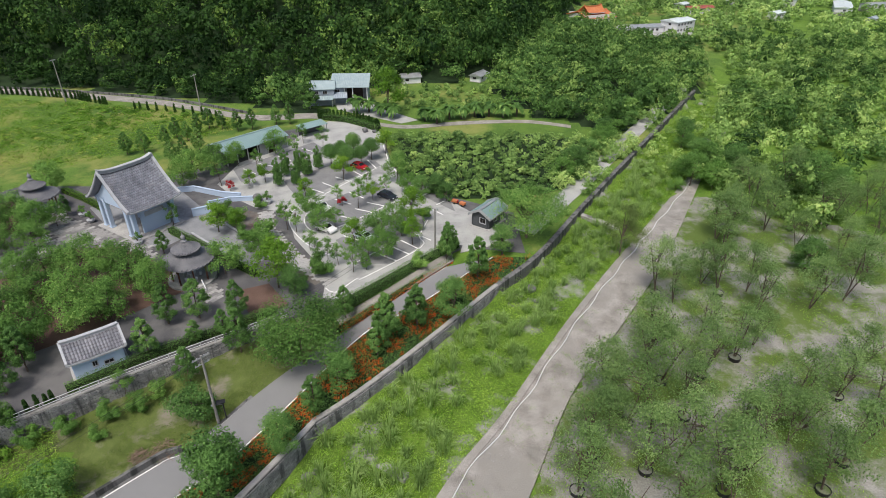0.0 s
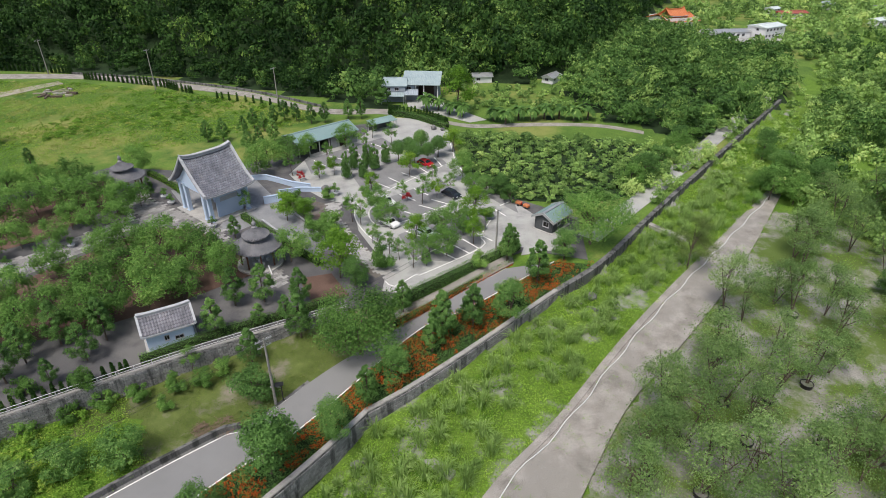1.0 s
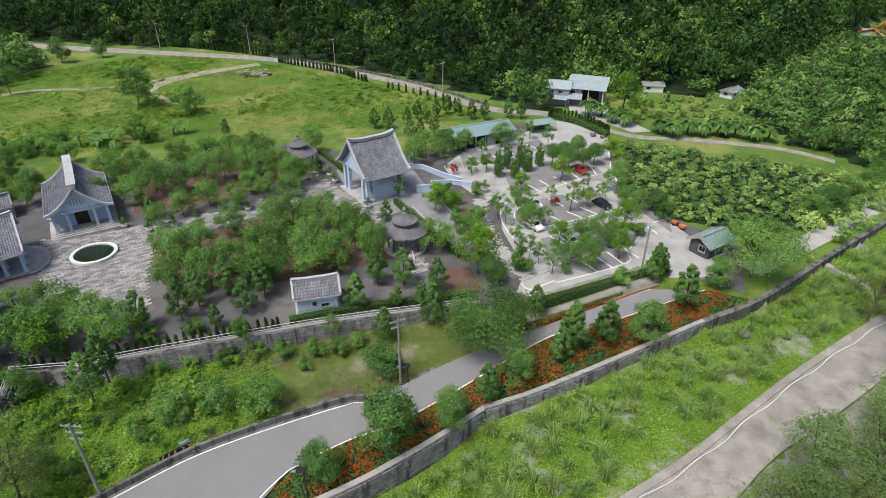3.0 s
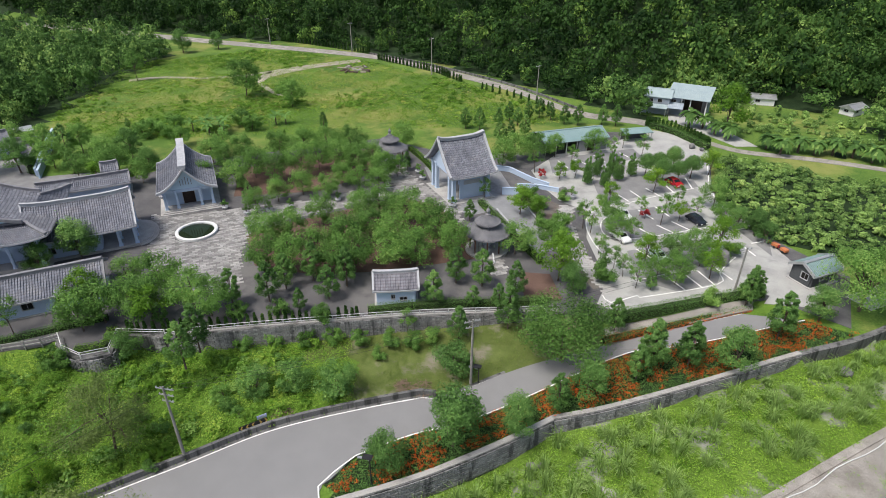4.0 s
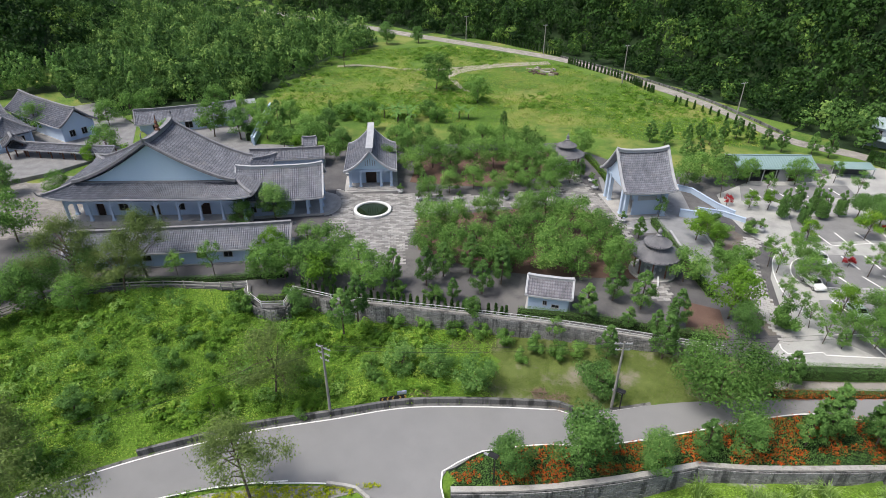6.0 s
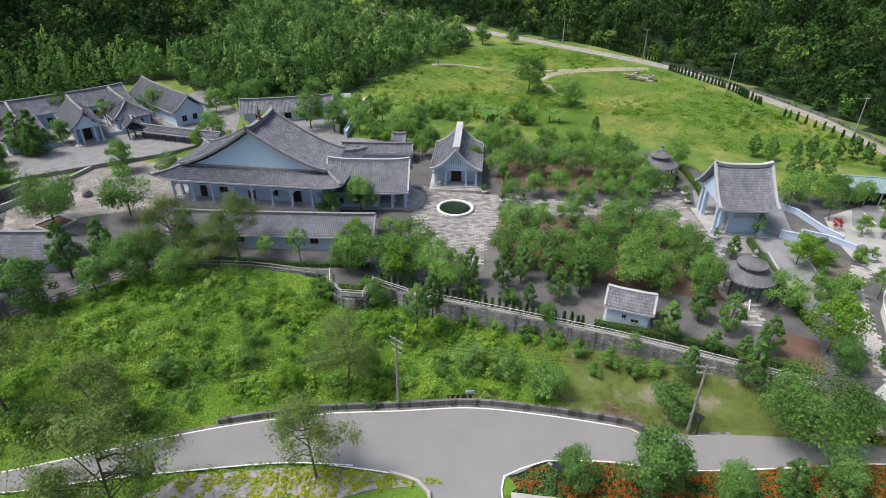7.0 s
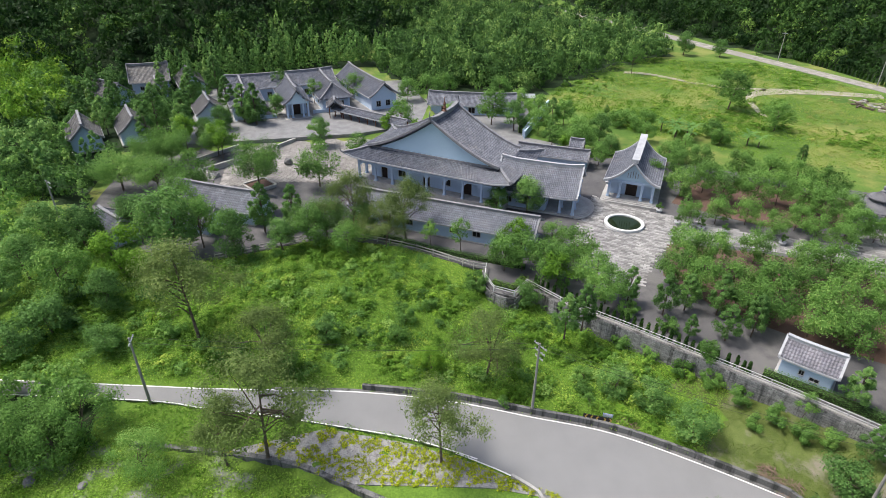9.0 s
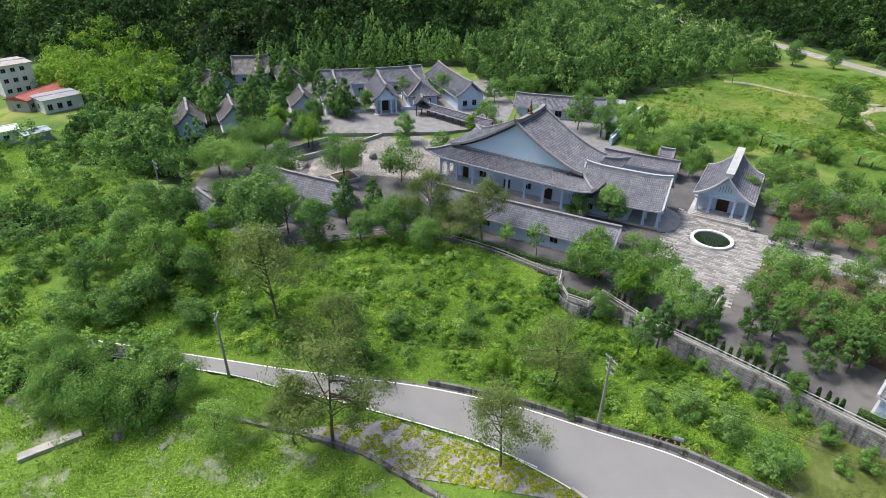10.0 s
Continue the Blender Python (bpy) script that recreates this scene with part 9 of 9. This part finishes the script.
STICKS = surface("dry_sticks", (0.13, 0.09, 0.065, 1), (0.30, 0.22, 0.165, 1), 0.9, 2.0, 14, 0.3)
for i, ((x, y), r) in enumerate(zip([(-45.1, 33.9), (-35.2, 46.1), (-32.6, 47.1)], (1.3, 1.0, 1.6))):
    brush_heap(x, y, r, 60 + i)
for x, y in [(-53.1, 21.1), (-52.1, 22.2), (-52.5, 20.1), (-51.7, 21.6)]:
    plant("yellow", x, y, 0.36, "with yellow croton leaves by the road wall")

# ---- houses beyond ----
def block_house(name, x, y, z, turn, L, D, H, wall, roof, label, storeys=1, pitch=0.8):
    h = thing(name, x, y, z, turn, label, "house")
    per = H / storeys
    for k in range(storeys):
        ops = [(0.8 + i * 2.6, 1.4, 0.9, per * 0.42) for i in range(int((L - 1.2) / 2.6))]
        wall_run(h, (-L / 2, -D / 2), (L / 2, -D / 2), k * per, (k + 1) * per, ops, mat=wall)
        wall_run(h, (L / 2, D / 2), (-L / 2, D / 2), k * per, (k + 1) * per, (), mat=wall)
        for sx in (-1, 1):
            wall_run(h, (sx * (L / 2 - 0.15), -D / 2 + 0.15), (sx * (L / 2 - 0.15), D / 2 - 0.15), k * per, (k + 1) * per, [(D * 0.35, 1.4, 0.9, per * 0.4)], mat=wall)
    s = Shape()
    hl, hd = L / 2 + 0.5, D / 2 + 0.5
    s.add([(-hl, -hd, H), (hl, -hd, H), (hl, 0, H + pitch), (-hl, 0, H + pitch), (hl, hd, H), (-hl, hd, H), (-hl, -hd, H - 0.15), (hl, -hd, H - 0.15), (hl, hd, H - 0.15), (-hl, hd, H - 0.15)],
          [(0, 1, 2, 3), (3, 2, 4, 5), (6, 7, 1, 0), (8, 9, 5, 4), (9, 6, 0, 3, 5), (7, 8, 4, 2, 1), (9, 8, 7, 6)])
    part("roof", fix(s.mesh("roof", roof)), roof, h)
    s = Shape()
    s.beam([(-hl, 0, H + pitch), (hl, 0, H + pitch)], 0.3, 0.1)
    part("ridge_cap", s, roof, h)
    plinth(h, rect(-L / 2 - 0.2, -D / 2 - 0.2, L / 2 + 0.2, D / 2 + 0.2), -1.5, 0.1, CONCRETE)
    return h


SLATEBLUE = surface("slate_blue_sheet", (0.28, 0.33, 0.38, 1), (0.36, 0.41, 0.46, 1), 0.5, 0.5, 6, 0.03)
PALESHEET = surface("pale_green_sheet", (0.5, 0.56, 0.56, 1), (0.6, 0.65, 0.64, 1), 0.45, 0.5, 6, 0.03)
FARMBLUE = surface("slate_blue_render", (0.20, 0.235, 0.28, 1), (0.27, 0.305, 0.35, 1), 0.8, 0.4, 8, 0.08)
ROOFTEAL = surface("teal_grey_sheet", (0.26, 0.33, 0.345, 1), (0.34, 0.41, 0.42, 1), 0.5, 0.5, 6, 0.03)
block_house("farm_house", -37.6, 181.4, 3.0, 8, 6.8, 7.0, 4.9, FARMBLUE, ROOFTEAL, "slate-blue two-storey house with a teal grey roof", 2, 1.7)


def farm_barn():
    h = thing("farm_barn", -29.4, 184.6, 3.0, 3, "open-fronted barn with a broad pale teal roof", "barn")
    L, D = 11.2, 8.4
    s = Shape()
    n = 44
    v = []
    for i in range(n + 1):
        x, w = -L / 2 - 0.5 + (L + 1.0) * i / n, 0.05 * (i % 2)
        v += [(x, -D / 2 - 0.9, 5.0 + w), (x, D / 2 + 0.4, 7.0 + w), (x, D / 2 + 0.4, 6.85), (x, -D / 2 - 0.9, 4.85)]
    s.add(v, [(i * 4 + k, i * 4 + 4 + k, i * 4 + 4 + (k + 1) % 4, i * 4 + (k + 1) % 4) for i in range(n) for k in range(4)] + [(0, 1, 2, 3), (4 * n + 3, 4 * n + 2, 4 * n + 1, 4 * n)])
    part("roof", fix(s.mesh("roof", ROOFTEAL)), ROOFTEAL, h)
    wall_run(h, (L / 2, D / 2), (-L / 2, D / 2), 0, 6.7, mat=FARMBLUE)
    for sx in (-1, 1):
        wall_run(h, (sx * (L / 2 - 0.15), -D / 2 + 0.2), (sx * (L / 2 - 0.15), D / 2 - 0.2), 0, 5.0, mat=FARMBLUE)
    wall_run(h, (-L / 2, -D / 2), (-L / 2 + 3.6, -D / 2), 0, 5.0, [(1.0, 1.6, 3.0, 1.3)], mat=FARMBLUE)
    wall_run(h, (-L / 2 + 3.6, 0.6), (L / 2 - 0.3, 0.6), 0, 5.4, [(0.6, 5.2, 0, 3.6)], mat=GREYPANEL)
    for x in (-L / 2 + 4.0, 0.9, L / 2 - 0.3):
        s = Shape()
        s.box(x, -D / 2, 0, 0.3, 0.3, 5.0)
        part("post", s, WHITEWALL, h)
    plinth(h, rect(-L / 2 - 0.1, -D / 2 - 0.3, L / 2 + 0.1, D / 2), -0.3, 0.06, CONCRETE)


farm_barn()
lean_roof("farm_porch", -37.4, 176.0, 3.0, 8, 7.4, 3.0, 2.4, 2.9, ROOFTEAL, "low teal sheet porch before the house", FARMBLUE)
lean_roof("farm_annex", -31.8, 178.2, 3.0, 8, 4.2, 4.0, 2.6, 3.4, SLATEBLUE, "low annex roof between house and barn", FARMBLUE)
slab("farm_yard", [(-34.0, 180.0), (-22.5, 180.0), (-16.5, 172.0), (-7.3, 163.0), (-12.0, 160.0), (-24.0, 168.0), (-32.0, 173.0)], 3.05, LOT, "pale concrete farm yard", "pavement")
# temple with an orange roof far down the valley
def far_temple():
    x, y = (79.7, 334.6)
    h = thing("far_temple", x, y, 3.0, 25, "distant temple with bright orange tile roofs", "temple")
    gable_roof(h, 11.0, 4.5, 5.4, 8.0, 1.3, 0.8, ORANGEROOF, ORANGEROOF, 1.0)
    gable_roof(h, 19.0, 9.5, 3.2, 5.4, 1.2, 0.8, ORANGEROOF, ORANGEROOF, 1.0)
    wall_run(h, (-9, -8), (9, -8), 0, 5, [(3 + i * 4.5, 2.0, 0.3, 3.0) for i in range(3)], mat=WHITEWALL)
    wall_run(h, (9, 8), (-9, 8), 0, 5, mat=WHITEWALL)
    wall_run(h, (9, -8), (9, 8), 0, 5, mat=WHITEWALL)
    wall_run(h, (-9, 8), (-9, -8), 0, 5, mat=WHITEWALL)


far_temple()
VILLAGE = [(99.9, 306.0, 26, 10, 4, 3), (117.4, 309.0, 22, 14, 7.5, 0), (88.5, 303.5, 14, 9, 3.5, 3), (151.2, 370.0, 24, 12, 4.5, 1), (146.2, 383.0, 10, 9, 5, 0), (188.3, 412.0, 16, 10, 5, 2), (218.3, 402.0, 18, 10, 5, 2),
           (189.2, 353.5, 14, 9, 4, 0), (246.5, 386.0, 50, 14, 4, 0), (272.0, 391.0, 30, 12, 4, 3), (235.3, 339.0, 9, 6, 3, 2), (12.6, 209.2, 9, 6, 3, 3), (-11.7, 206.4, 9, 7, 3, 3)]
for i, (x, y, L, D, H, c) in enumerate(VILLAGE):
    block_house("village_house", x, y, 3.0, 15 + 23 * (i % 3), L * 0.7, D * 0.65, H * 0.7, WHITEWALL, (PALESHEET, REDROOF, SLATEBLUE, GREYMETAL)[c], "distant village house with a sheet roof", 1 if H < 5 else 2, 0.9)
slab("temple_yard", [(82.0, 306.0), (112.0, 312.0), (126.0, 303.0), (124.0, 292.0), (104.0, 293.0), (86.0, 296.0)], 3.06, LOT, "pale paved yard in the village", "pavement")
# houses behind the bamboo
block_house("town_house", -195.5, -123.5, 4.0, 138, 9.5, 11, 9.2, WHITEWALL, CONCRETE, "tall pale three-storey house with a flat roof", 3, 0.25)
block_house("red_roof_house", -183.0, -107.5, 4.0, 165, 21, 7, 3.4, CONCRETE, REDROOF, "low house with a rusty red sheet roof", 1, 1.1)
block_house("shop_house", -176.5, -101.0, 4.0, 138, 10.5, 8.5, 3.9, WHITEWALL, GREYPANEL, "low pale building with a flat grey roof", 1, 0.2)
block_house("shed_house", -150.0, -94.0, 3.2, 138, 5.5, 4.5, 2.6, GREYPANEL, SLATEBLUE, "small shed with a blue-grey roof", 1, 0.4)
block_house("shed_house", -149.0, -101.5, 3.2, 128, 7, 5, 3.4, WHITEWALL, PALESHEET, "small pale shed beyond the trees", 1, 0.6)


# ---- stone facing of the walls, last ----
def bank_pipe():
    q = spline([(a[0] + 0.9, a[1]) for a in STRIP_LEFT], 2.0)
    h = thing("pipe", q[0][0], q[0][1], rz(*q[0]) - 1.5, 0, "thin white plastic pipe lying along the gravel strip", "pipe")
    s = Shape()
    s.tube([(x - q[0][0] + 0.25 * math.sin(i * 1.3), y - q[0][1], rz(x, y) - rz(*q[0]) + 0.1) for i, (x, y) in enumerate(q)], 0.07, 0.07, 6)
    part("run", s, WHITEWALL, h)


bank_pipe()


def block_facing(wall, line, z_top, rows, w, h, side, near=None, label="dressed wall block"):
    """Coursed blocks on the face of a wall: those inside the near stretch are single pieces, the rest are joined."""
    q = np.array(spline(line, 0.25))
    d = np.concatenate([[0], np.cumsum(np.hypot(*np.diff(q, axis=0).T))])
    proto = Shape()
    b = 0.03
    proto.add([(-w / 2 + b, 0, b), (w / 2 - b, 0, b), (w / 2 - b, 0, h - b), (-w / 2 + b, 0, h - b), (-w / 2 + b / 2, 0.12, b / 2), (w / 2 - b / 2, 0.12, b / 2), (w / 2 - b / 2, 0.12, h - b / 2), (-w / 2 + b / 2, 0.12, h - b / 2)],
              [(0, 1, 2, 3), (1, 5, 6, 2), (5, 4, 7, 6), (4, 0, 3, 7), (3, 2, 6, 7), (4, 5, 1, 0)])
    me = proto.mesh("block", BLOCK_PIECE)
    rest = Shape()
    made = 0
    rng = np.random.RandomState(8)
    for r in range(rows):
        for s0 in np.arange(w / 2 + (r % 2) * w / 2, d[-1] - w / 2, w):
            x, y = np.interp(s0, d, q[:, 0]), np.interp(s0, d, q[:, 1])
            x1, y1 = np.interp(s0 + 0.1, d, q[:, 0]), np.interp(s0 + 0.1, d, q[:, 1])
            a = math.atan2(y1 - y, x1 - x)
            out = rng.uniform(0.0, 0.035)
            nx, ny = side * -math.sin(a), side * math.cos(a)
            ox, oy = x + nx * (0.5 + 0.03 + out), y + ny * (0.5 + 0.03 + out)
            z = z_top(x, y) - (r + 1) * h
            turn = math.degrees(a) + (180 if side > 0 else 0)
            if near and made < 300 and near[0] < x < near[1]:
                ob = new("block", me)
                ob.parent = wall
                ob.matrix_basis = pose(ox, oy, z, 0, 0, turn)
                made += 1
            else:
                m = pose(ox, oy, z, 0, 0, turn)
                rest.add([m @ Vector(v) for v in proto.v], proto.f)
    ob = new("blocks", rest.mesh("blocks", BLOCKS))
    ob.parent = wall
    tagged(ob, "", "", "", "stuff")


BLOCK_PIECE = BLOCKS.copy()
_bn = BLOCK_PIECE.node_tree.nodes
_oi = _bn.new("ShaderNodeObjectInfo")
for _node in list(_bn):
    if _node.bl_idname == "ShaderNodeMapRange":
        BLOCK_PIECE.node_tree.links.new(_oi.outputs["Random"], _node.inputs[0])
block_facing(retaining, WALL_LINE[:7], lambda x, y: 3.2, 9, 0.62, 0.36, 1, (-46.0, -33.0))
block_facing(bastion, WALL_LINE[6:], lambda x, y: 3.2, 8, 0.62, 0.36, 1)
block_facing(bank_far, [(a[0] - 0.15, a[1] + 0.1) for a in BANK_LINE[7:]][:4], lambda x, y: rz(x, y) + 0.0, 7, 0.62, 0.36, -1)
block_facing(bank, BANK_LINE[5:8], lambda x, y: rz(x, y) + 0.0, 9, 0.62, 0.36, -1, (-26.0, -15.0))
for _ln, _z, _w in ((WALL_LINE[:7], lambda x, y: 3.25, 0.4), (BANK_LINE[5:8], lambda x, y: rz(x, y) + 0.15, 0.7), ([(a[0] - 0.15, a[1] + 0.1) for a in BANK_LINE[7:]][:4], lambda x, y: rz(x, y) + 0.12, 0.65)):
    _s = Shape()
    _s.beam([(x, y, _z(x, y)) for x, y in spline(_ln, 1.0)], _w, 0.14)
    setting("wall_coping", _s, CONCRETE, "pale concrete coping on the stone wall", "coping")
